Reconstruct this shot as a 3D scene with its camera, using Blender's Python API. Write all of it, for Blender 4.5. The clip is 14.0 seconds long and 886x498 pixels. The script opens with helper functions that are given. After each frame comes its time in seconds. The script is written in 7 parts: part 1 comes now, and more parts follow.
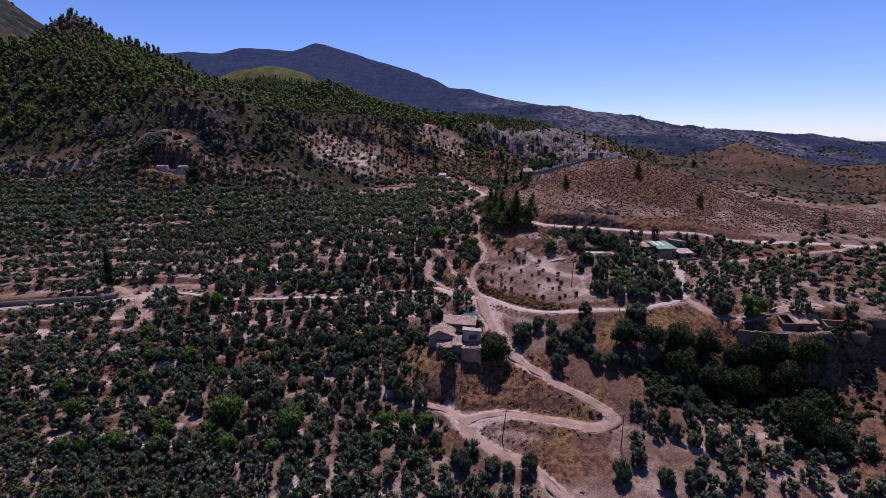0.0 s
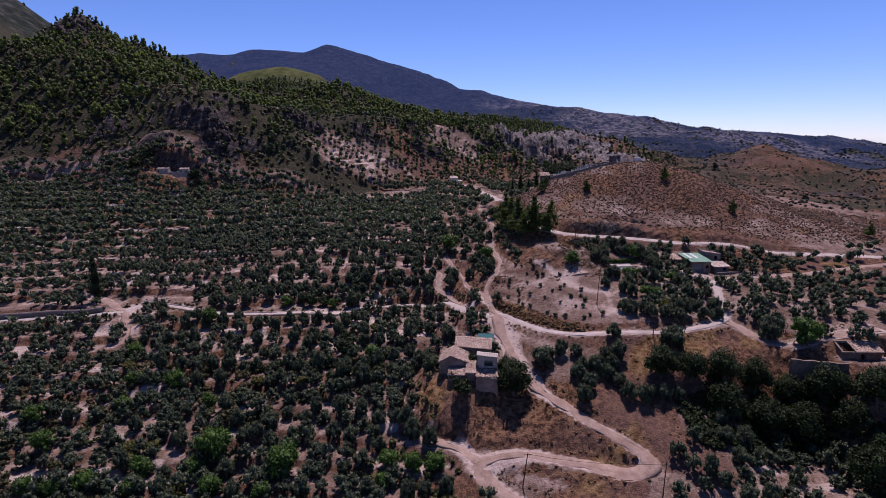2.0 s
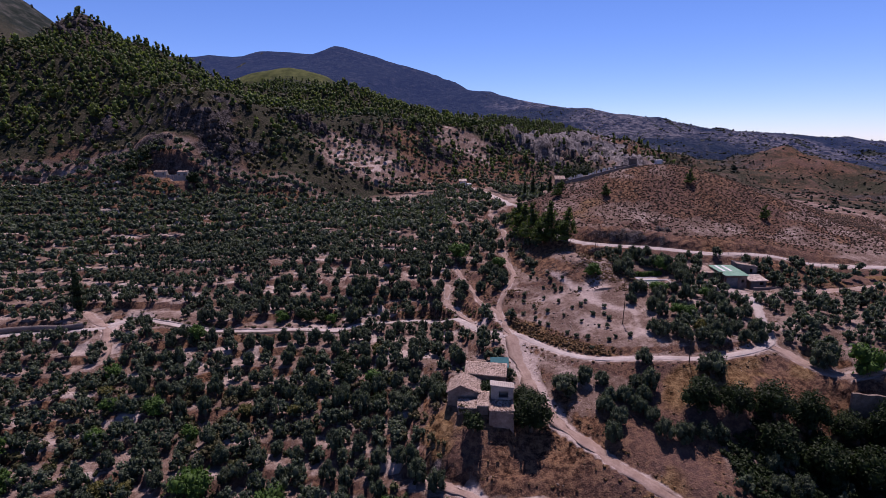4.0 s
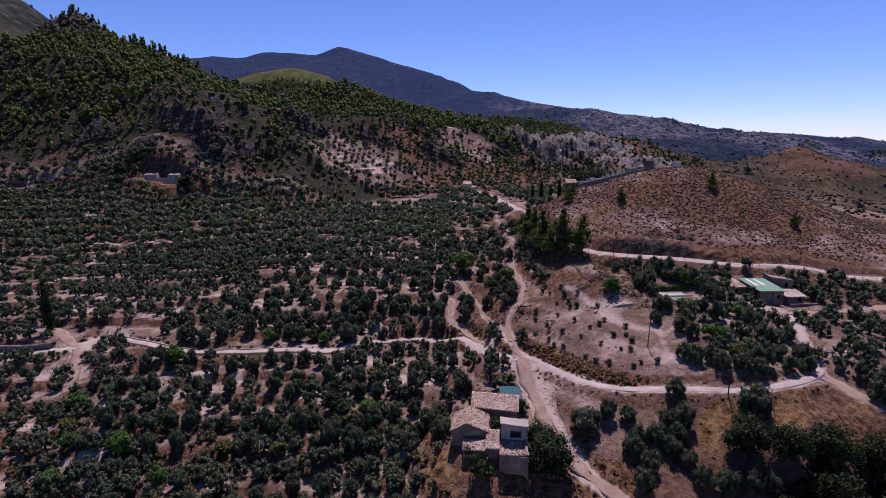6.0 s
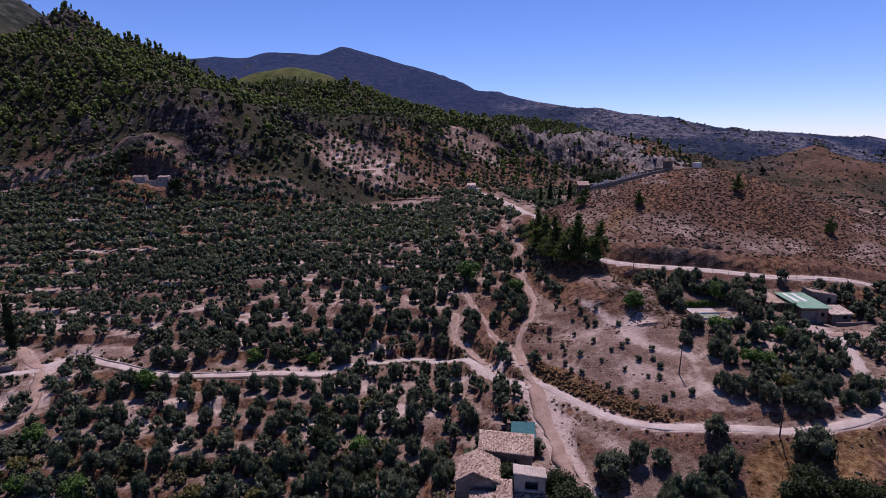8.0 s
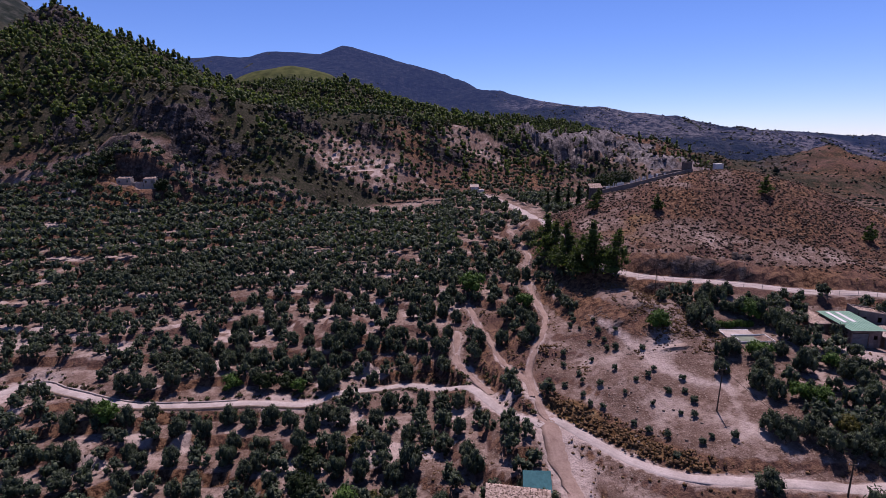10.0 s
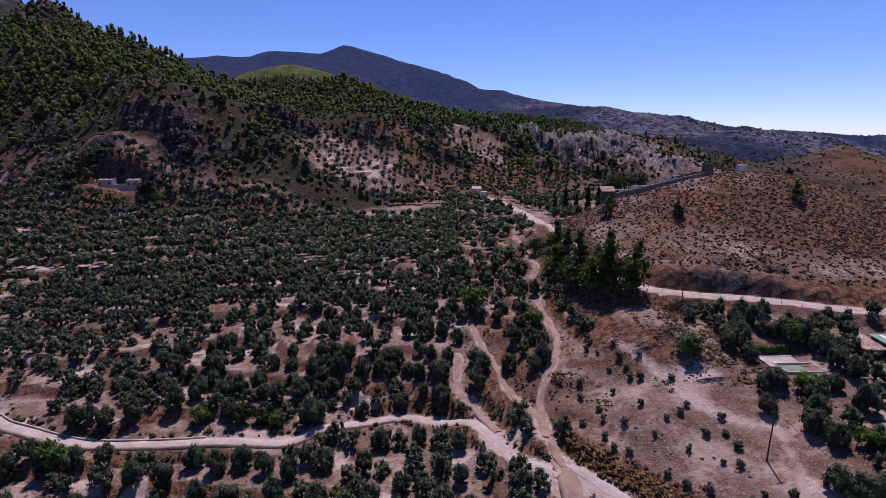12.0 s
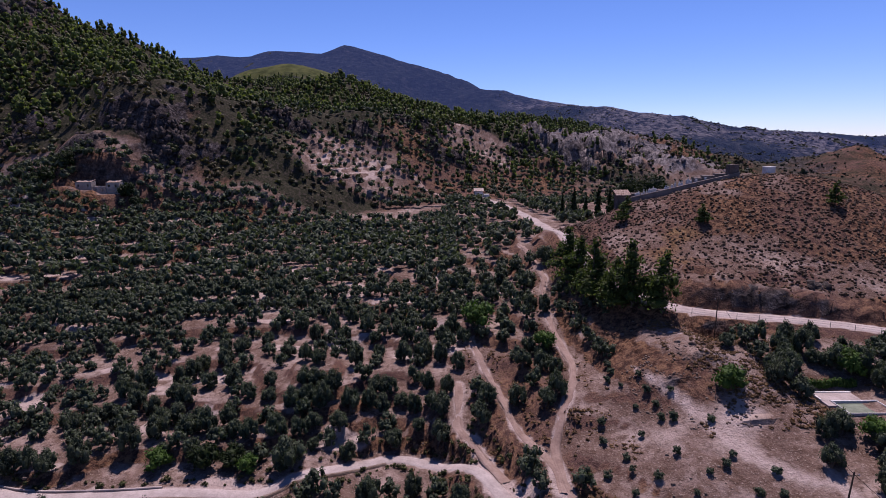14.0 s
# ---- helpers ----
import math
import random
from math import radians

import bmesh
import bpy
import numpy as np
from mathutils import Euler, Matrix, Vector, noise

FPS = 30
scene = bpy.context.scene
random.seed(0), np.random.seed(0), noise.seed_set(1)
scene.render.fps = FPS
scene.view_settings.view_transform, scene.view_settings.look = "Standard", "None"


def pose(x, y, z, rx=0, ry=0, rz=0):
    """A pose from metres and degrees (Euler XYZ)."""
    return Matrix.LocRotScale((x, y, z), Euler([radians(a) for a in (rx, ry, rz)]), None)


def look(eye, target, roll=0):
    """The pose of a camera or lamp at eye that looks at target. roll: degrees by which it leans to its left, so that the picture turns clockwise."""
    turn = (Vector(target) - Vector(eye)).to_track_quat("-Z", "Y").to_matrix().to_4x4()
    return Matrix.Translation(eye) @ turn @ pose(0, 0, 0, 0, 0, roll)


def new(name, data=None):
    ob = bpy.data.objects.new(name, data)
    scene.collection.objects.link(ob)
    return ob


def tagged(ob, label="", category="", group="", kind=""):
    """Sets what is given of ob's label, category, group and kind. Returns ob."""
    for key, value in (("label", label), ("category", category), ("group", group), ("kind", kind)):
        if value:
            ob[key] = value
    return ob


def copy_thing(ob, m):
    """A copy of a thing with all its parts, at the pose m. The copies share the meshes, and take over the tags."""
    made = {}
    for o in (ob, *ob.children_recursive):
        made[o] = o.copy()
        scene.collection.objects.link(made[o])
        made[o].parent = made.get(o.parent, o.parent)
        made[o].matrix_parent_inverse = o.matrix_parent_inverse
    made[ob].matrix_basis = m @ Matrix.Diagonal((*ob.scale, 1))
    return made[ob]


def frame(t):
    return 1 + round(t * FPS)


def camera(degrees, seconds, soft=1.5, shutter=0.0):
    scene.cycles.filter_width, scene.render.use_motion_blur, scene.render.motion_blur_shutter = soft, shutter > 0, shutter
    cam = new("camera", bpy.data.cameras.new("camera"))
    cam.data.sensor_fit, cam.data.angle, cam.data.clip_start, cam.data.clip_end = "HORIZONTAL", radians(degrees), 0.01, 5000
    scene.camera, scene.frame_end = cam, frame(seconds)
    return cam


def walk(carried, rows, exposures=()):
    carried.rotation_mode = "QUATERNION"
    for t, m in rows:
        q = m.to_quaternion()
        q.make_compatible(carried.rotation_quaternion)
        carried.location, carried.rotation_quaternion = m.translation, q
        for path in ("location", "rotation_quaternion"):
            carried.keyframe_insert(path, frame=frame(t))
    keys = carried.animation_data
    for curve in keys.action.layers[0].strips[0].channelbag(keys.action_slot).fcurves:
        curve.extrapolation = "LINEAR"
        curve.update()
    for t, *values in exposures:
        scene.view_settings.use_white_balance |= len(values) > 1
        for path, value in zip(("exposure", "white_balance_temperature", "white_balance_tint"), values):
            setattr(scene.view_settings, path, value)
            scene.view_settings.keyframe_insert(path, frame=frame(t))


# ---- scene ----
cam = camera(81.0, 14.0, soft=0.65)
METRES, EYE, TILT, LEAN, TURN = 105.0, 60.0, -11.4, 0.0, -2.8
ROWS = [
    (0.0, 0.0, 0.0, 0.0, -0.01, -0.57, 0.59),
    (0.5, -0.0016, 0.0368, 0.0083, 0.28, -0.52, 0.5),
    (1.0, -0.0028, 0.073, 0.0161, 0.53, -0.5, 0.44),
    (1.5, -0.0045, 0.1085, 0.0238, 0.84, -0.43, 0.36),
    (2.0, -0.0056, 0.1437, 0.031, 1.1, -0.41, 0.28),
    (2.5, -0.0061, 0.1783, 0.0384, 1.38, -0.38, 0.23),
    (3.0, -0.0075, 0.2126, 0.0453, 1.63, -0.34, 0.2),
    (5.5, -0.0129, 0.3841, 0.0816, 2.33, -0.16, 0.13),
    (6.0, -0.0137, 0.4186, 0.0886, 2.42, -0.15, 0.15),
    (6.5, -0.0145, 0.4533, 0.0951, 2.51, -0.14, 0.16),
    (7.0, -0.0156, 0.4881, 0.102, 2.6, -0.13, 0.17),
    (7.5, -0.0165, 0.5228, 0.1089, 2.73, -0.13, 0.2),
    (8.0, -0.0182, 0.5577, 0.1157, 2.81, -0.14, 0.18),
    (10.5, -0.0215, 0.7337, 0.1525, 3.12, -0.21, 0.17),
    (11.0, -0.0222, 0.7693, 0.159, 3.17, -0.2, 0.14),
    (11.5, -0.0227, 0.8044, 0.1658, 3.2, -0.2, 0.14),
    (12.0, -0.0237, 0.8383, 0.1714, 3.22, -0.19, 0.15),
    (12.5, -0.0242, 0.8736, 0.1777, 3.24, -0.17, 0.13),
    (13.0, -0.0252, 0.9091, 0.1839, 3.28, -0.15, 0.11),
    (13.5, -0.0264, 0.9445, 0.1899, 3.31, -0.14, 0.09),
    (14.0, -0.0273, 0.98, 0.1965, 3.34, -0.13, 0.1),
]
walk(cam, [(t, pose(0, 0, EYE, TILT, LEAN, TURN) @ pose(METRES * x, METRES * y, METRES * z, 90 + pitch, roll, yaw)) for t, x, y, z, yaw, pitch, roll in ROWS],
     exposures=[(0.0, 0.5, 5920, 35), (14.0, 0.5, 5920, 35)])

# ---- daylight: high sun ahead and a little to the side, clear sky ----
SUN_AZ, SUN_EL = 12.0, 63.0
world = bpy.data.worlds.new("sky")
scene.world = world
world.use_nodes = True
wn = world.node_tree
sky = wn.nodes.new("ShaderNodeTexSky")
sky.sky_type = "NISHITA"
sky.sun_disc = False
sky.sun_elevation, sky.sun_rotation = radians(SUN_EL), radians(SUN_AZ)
sky.altitude, sky.air_density, sky.dust_density, sky.ozone_density = 1300.0, 0.9, 0.0, 3.3
wn.nodes["Background"].inputs["Strength"].default_value = 0.074
deep = wn.nodes.new("ShaderNodeHueSaturation")
deep.inputs["Saturation"].default_value = 1.12
wn.links.new(sky.outputs[0], deep.inputs["Color"])
clear = wn.nodes.new("ShaderNodeMix")
clear.data_type, clear.blend_type = "RGBA", "MULTIPLY"
clear.inputs[0].default_value, clear.inputs[7].default_value = 1.0, (0.92, 0.95, 1.09, 1.0)
wn.links.new(deep.outputs[0], clear.inputs[6])
wn.links.new(clear.outputs[2], wn.nodes["Background"].inputs["Color"])
sun = new("sun", bpy.data.lights.new("sun", "SUN"))
sun.data.energy, sun.data.angle, sun.data.color = 4.42, radians(0.55), (1.0, 0.91, 0.78)
sun_way = Vector((math.sin(radians(SUN_AZ)) * math.cos(radians(SUN_EL)),
                  math.cos(radians(SUN_AZ)) * math.cos(radians(SUN_EL)), math.sin(radians(SUN_EL))))
sun.matrix_world = look(sun_way * 500, (0, 0, 0))

# lines of the mountain crests: x, y, height
CREST_NEAR = [(-470, 520, 112), (-377, 520, 127), (-350, 525, 143), (-338, 525, 157), (-326, 525, 165), (-309, 525, 168), (-298, 530, 166), (-291, 540, 157), (-284, 545, 154), (-273, 548, 155), (-260, 552, 149), (-243, 558, 139), (-225, 565, 130), (-202, 575, 119), (-137, 585, 109), (-96, 600, 120), (-52, 690, 108), (17, 770, 97), (99, 820, 94), (182, 860, 85)]
CREST_CRAG = [(66, 560, 48), (117, 580, 68), (149, 585, 70), (185, 590, 62), (214, 590, 53), (257, 580, 40)]
CREST_KNOLL = [(270, 610, 34), (305, 600, 36), (333, 590, 41), (347, 570, 45), (360, 560, 48), (373, 550, 41), (386, 540, 35), (409, 520, 27), (429, 500, 25), (450, 480, 25), (540, 440, 20)]
CREST_GREEN = [(-385, 980, 154), (-332, 1030, 187), (-272, 1045, 197), (-227, 1060, 190), (-148, 1080, 156), (-21, 1150, 122)]
CREST_BACK = [(-859, 900, 353), (-810, 1000, 343), (-804, 1080, 323), (-746, 1120, 289), (-637, 1160, 229)]
CREST_PEAK = [(-1643, 2800, 440), (-1226, 2800, 484), (-957, 2800, 478), (-802, 2760, 492), (-602, 2740, 486), (-479, 2730, 523), (-374, 2700, 496), (-208, 2650, 437), (7, 2550, 368), (153, 2400, 278), (282, 2250, 240), (414, 2050, 196)]
CREST_RANGE = [(352, 1750, 166), (384, 1680, 160), (466, 1650, 152), (546, 1620, 135), (627, 1600, 122), (707, 1580, 107), (786, 1560, 88), (891, 1560, 79), (1028, 1580, 73), (1184, 1620, 62), (1283, 1650, 52), (1442, 1700, 32), (1672, 1800, 17), (2066, 1900, -10)]

# ---- shape of the land ----
def lattice(i, j, seed):
    v = np.sin(i * 127.1 + j * 311.7 + seed * 74.7) * 43758.5453
    return v - np.floor(v)


def vnoise(x, y, seed=0.0):
    """Smooth value noise in -1..1."""
    i, j = np.floor(x), np.floor(y)
    u, v = x - i, y - j
    u, v = u * u * (3 - 2 * u), v * v * (3 - 2 * v)
    a, b = lattice(i, j, seed), lattice(i + 1, j, seed)
    c, d = lattice(i, j + 1, seed), lattice(i + 1, j + 1, seed)
    return 2 * ((a * (1 - u) + b * u) * (1 - v) + (c * (1 - u) + d * u) * v) - 1


def fbm(x, y, size, octaves=4, seed=0.0, gain=0.5):
    total, amp, norm = 0.0, 1.0, 0.0
    for k in range(octaves):
        total = total + amp * vnoise(x / size * 2 ** k + 17.3 * k, y / size * 2 ** k - 9.1 * k, seed + k)
        norm += amp
        amp *= gain
    return total / norm


def ridged(x, y, size, octaves=4, seed=0.0):
    total, amp, norm = 0.0, 1.0, 0.0
    for k in range(octaves):
        total = total + amp * (1 - 2 * np.abs(vnoise(x / size * 2 ** k + 5.7 * k, y / size * 2 ** k, seed + k)))
        norm += amp
        amp *= 0.5
    return total / norm


def step(a, b, v):
    t = np.clip((v - a) / (b - a), 0, 1)
    return t * t * (3 - 2 * t)


# swells and hollows: x, y, rise, breadth along x, breadth along y
NEAR_FORMS = [(73, 187, 9.4, 35, 35), (79, 146, 8.1, 60, 22), (120, 118, 7.0, 22, 14), (48, 207, 5.1, 14, 35),
              (-20, 90, -4.9, 60, 35), (80, 108, -3.9, 14, 14), (80, 60, -4.2, 35, 14), (-89, 204, 2.0, 22, 22),
              (110, 198, 3.8, 14, 22), (-50, 127, -2.7, 35, 35), (140, 90, 3.4, 14, 22), (20, 250, -2.4, 14, 22),
              (10, 134, 2.6, 12, 9), (20, 164, 1.6, 14, 11), (82, 118, -4.5, 11, 7), (67, 129, 2.5, 9, 6), (54, 203, -3.0, 6, 5), (90, 190, -1.4, 14, 9), (96, 181, -2.0, 10, 6), (102, 130, 3.0, 12, 6), (5.5, 131.5, 3.6, 9, 8), (14, 128, 1.6, 6, 5)]
WIDE_FORMS = [(100, 262, 29.0, 60, 35), (160, 160, 9.0, 60, 100), (60, 400, -9.1, 100, 60), (-60, 370, -8.2, 60, 100),
              (130, 440, -11.1, 100, 35), (-120, 0, 8.7, 60, 22), (70, 224, 5.5, 60, 22), (190, 235, 7.6, 60, 22),
              (-200, 180, 7.2, 60, 35), (-162, 334, 5.9, 14, 35), (250, 466, -4.6, 35, 100), (-200, 250, 2.7, 22, 22),
              (-21, 307, -3.2, 35, 60), (160, 250, 3.4, 22, 14), (230, 215, 2.9, 14, 14),
              (175, 243, -7.5, 50, 22), (252, 262, -9.0, 42, 36), (340, 430, -26.0, 130, 80), (-158, 352, -11.0, 32, 16), (-170, 415, -20.0, 55, 38)]
# finer dips and rises, all of one breadth: x, y, rise
FINE_FORMS = [(-30, 178, 0.5), (-24, 183, -2.3), (-19, 184, 2.2), (-12, 188, -3.0), (-9, 190, -0.6), (-2, 188, -1.1), (3, 184, -4.7), (6, 181, 3.4), (11, 178, -2.1), (17, 178, 3.7), (24, 192, 4.1), (36, 173, 2.7), (47, 169, -0.6), (-47, 190, 0.7), (16, 159, 3.6), (21, 158, -3.2), (-27, 206, 3.8), (4, 193, 2.7), (7, 214, 0.5), (41, 196, 3.3), (-86, 174, 3.1), (-101, 180, 4.0), (-66, 177, 2.2), (-98, 183, -3.9), (-69, 156, 2.0), (-21, 148, 1.4), (-103, 143, 1.1), (-50, 127, 2.4), (-78, 116, 1.7), (-90, 234, 2.6), (-96, 293, 2.0), (55, 109, 1.8), (32, 122, 2.0), (63, 139, 0.5), (53, 142, 0.4), (80, 148, -1.2), (14, 147, -0.3), (48, 207, -0.5), (22, 114, -0.3), (44, 110, -0.4), (24, 131, -0.5), (30, 150, 0.4)]
# mountain crests: slope, roughness, its size, points of the crest
CRESTS = [
    ("near mountain", 0.21, 9.0, 70.0, CREST_NEAR),
    ("crag massif", 0.62, 9.0, 45.0, CREST_CRAG),
    ("brown knoll", 0.42, 7.0, 50.0, CREST_KNOLL),
    ("green hill", 0.36, 12.0, 160.0, CREST_GREEN),
    ("back mountain", 0.40, 30.0, 260.0, CREST_BACK),
    ("high peak", 0.38, 42.0, 420.0, CREST_PEAK),
    ("side range", 0.24, 24.0, 150.0, CREST_RANGE),
]


# rock faces on the slopes: x, y of the foot, half width, depth, height
CRAGS = [(-140, 364, 9, 5, 5), (-160, 366, 6, 4, 5), (-132, 360, 8, 5, 6), (-92, 414, 13, 4, 8), (-48, 436, 14, 4, 9), (5, 444, 18, 5, 7),
         (-170, 346, 11, 5, 5), (-210, 372, 14, 7, 7), (-20, 470, 16, 8, 7), (60, 500, 14, 9, 9)]


def to_crest(x, y, points):
    """Distance to a crest line, and the crest's height there, blended from its near stretches."""
    best = np.full(np.shape(x), 1e9)
    total, weight = np.zeros(np.shape(x)), np.zeros(np.shape(x))
    for (ax, ay, az), (bx, by, bz) in zip(points, points[1:]):
        ex, ey = bx - ax, by - ay
        s = np.clip(((x - ax) * ex + (y - ay) * ey) / (ex * ex + ey * ey), 0, 1)
        d = np.hypot(x - ax - s * ex, y - ay - s * ey)
        w = 1.0 / (d + 4.0) ** 5
        total, weight = total + w * (az + s * (bz - az)), weight + w
        best = np.minimum(d, best)
    return best, total / weight


def land(x, y):
    """Height of the ground."""
    x, y = np.asarray(x, float), np.asarray(y, float)
    yy = np.where(y > 440, 440 + (y - 440) * 0.12, np.where(y < 0, y * 0.15, y))
    xx = 330 * np.tanh(x / 330)
    a, b = xx / 100, yy / 100
    h = -25.03 + 4.925 * a + 18.771 * b - 2.169 * a * b - 0.607 * b * b
    for cx, cy, rise, sx, sy in NEAR_FORMS + WIDE_FORMS:
        h = h + rise * np.exp(-((x - cx) / sx) ** 2 - ((y - cy) / sy) ** 2)
    for cx, cy, rise in FINE_FORMS:
        h = h + rise * np.exp(-((x - cx) ** 2 + (y - cy) ** 2) / 100)
    h = h - 44 * step(210, 420, x) * step(480, 640, y)
    h = np.where(y > 900, h + (12 - h) * step(900, 2600, y), h)
    wild = 1 - step(0.0, 1.0, (455 - y) / 60)
    for name, slope, rough, size, points in CRESTS:
        d, top = to_crest(x, y, points)
        if name == "near mountain":
            foot = 385 + np.clip((x + 150) * 0.75, 0, 160) + np.clip((-160 - x) * 0.7, 0, 50)
            top = top - (0.62 - 0.2 * step(-120, -85, x)) * np.clip(foot - y, 0, 150) - 18 * (1 - np.exp(-d / 35))
        width = rough * 1.3
        m = top - slope * (np.sqrt(d * d + width * width) - width)
        fade = step(0, 90, d + 25)
        m = m + rough * fade * (0.75 * ridged(x, y, size, 5, len(name)) - 0.1) * step(0, 60, m - h + 45)
        k = 6.0
        t = np.clip(0.5 + (m - h) / (2 * k), 0, 1)
        h = h * (1 - t) + m * t + k * t * (1 - t)
    # broken brown hills east of the bare hill
    h = h + 7 * step(130, 230, x) * step(310, 400, y) * (1 - step(900, 1300, y)) * (0.2 + ridged(x, y, 60, 4, 51.0))
    # cliffs and fluted rock faces
    for cx, cy, wide, deep, rise in CRAGS:
        v = y - cy + 0.10 * (x - cx) + 6 * fbm(x, y, 16, 2, cx)
        w = np.exp(-((x - cx) / wide) ** 4) * step(-2, 4, v) * (1 - step(deep, 3 * deep, v))
        h = h + 0.9 * w * rise * (0.6 + 0.9 * ridged(x + 0.4 * y, 0.35 * y, 9, 3, cy)) * step(-1, 0.2, fbm(x, y, 14, 2, cy))
    flute = np.exp(-((x - 130) / 75) ** 4 - ((y - 520) / 48) ** 4)
    h = h + flute * 17.0 * ridged(x + 0.6 * (y - 520), 0.35 * y, 20, 4, 53.0)
    # dark cleft down the massif
    h = h - 12 * np.exp(-((x - 112 - 0.35 * (y - 540)) / 5) ** 2 - ((y - 530) / 40) ** 4)
    # level ground under the far farm
    w = np.exp(-((x + 151) / 13) ** 4 - ((y - 334) / 6) ** 4)
    h = h * (1 - w) + w * (39.8 + 0.03 * (x + 151))
    # crag on the shoulder of the near mountain, rock bands on the slope
    h = h + 5 * np.exp(-((x + 315) / 24) ** 4 - ((y - 512) / 16) ** 4) * (1 + 0.8 * ridged(x, 0.5 * y, 14, 3, 57.0))
    h = h + step(0.1, 0.5, fbm(x, y, 55, 3, 3.0)) * step(345, 375, y) * (1 - step(470, 520, y)) * (1 - step(-20, 30, x)) * 5
    # level ground under the ravine ruins
    w = np.exp(-((x - 108) / 13) ** 4 - ((y - 127) / 4.5) ** 4)
    h = h * (1 - w) + w * np.minimum(h, 8.7)
    # level ground round the pool
    w = np.exp(-((x - 66.2) / 7) ** 4 - ((y - 182.0) / 6) ** 4)
    h = h * (1 - w) + w * 18.15
    # rock face below the ravine ruins
    face = y - 116.5 - 2.5 * fbm(x, y, 8, 2, 71.0)
    h = h + np.exp(-((x - 109) / 15) ** 4) * (2.2 * step(-0.3, 1.2, face) * (1 - step(3, 7, face)) - 5.0 * step(-0.3, 1.2, -face) * (1 - step(7, 20, -face)))
    # terraces in the groves and small unevenness
    grove = step(95, 120, y) * (1 - step(330, 380, y)) * (1 - step(0, 25, x - 0.08 * y))
    u = h / 2.0 + 0.25 * fbm(x, y, 60, 2, 8.0)
    h = h + grove * 1.9 * (step(0.74, 0.97, u - np.floor(u)) - (u - np.floor(u)))
    plots = np.exp(-((x + 54) / 32) ** 4 - ((y - 404) / 30) ** 4) + np.exp(-((x - 25) / 28) ** 4 - ((y - 492) / 22) ** 4)
    u = h / 2.6 + 0.2 * fbm(x, y, 50, 2, 9.0)
    h = h + plots * 2.6 * 0.9 * (step(0.7, 1.0, u - np.floor(u)) - (u - np.floor(u)))
    h = h + 0.35 * fbm(x, y, 9, 3, 1.0) + wild * 1.2 * fbm(x, y, 22, 3, 2.0)
    # level crest under the cemetery gate
    h = h + 2.0 * np.exp(-((x - 59) / 7) ** 2 - ((y - 268) / 7) ** 2)
    # eroded cut above the upper road, rubble banks below it and along the lanes
    cut = y - np.interp(x, [47, 56, 72, 93, 113, 138, 157], [211.5, 208.1, 205.8, 200.8, 196.8, 195.5, 191.6]) - 2.7
    h = h + (1.7 + 1.8 * ridged(x, y, 5, 3, 6.0)) * step(0.2, 1.2, cut + 0.8 * fbm(x, y, 3.5, 2, 64.0)) * (1 - step(5, 22, cut)) * step(50, 58, x) * (1 - step(125, 150, x)) * (1 - 0.65 * step(74, 94, x))
    bank = np.exp(-((x - 47) / 13) ** 4 - ((y - 196) / 15) ** 4) + 0.6 * np.exp(-((x - 38) / 40) ** 4 - ((y - 124) / 24) ** 4) + 0.5 * np.exp(-((x - 14) / 9) ** 4 - ((y - 196) / 24) ** 4)
    h = h + 0.55 * bank * ridged(x, y, 6.5, 3, 61.0)
    return h

# ---- materials ----
def material(name, rough=0.9, metal=0.0):
    m = bpy.data.materials.new(name)
    m.use_nodes = True
    b = m.node_tree.nodes["Principled BSDF"]
    b.inputs["Roughness"].default_value, b.inputs["Metallic"].default_value = rough, metal
    b.inputs["Specular IOR Level"].default_value = 0.04
    return m, m.node_tree, b


def node(nt, kind, **values):
    n = nt.nodes.new(kind)
    for k, v in values.items():
        n.inputs[k.replace("_", " ")].default_value = v
    return n


def noise_of(nt, size, detail=5.0, rough=0.6):
    """Noise over world space with features of about that many metres."""
    co = nt.nodes.new("ShaderNodeTexCoord")
    geo = nt.nodes.new("ShaderNodeNewGeometry")
    n = node(nt, "ShaderNodeTexNoise", Scale=1.0 / size, Detail=detail, Roughness=rough)
    nt.links.new(geo.outputs["Position"], n.inputs["Vector"])
    nt.nodes.remove(co)
    return n.outputs["Fac"]


def ramp(nt, fac, stops):
    r = nt.nodes.new("ShaderNodeValToRGB")
    while len(r.color_ramp.elements) < len(stops):
        r.color_ramp.elements.new(0.5)
    for e, (p, c) in zip(r.color_ramp.elements, stops):
        e.position, e.color = p, (*c, 1.0) if len(c) == 3 else c
    nt.links.new(fac, r.inputs["Fac"])
    return r.outputs["Color"]


def mix(nt, fac, a, b, how="MIX"):
    n = nt.nodes.new("ShaderNodeMix")
    n.data_type, n.blend_type = "RGBA", how
    for slot, v in ((0, fac), (6, a), (7, b)):
        if isinstance(v, (int, float)):
            n.inputs[slot].default_value = v
        elif isinstance(v, tuple):
            n.inputs[slot].default_value = (*v, 1.0)
        else:
            nt.links.new(v, n.inputs[slot])
    return n.outputs[2]


def calc(nt, how, a, b, clamp=True):
    n = nt.nodes.new("ShaderNodeMath")
    n.operation, n.use_clamp = how, clamp
    for slot, v in ((0, a), (1, b)):
        if isinstance(v, (int, float)):
            n.inputs[slot].default_value = v
        else:
            nt.links.new(v, n.inputs[slot])
    return n.outputs[0]


def attribute(nt, name):
    n = nt.nodes.new("ShaderNodeAttribute")
    n.attribute_name = name
    return n.outputs["Fac"]


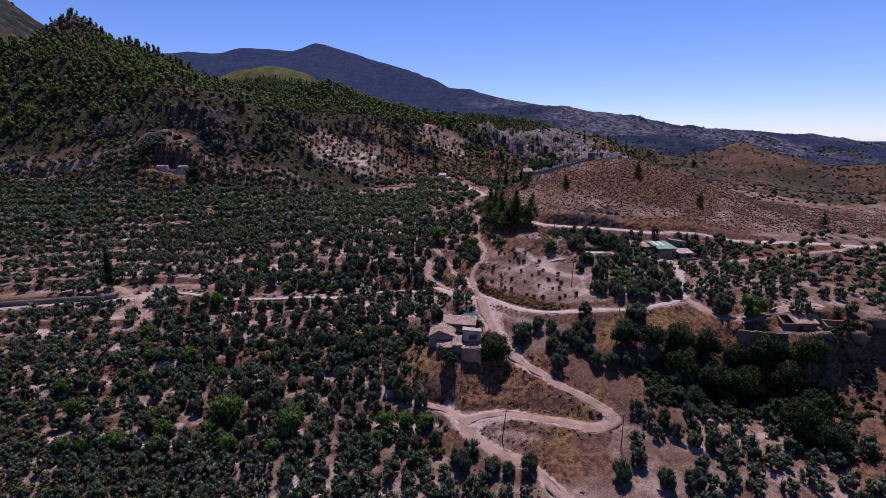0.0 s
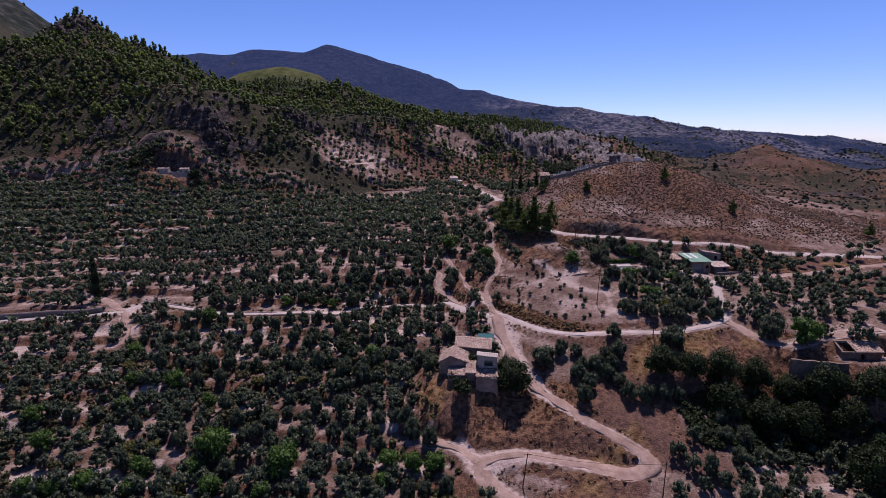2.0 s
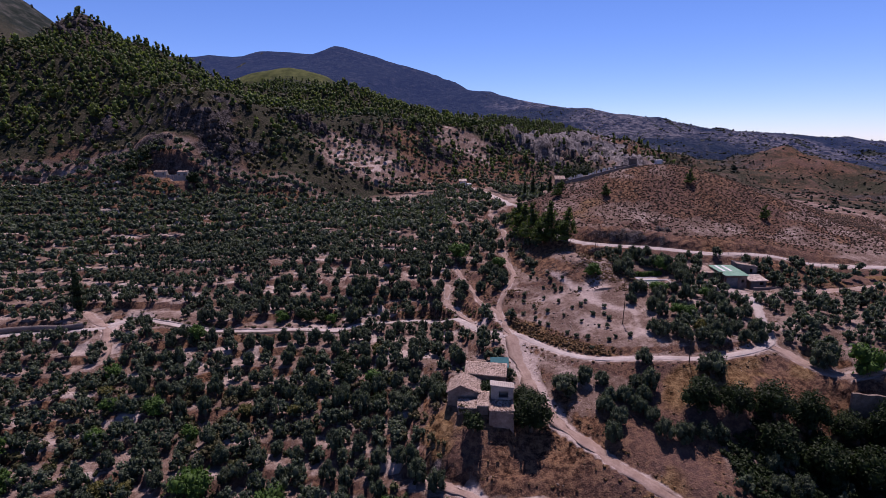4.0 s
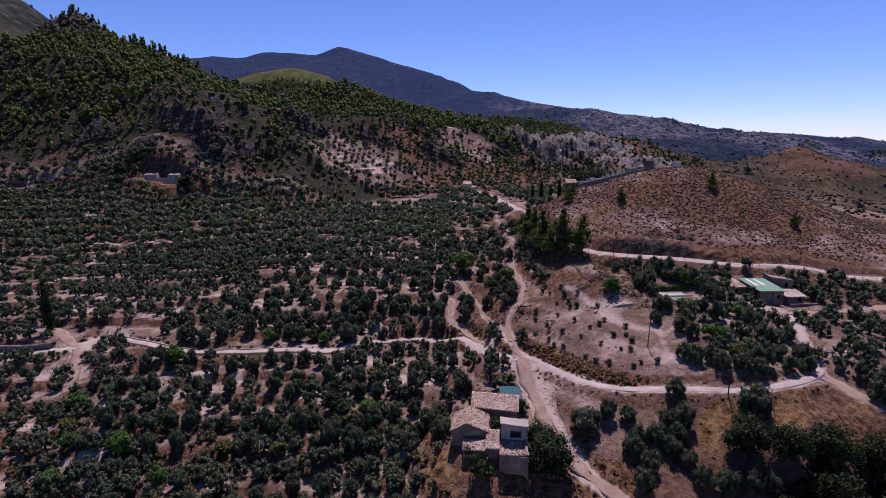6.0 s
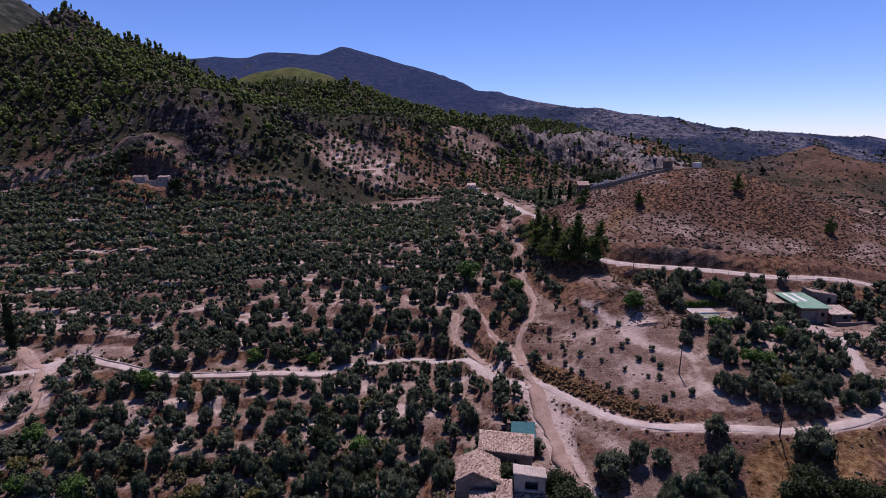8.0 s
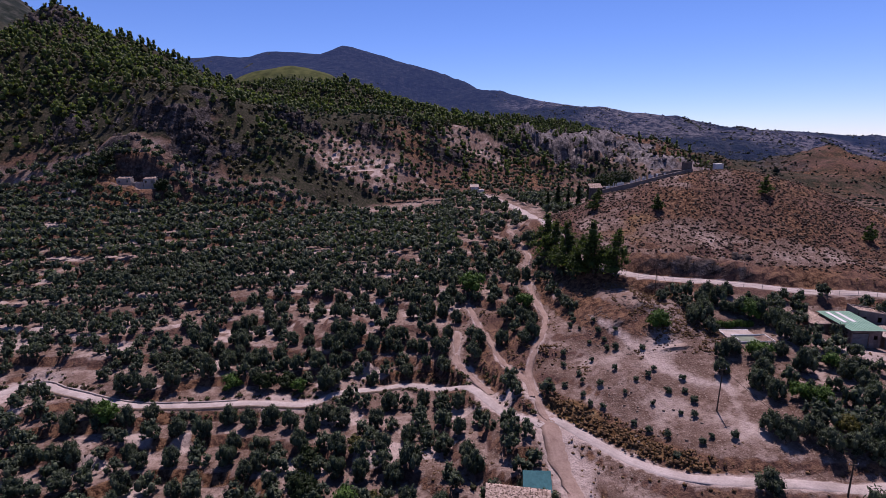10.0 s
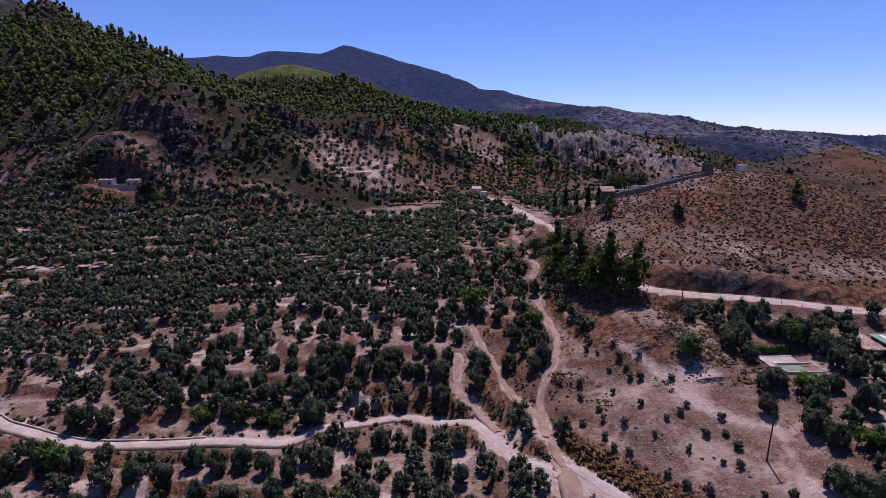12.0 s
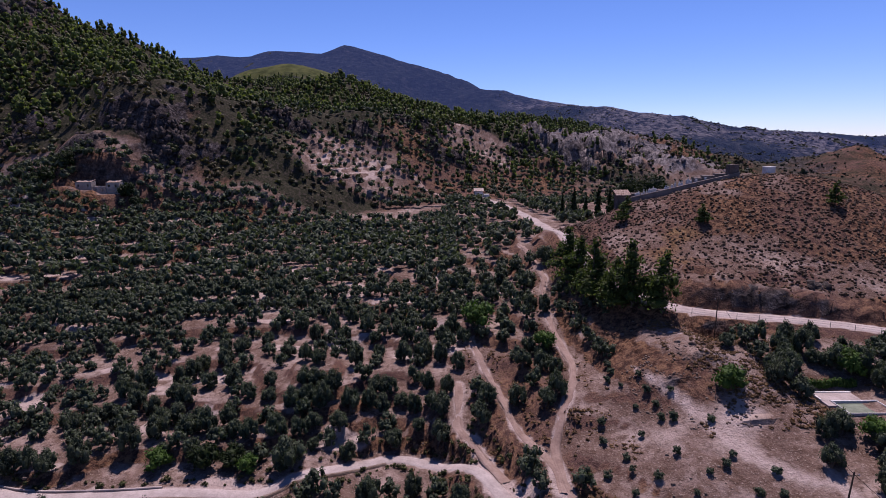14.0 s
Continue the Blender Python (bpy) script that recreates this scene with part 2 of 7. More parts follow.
def relief(nt, b, height, strength=0.5, distance=0.1):
    n = node(nt, "ShaderNodeBump", Strength=strength, Distance=distance)
    nt.links.new(height, n.inputs["Height"])
    nt.links.new(n.outputs["Normal"], b.inputs["Normal"])


def ground_material():
    m, nt, b = material("ground", 0.95)
    big, mid, fine, grit = noise_of(nt, 34), noise_of(nt, 7), noise_of(nt, 1.3, 6, 0.7), noise_of(nt, 0.35, 3)
    soil = ramp(nt, mid, [(0.3, (0.072, 0.043, 0.031)), (0.47, (0.140, 0.094, 0.075)), (0.66, (0.270, 0.204, 0.175))])
    soil = mix(nt, ramp(nt, fine, [(0.47, (0, 0, 0)), (0.62, (0.85, 0.826, 0.793))]), soil, (0.072, 0.043, 0.030))
    soil = mix(nt, ramp(nt, grit, [(0.56, (0, 0, 0)), (0.66, (0.65, 0.632, 0.606))]), soil, (0.27, 0.214, 0.182))
    dry = ramp(nt, fine, [(0.41, (0.022, 0.011, 0.007)), (0.49, (0.076, 0.038, 0.022)), (0.58, (0.165, 0.092, 0.050))])
    dry = mix(nt, ramp(nt, big, [(0.4, (0, 0, 0)), (0.6, (0.75, 0.698, 0.630))]), dry, (0.094, 0.055, 0.047))
    dry = mix(nt, ramp(nt, grit, [(0.55, (0, 0, 0)), (0.68, (0.6, 0.558, 0.504))]), dry, (0.16, 0.107, 0.071))
    gold = ramp(nt, fine, [(0.34, (0.035, 0.018, 0.008)), (0.48, (0.112, 0.064, 0.030)), (0.62, (0.20, 0.127, 0.065))])
    scrub = ramp(nt, fine, [(0.32, (0.009, 0.012, 0.006)), (0.5, (0.028, 0.027, 0.016)), (0.7, (0.070, 0.055, 0.044))])
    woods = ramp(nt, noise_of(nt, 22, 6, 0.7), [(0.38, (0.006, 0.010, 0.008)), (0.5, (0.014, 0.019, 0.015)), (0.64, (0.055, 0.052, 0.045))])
    stone = ramp(nt, mix(nt, 0.6, fine, noise_of(nt, 4, 6, 0.75)), [(0.40, (0.010, 0.008, 0.008)), (0.50, (0.042, 0.035, 0.034)), (0.64, (0.130, 0.110, 0.106))])
    scree = ramp(nt, mix(nt, 0.6, fine, noise_of(nt, 5, 6, 0.8)), [(0.38, (0.020, 0.017, 0.017)), (0.47, (0.075, 0.065, 0.066)), (0.59, (0.215, 0.190, 0.188))])
    grass = ramp(nt, noise_of(nt, 14, 4), [(0.35, (0.032, 0.04, 0.012)), (0.65, (0.075, 0.08, 0.026))])
    dust = ramp(nt, fine, [(0.3, (0.22, 0.164, 0.140)), (0.7, (0.37, 0.298, 0.266))])
    jag = calc(nt, "SUBTRACT", calc(nt, "MULTIPLY", mid, 0.9), 0.45, False)
    col = soil
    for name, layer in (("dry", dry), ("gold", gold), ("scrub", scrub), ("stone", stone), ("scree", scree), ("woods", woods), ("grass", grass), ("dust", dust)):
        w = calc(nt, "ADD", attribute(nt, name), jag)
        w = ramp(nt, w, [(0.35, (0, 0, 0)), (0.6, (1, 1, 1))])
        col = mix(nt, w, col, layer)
    nt.links.new(col, b.inputs["Base Color"])
    crag = calc(nt, "MULTIPLY", calc(nt, "MULTIPLY", attribute(nt, "stone"), noise_of(nt, 6, 6, 0.7)), 9.0, False)
    relief(nt, b, calc(nt, "ADD", crag, calc(nt, "ADD", fine, calc(nt, "MULTIPLY", grit, 0.4), False), False), 1.0, 0.5)
    return m


def simple(name, dark, light, size, rough=0.9, fine=None, bump=0.4, metal=0.0, per=0.0):
    """Two tones mixed by noise of that size, a finer grain over them, and relief."""
    m, nt, b = material(name, rough, metal)
    fine = fine or size / 6
    a, g = noise_of(nt, size), noise_of(nt, fine, 4, 0.7)
    col = ramp(nt, a, [(0.3, dark), (0.7, light)])
    col = mix(nt, ramp(nt, g, [(0.35, (0.35, 0.35, 0.35)), (0.6, (0, 0, 0))]), col, tuple(c * 0.55 for c in dark))
    if per:
        info = nt.nodes.new("ShaderNodeObjectInfo")
        col = mix(nt, calc(nt, "MULTIPLY", info.outputs["Random"], per), col, tuple(c * 0.45 for c in dark))
    nt.links.new(col, b.inputs["Base Color"])
    if bump:
        relief(nt, b, g, bump, fine * 0.4)
    return m


def leafy(name, dark, light, tint, size=1.2, glow=0.25):
    """Leaves: tone varies from tuft to tuft and over each tree; light passes through a little."""
    m, nt, b = material(name, 0.62)
    b.inputs["Specular IOR Level"].default_value = 0.12
    geo = nt.nodes.new("ShaderNodeNewGeometry")
    col = ramp(nt, geo.outputs["Random Per Island"], [(0.1, dark), (0.9, light)])
    col = mix(nt, ramp(nt, noise_of(nt, size * 7, 2), [(0.42, (0, 0, 0)), (0.62, (0.7, 0.7, 0.7))]), col, tint)
    nt.links.new(col, b.inputs["Base Color"])
    t = nt.nodes.new("ShaderNodeBsdfTranslucent")
    nt.links.new(mix(nt, 1.0, col, (1.1, 1.25, 0.55), "MULTIPLY"), t.inputs["Color"])
    s = nt.nodes.new("ShaderNodeMixShader")
    s.inputs[0].default_value = glow
    nt.links.new(b.outputs[0], s.inputs[1])
    nt.links.new(t.outputs[0], s.inputs[2])
    nt.links.new(s.outputs[0], nt.nodes["Material Output"].inputs["Surface"])
    return m


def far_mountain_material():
    """Dark woods and bare slopes of the distant backdrop, with blue haze put in as emission."""
    m, nt, b = material("hazy_far_mountains", 1.0)
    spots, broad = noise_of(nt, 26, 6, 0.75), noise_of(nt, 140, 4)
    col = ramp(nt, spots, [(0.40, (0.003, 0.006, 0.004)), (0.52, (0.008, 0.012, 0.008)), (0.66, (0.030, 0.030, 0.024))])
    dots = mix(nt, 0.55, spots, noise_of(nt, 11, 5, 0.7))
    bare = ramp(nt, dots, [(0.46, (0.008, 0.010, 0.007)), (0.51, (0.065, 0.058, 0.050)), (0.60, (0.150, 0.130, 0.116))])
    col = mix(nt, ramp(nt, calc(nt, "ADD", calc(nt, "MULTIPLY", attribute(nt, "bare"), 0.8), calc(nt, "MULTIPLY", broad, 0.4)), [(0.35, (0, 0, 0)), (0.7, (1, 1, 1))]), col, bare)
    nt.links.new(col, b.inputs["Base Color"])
    # faint blue emission stands in for distance haze, stronger farther off
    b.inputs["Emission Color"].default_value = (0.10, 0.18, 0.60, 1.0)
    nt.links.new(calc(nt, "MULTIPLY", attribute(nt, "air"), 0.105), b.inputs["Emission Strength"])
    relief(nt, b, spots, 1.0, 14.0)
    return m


def tile_material(name, low, high, gap):
    """Weathered clay tiles: tone changes from tile to tile, dark gaps and lichen between them."""
    m, nt, b = material(name, 0.9)
    tone, chips = noise_of(nt, 0.55, 3, 0.8), noise_of(nt, 0.34, 2, 0.6)
    col = ramp(nt, tone, [(0.36, low), (0.62, high)])
    col = mix(nt, ramp(nt, chips, [(0.52, (0, 0, 0)), (0.60, (0.9, 0.9, 0.9))]), col, gap)
    col = mix(nt, ramp(nt, noise_of(nt, 3.0), [(0.45, (0, 0, 0)), (0.7, (0.4, 0.4, 0.4))]), col, tuple(0.6 * c for c in low))
    nt.links.new(col, b.inputs["Base Color"])
    relief(nt, b, tone, 0.9, 0.08)
    return m


GROUND = ground_material()
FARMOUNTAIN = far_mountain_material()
ROAD = simple("dirt_road", (0.170, 0.114, 0.090), (0.285, 0.207, 0.172), 2.5, 0.95, 0.4)
CONCRETE = simple("concrete", (0.24, 0.198, 0.178), (0.38, 0.325, 0.298), 3.0, 0.9, 0.3)
OLIVE = leafy("olive_leaves", (0.012, 0.017, 0.010), (0.098, 0.118, 0.072), (0.042, 0.058, 0.034), 1.2, 0.30)
# dark foliage, lowered further so its colour holds the ravine's shade
DARKLEAF = leafy("dark_shaded_leaves", (0.005, 0.009, 0.003), (0.026, 0.040, 0.012), (0.013, 0.022, 0.006))
YELLOWLEAF = leafy("yellowing_leaves", (0.035, 0.036, 0.009), (0.10, 0.09, 0.022), (0.07, 0.065, 0.018))
SCRUB = leafy("scrub_leaves", (0.012, 0.016, 0.006), (0.075, 0.079, 0.028), (0.07, 0.050, 0.026), 3.0, 0.2)
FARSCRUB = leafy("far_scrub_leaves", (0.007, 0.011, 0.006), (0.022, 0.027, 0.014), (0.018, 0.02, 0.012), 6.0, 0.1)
HILLTHORN = leafy("hill_thorn_twigs", (0.022, 0.013, 0.009), (0.12, 0.075, 0.047), (0.07, 0.045, 0.029), 2.0, 0.2)
THORN = leafy("thorn_twigs", (0.036, 0.020, 0.011), (0.19, 0.112, 0.054), (0.11, 0.066, 0.035), 2.0, 0.3)
NEARPINE = leafy("dark_pine_needles", (0.009, 0.017, 0.005), (0.085, 0.118, 0.028), (0.045, 0.062, 0.016), 1.2, 0.4)
PINE = leafy("pine_needles", (0.018, 0.028, 0.008), (0.138, 0.174, 0.048), (0.086, 0.104, 0.032), 1.2, 0.45)
LEAF = leafy("broad_leaves", (0.016, 0.038, 0.006), (0.062, 0.115, 0.02), (0.042, 0.078, 0.014))
BARK = simple("bark", (0.05, 0.037, 0.028), (0.13, 0.105, 0.085), 0.4, 0.95)
WOOD = simple("weathered_wood", (0.04, 0.029, 0.021), (0.10, 0.075, 0.056), 0.5, 0.9)
ROCK = simple("limestone", (0.075, 0.051, 0.040), (0.20, 0.152, 0.123), 2.2, 0.95, 0.5, 0.9)
PLASTER = simple("old_plaster", (0.13, 0.086, 0.068), (0.31, 0.228, 0.188), 1.5, 0.95, 0.3, 0.8)
STONEWALL = simple("rubble_wall", (0.102, 0.072, 0.056), (0.221, 0.169, 0.135), 0.9, 0.95, 0.22, 0.9)
TILE = tile_material("clay_tile", (0.17, 0.115, 0.088), (0.40, 0.310, 0.258), (0.040, 0.025, 0.018))
PALETILE = tile_material("pale_tile", (0.26, 0.198, 0.162), (0.48, 0.405, 0.355), (0.075, 0.052, 0.042))
GREYPLASTER = simple("grey_render", (0.128, 0.102, 0.092), (0.212, 0.178, 0.162), 2.5, 0.95, 0.3, 0.4)
CRAGROCK = simple("crag_rock", (0.022, 0.018, 0.016), (0.100, 0.084, 0.078), 2.6, 0.95, 0.6, 0.9)
GREYCRAG = simple("grey_crag", (0.060, 0.052, 0.053), (0.235, 0.208, 0.206), 3.5, 0.95, 0.7, 0.9)
BROWNRENDER = simple("brown_render", (0.075, 0.056, 0.050), (0.155, 0.122, 0.110), 1.6, 0.95, 0.3, 0.6)
PALEPLASTER = simple("pale_plaster", (0.238, 0.200, 0.174), (0.357, 0.315, 0.289), 2.5, 0.95, 0.3, 0.4)
POOLWATER = simple("pool_water", (0.13, 0.15, 0.11), (0.19, 0.21, 0.16), 2.0, 0.12, 0.5, 0.05)
WHITE = simple("white_paint", (0.44, 0.42, 0.40), (0.60, 0.58, 0.56), 3.0, 0.8, 0.5, 0.2)
GREENMETAL = simple("green_sheet", (0.128, 0.230, 0.162), (0.187, 0.297, 0.225), 4.0, 0.6, 0.6, 0.1)
TEALMETAL = simple("teal_sheet", (0.018, 0.068, 0.078), (0.03, 0.098, 0.108), 1.6, 0.6, 0.4, 0.1)
GREYMETAL = simple("grey_sheet", (0.13, 0.13, 0.135), (0.21, 0.21, 0.215), 2.0, 0.5, 0.4, 0.1, 0.3)
# near-black of the cables, and of shade painted inside openings
DARK = simple("cable_and_shade_black", (0.010, 0.008, 0.007), (0.022, 0.018, 0.016), 1.0, 1.0)

# ---- ground sheet and roads ----
ROADS = [
    # name, width, material, label, points
    ("concrete_lane", 2.4, CONCRETE, "pale concrete lane with a low kerb along the olive terraces",
     [(-100.2, 182.3), (-94.3, 187.1), (-84.4, 181.2), (-75.4, 178.6), (-66.0, 176.7), (-54.5, 177.1), (-45.4, 177.9), (-30.0, 178.6), (-24.0, 182.3), (-18.5, 184.6), (-13.0, 187.6), (-8.5, 189.3), (-4.0, 188.4), (0.5, 186.0), (6.2, 181.6), (9.0, 176.5), (12.6, 169.0), (15.7, 166.6), (19.2, 163.5)]),
    ("dirt_lane", 2.3, CONCRETE, "pale dusty lane curving below the young orchard",
     [(20.4, 166.3), (22.1, 165.0), (27.8, 158.6), (33.2, 151.6), (39.6, 147.0), (46.5, 144.8), (54.8, 142.3), (62.2, 140.4), (70.0, 141.2), (76.2, 143.0), (80.5, 146.6), (82.5, 153.4), (86.0, 161.5), (89.5, 169.5)]),
    ("side_track", 3.4, ROAD, "dusty track leaving the bend beside the ruins",
     [(78.2, 144.6), (80.6, 141.0), (83.7, 136.9), (89.3, 132.9), (99.0, 133.5), (112.0, 134.5)]),
    ("farm_track", 2.8, ROAD, "pale farm track past the green-roofed shed",
     [(88.0, 170.5), (100.7, 171.8), (113.0, 175.2), (138.5, 181.0), (161.1, 183.6), (175.6, 188.9), (199.5, 199.2)]),
    ("upper_road", 4.6, CONCRETE, "wide pale gravel road cut along the foot of the bare hill",
     [(20.6, 400.4), (31.1, 376.8), (38.9, 339.1), (40.8, 300.0), (39.8, 261.6), (40.0, 240.0), (42.5, 222.0), (47.6, 211.8), (56.0, 208.3), (71.7, 205.8), (93.0, 200.8), (113.2, 196.8), (138.4, 195.5), (156.8, 191.6), (171.7, 188.0), (189.5, 189.7), (230.0, 196.0)]),
    ("house_track", 3.2, ROAD, "rutted dirt track running down past the ruined farmhouse",
     [(20.3, 167.0), (20.6, 156.9), (22.8, 141.8), (25.2, 132.7), (29.6, 125.0), (35.3, 119.0), (40.7, 114.7), (44.5, 111.0), (44.6, 107.9), (40.9, 106.7), (37.3, 107.6), (28.7, 111.0), (21.2, 114.1), (14.3, 114.6), (10.4, 113.0), (10.5, 110.8), (13.4, 106.9), (19.1, 102.3), (24.2, 97.0), (28.2, 89.2), (30.0, 80.0)]),
    ("spur_track", 2.8, ROAD, "short dirt spur on the slope below the farmhouse",
     [(10.4, 113.8), (6.2, 118.0), (0.6, 120.7), (-4.0, 121.5)]),
    ("bank_track", 1.2, ROAD, "narrow track climbing the bank between the groves",
     [(5.4, 223.5), (6.6, 220.7), (8.5, 213.6), (9.7, 207.9), (11.6, 199.5), (12.8, 193.0), (13.7, 188.2), (15.3, 184.2), (17.5, 179.2), (18.5, 176.4), (18.4, 171.9)]),
    ("gully_track", 1.3, ROAD, "narrow worn track up the gully beside the pines",
     [(26.1, 277.6), (27.8, 267.3), (28.6, 253.3), (29.2, 246.5), (27.2, 237.5), (26.3, 227.1), (25.9, 219.9), (26.4, 213.8), (27.0, 203.2), (24.3, 193.0), (21.3, 186.9), (20.0, 183.7), (19.0, 178.7), (19.8, 167.8), (20.8, 165.4)]),
    ("grove_ramp", 1.7, ROAD, "stony ramp from the lane up into the grove",
     [(4.1, 203.8), (3.8, 194.7), (4.0, 191.0), (6.5, 187.6), (8.6, 183.0), (10.7, 177.4)]),
    ("west_lane", 2.6, CONCRETE, "pale lane with a retaining wall beside the cypress",
     [(-150.0, 172.5), (-131.4, 175.2), (-120.1, 178.2), (-105.0, 177.4), (-99.2, 180.6), (-98.6, 186.7)]),
    ("west_spur", 2.4, ROAD, "short pale spur into the lower olives",
     [(-99.1, 180.0), (-92.7, 168.8), (-90.9, 163.1), (-92.0, 160.0)]),
    ("west_ramp", 2.3, ROAD, "steep dusty ramp towards the tall cypress",
     [(-99.1, 180.0), (-105.7, 184.6), (-111.2, 190.0), (-118.7, 192.3)]),
    ("valley_lane", 2.6, ROAD, "far pale lane leading to the white cottage",
     [(-18.0, 418.0), (-10.7, 405.3), (4.5, 398.7), (20.6, 397.0)]),
    ("mountain_track", 2.4, ROAD, "narrow track along the mountain foot",
     [(-250.0, 337.0), (-238.7, 339.2), (-231.1, 341.4), (-217.6, 343.9), (-203.1, 347.6)]),
]


def curve_points(points, gap=1.0):
    """Catmull-Rom line through the points, at even steps."""
    p = np.array(points, float)
    p = np.vstack([2 * p[0] - p[1], p, 2 * p[-1] - p[-2]])
    out = []
    for a, b, c, d in zip(p, p[1:], p[2:], p[3:]):
        n = max(2, int(np.hypot(*(c - b)) / gap))
        t = np.linspace(0, 1, n, endpoint=False)[:, None]
        out.append(0.5 * (2 * b + (c - a) * t + (2 * a - 5 * b + 4 * c - d) * t ** 2 + (3 * b - a - 3 * c + d) * t ** 3))
    return np.vstack(out + [p[-2:-1]])


def smooth(v, n):
    k = np.ones(2 * n + 1) / (2 * n + 1)
    return np.convolve(np.pad(v, n, mode="edge"), k, mode="valid")


ROAD_LINES = []
for name, width, mat, label, points in ROADS:
    line = curve_points(points)
    ROAD_LINES.append((name, width, mat, label, line, smooth(land(line[:, 0], line[:, 1]), 4) + 0.05))
# where two roads meet they share one level
for _ in range(3):
    levels = []
    for a in ROAD_LINES:
        total, weight = a[5] * 1.0, np.ones(len(a[5]))
        for b in ROAD_LINES:
            if b[0] != a[0]:
                d = np.hypot(a[4][:, None, 0] - b[4][None, :, 0], a[4][:, None, 1] - b[4][None, :, 1])
                w = np.clip(1 - d.min(1) / 4.5, 0, 1) ** 0.5
                total, weight = total + w * b[5][d.argmin(1)], weight + w
        levels.append(smooth(total / weight, 2))
    ROAD_LINES = [(*a[:5], z) for a, z in zip(ROAD_LINES, levels)]


def nearest_road(x, y):
    """Distance to the nearest road's edge and the road's height there."""
    far, level = np.full(x.shape, 1e9), np.zeros(x.shape)
    for _, width, _, _, line, z in ROAD_LINES:
        box = (x > line[:, 0].min() - 9) & (x < line[:, 0].max() + 9) & (y > line[:, 1].min() - 9) & (y < line[:, 1].max() + 9)
        ids = np.flatnonzero(box)
        for part_ids in np.array_split(ids, max(1, len(ids) // 4000)):
            if len(part_ids) == 0:
                continue
            d = np.hypot(x[part_ids, None] - line[None, :, 0], y[part_ids, None] - line[None, :, 1])
            k = d.argmin(1)
            e = d[np.arange(len(k)), k] - width / 2
            closer = e < far[part_ids]
            far[part_ids[closer]], level[part_ids[closer]] = e[closer], z[k][closer]
    return far, level


def surface(x, y):
    """Ground as built: the land, levelled under the roads."""
    h = land(x, y)
    e, z = nearest_road(x, y)
    w = 1 - step(0.5, 3.2, e)
    return h * (1 - w) + (z - 0.12) * w


def axis(low, high, near_low, near_high, gap, grow):
    v = [near_low]
    while v[-1] < near_high:
        v.append(v[-1] + gap)
    g = gap
    while v[-1] < high:
        g *= grow
        v.append(v[-1] + min(g, 60))
    w, g = [], gap
    x = near_low
    while x > low:
        g *= grow
        x -= min(g, 60)
        w.append(x)
    return np.array(w[::-1] + v)


def mesh_from(name, verts, faces, mats, smooth_faces=False):
    """A mesh from arrays; faces all of one size."""
    verts, faces = np.asarray(verts, np.float32), np.asarray(faces, np.int32)
    me = bpy.data.meshes.new(name)
    n, k = faces.shape
    me.vertices.add(len(verts))
    me.vertices.foreach_set("co", verts.ravel())
    me.loops.add(n * k)
    me.loops.foreach_set("vertex_index", faces.ravel())
    me.polygons.add(n)
    me.polygons.foreach_set("loop_start", np.arange(0, n * k, k, dtype=np.int32))
    me.polygons.foreach_set("loop_total", np.full(n, k, dtype=np.int32))
    if smooth_faces:
        me.polygons.foreach_set("use_smooth", np.ones(n, dtype=bool))
    for m in mats:
        me.materials.append(m)
    me.update()
    return me


def grid_faces(nx, ny):
    i = np.arange(nx * ny).reshape(ny, nx)
    return np.stack([i[:-1, :-1], i[:-1, 1:], i[1:, 1:], i[1:, :-1]], -1).reshape(-1, 4)


gx, gy = axis(-3200, 3200, -130, 130, 1.3, 1.03), axis(-500, 3900, 88, 262, 1.05, 1.014)
X, Y = [v.ravel() for v in np.meshgrid(gx, gy)]
Z = surface(X, Y)
me = mesh_from("ground", np.stack([X, Y, Z], 1), grid_faces(len(gx), len(gy)), [GROUND], True)
# land cover: dry grass, golden grass, green scrub, bare rock
gz = Z.reshape(len(gy), len(gx))
steep = np.hypot(np.gradient(gz, gy, axis=0), np.gradient(gz, gx, axis=1)).ravel()
hill = np.exp(-((X - 155) / 125) ** 4 - ((Y - 252) / (43 + 14 * step(150, 190, X))) ** 4)
wild = step(-0.05, 0.1, (Y - (352 + 0.5 * np.clip(X + 60, 0, 180) - 1.1 * np.clip(X - 120, 0, 130))) / 100)
far = step(700, 1100, Y)
east = step(110, 190, X)
massif = np.exp(-((X - 140) / 80) ** 4 - ((Y - 535) / 55) ** 4)
green = np.exp(-((X + 275) / 95) ** 4 - ((Y - 1030) / 60) ** 4)
mid_slope = np.exp(-((X - 45) / 95) ** 4 - ((Y - 435) / 62) ** 4)
fields = np.exp(-((X + 54) / 32) ** 4 - ((Y - 404) / 30) ** 4) + np.exp(-((X - 25) / 28) ** 4 - ((Y - 492) / 22) ** 4)
rock = np.zeros_like(X)
for cx, cy, wide, deep, rise in CRAGS:
    rock = rock + np.exp(-((X - cx) / wide) ** 4) * step(-3, 2, Y - cy) * (1 - step(deep, 2.2 * deep, Y - cy))
road_gap = nearest_road(X, Y)[0]
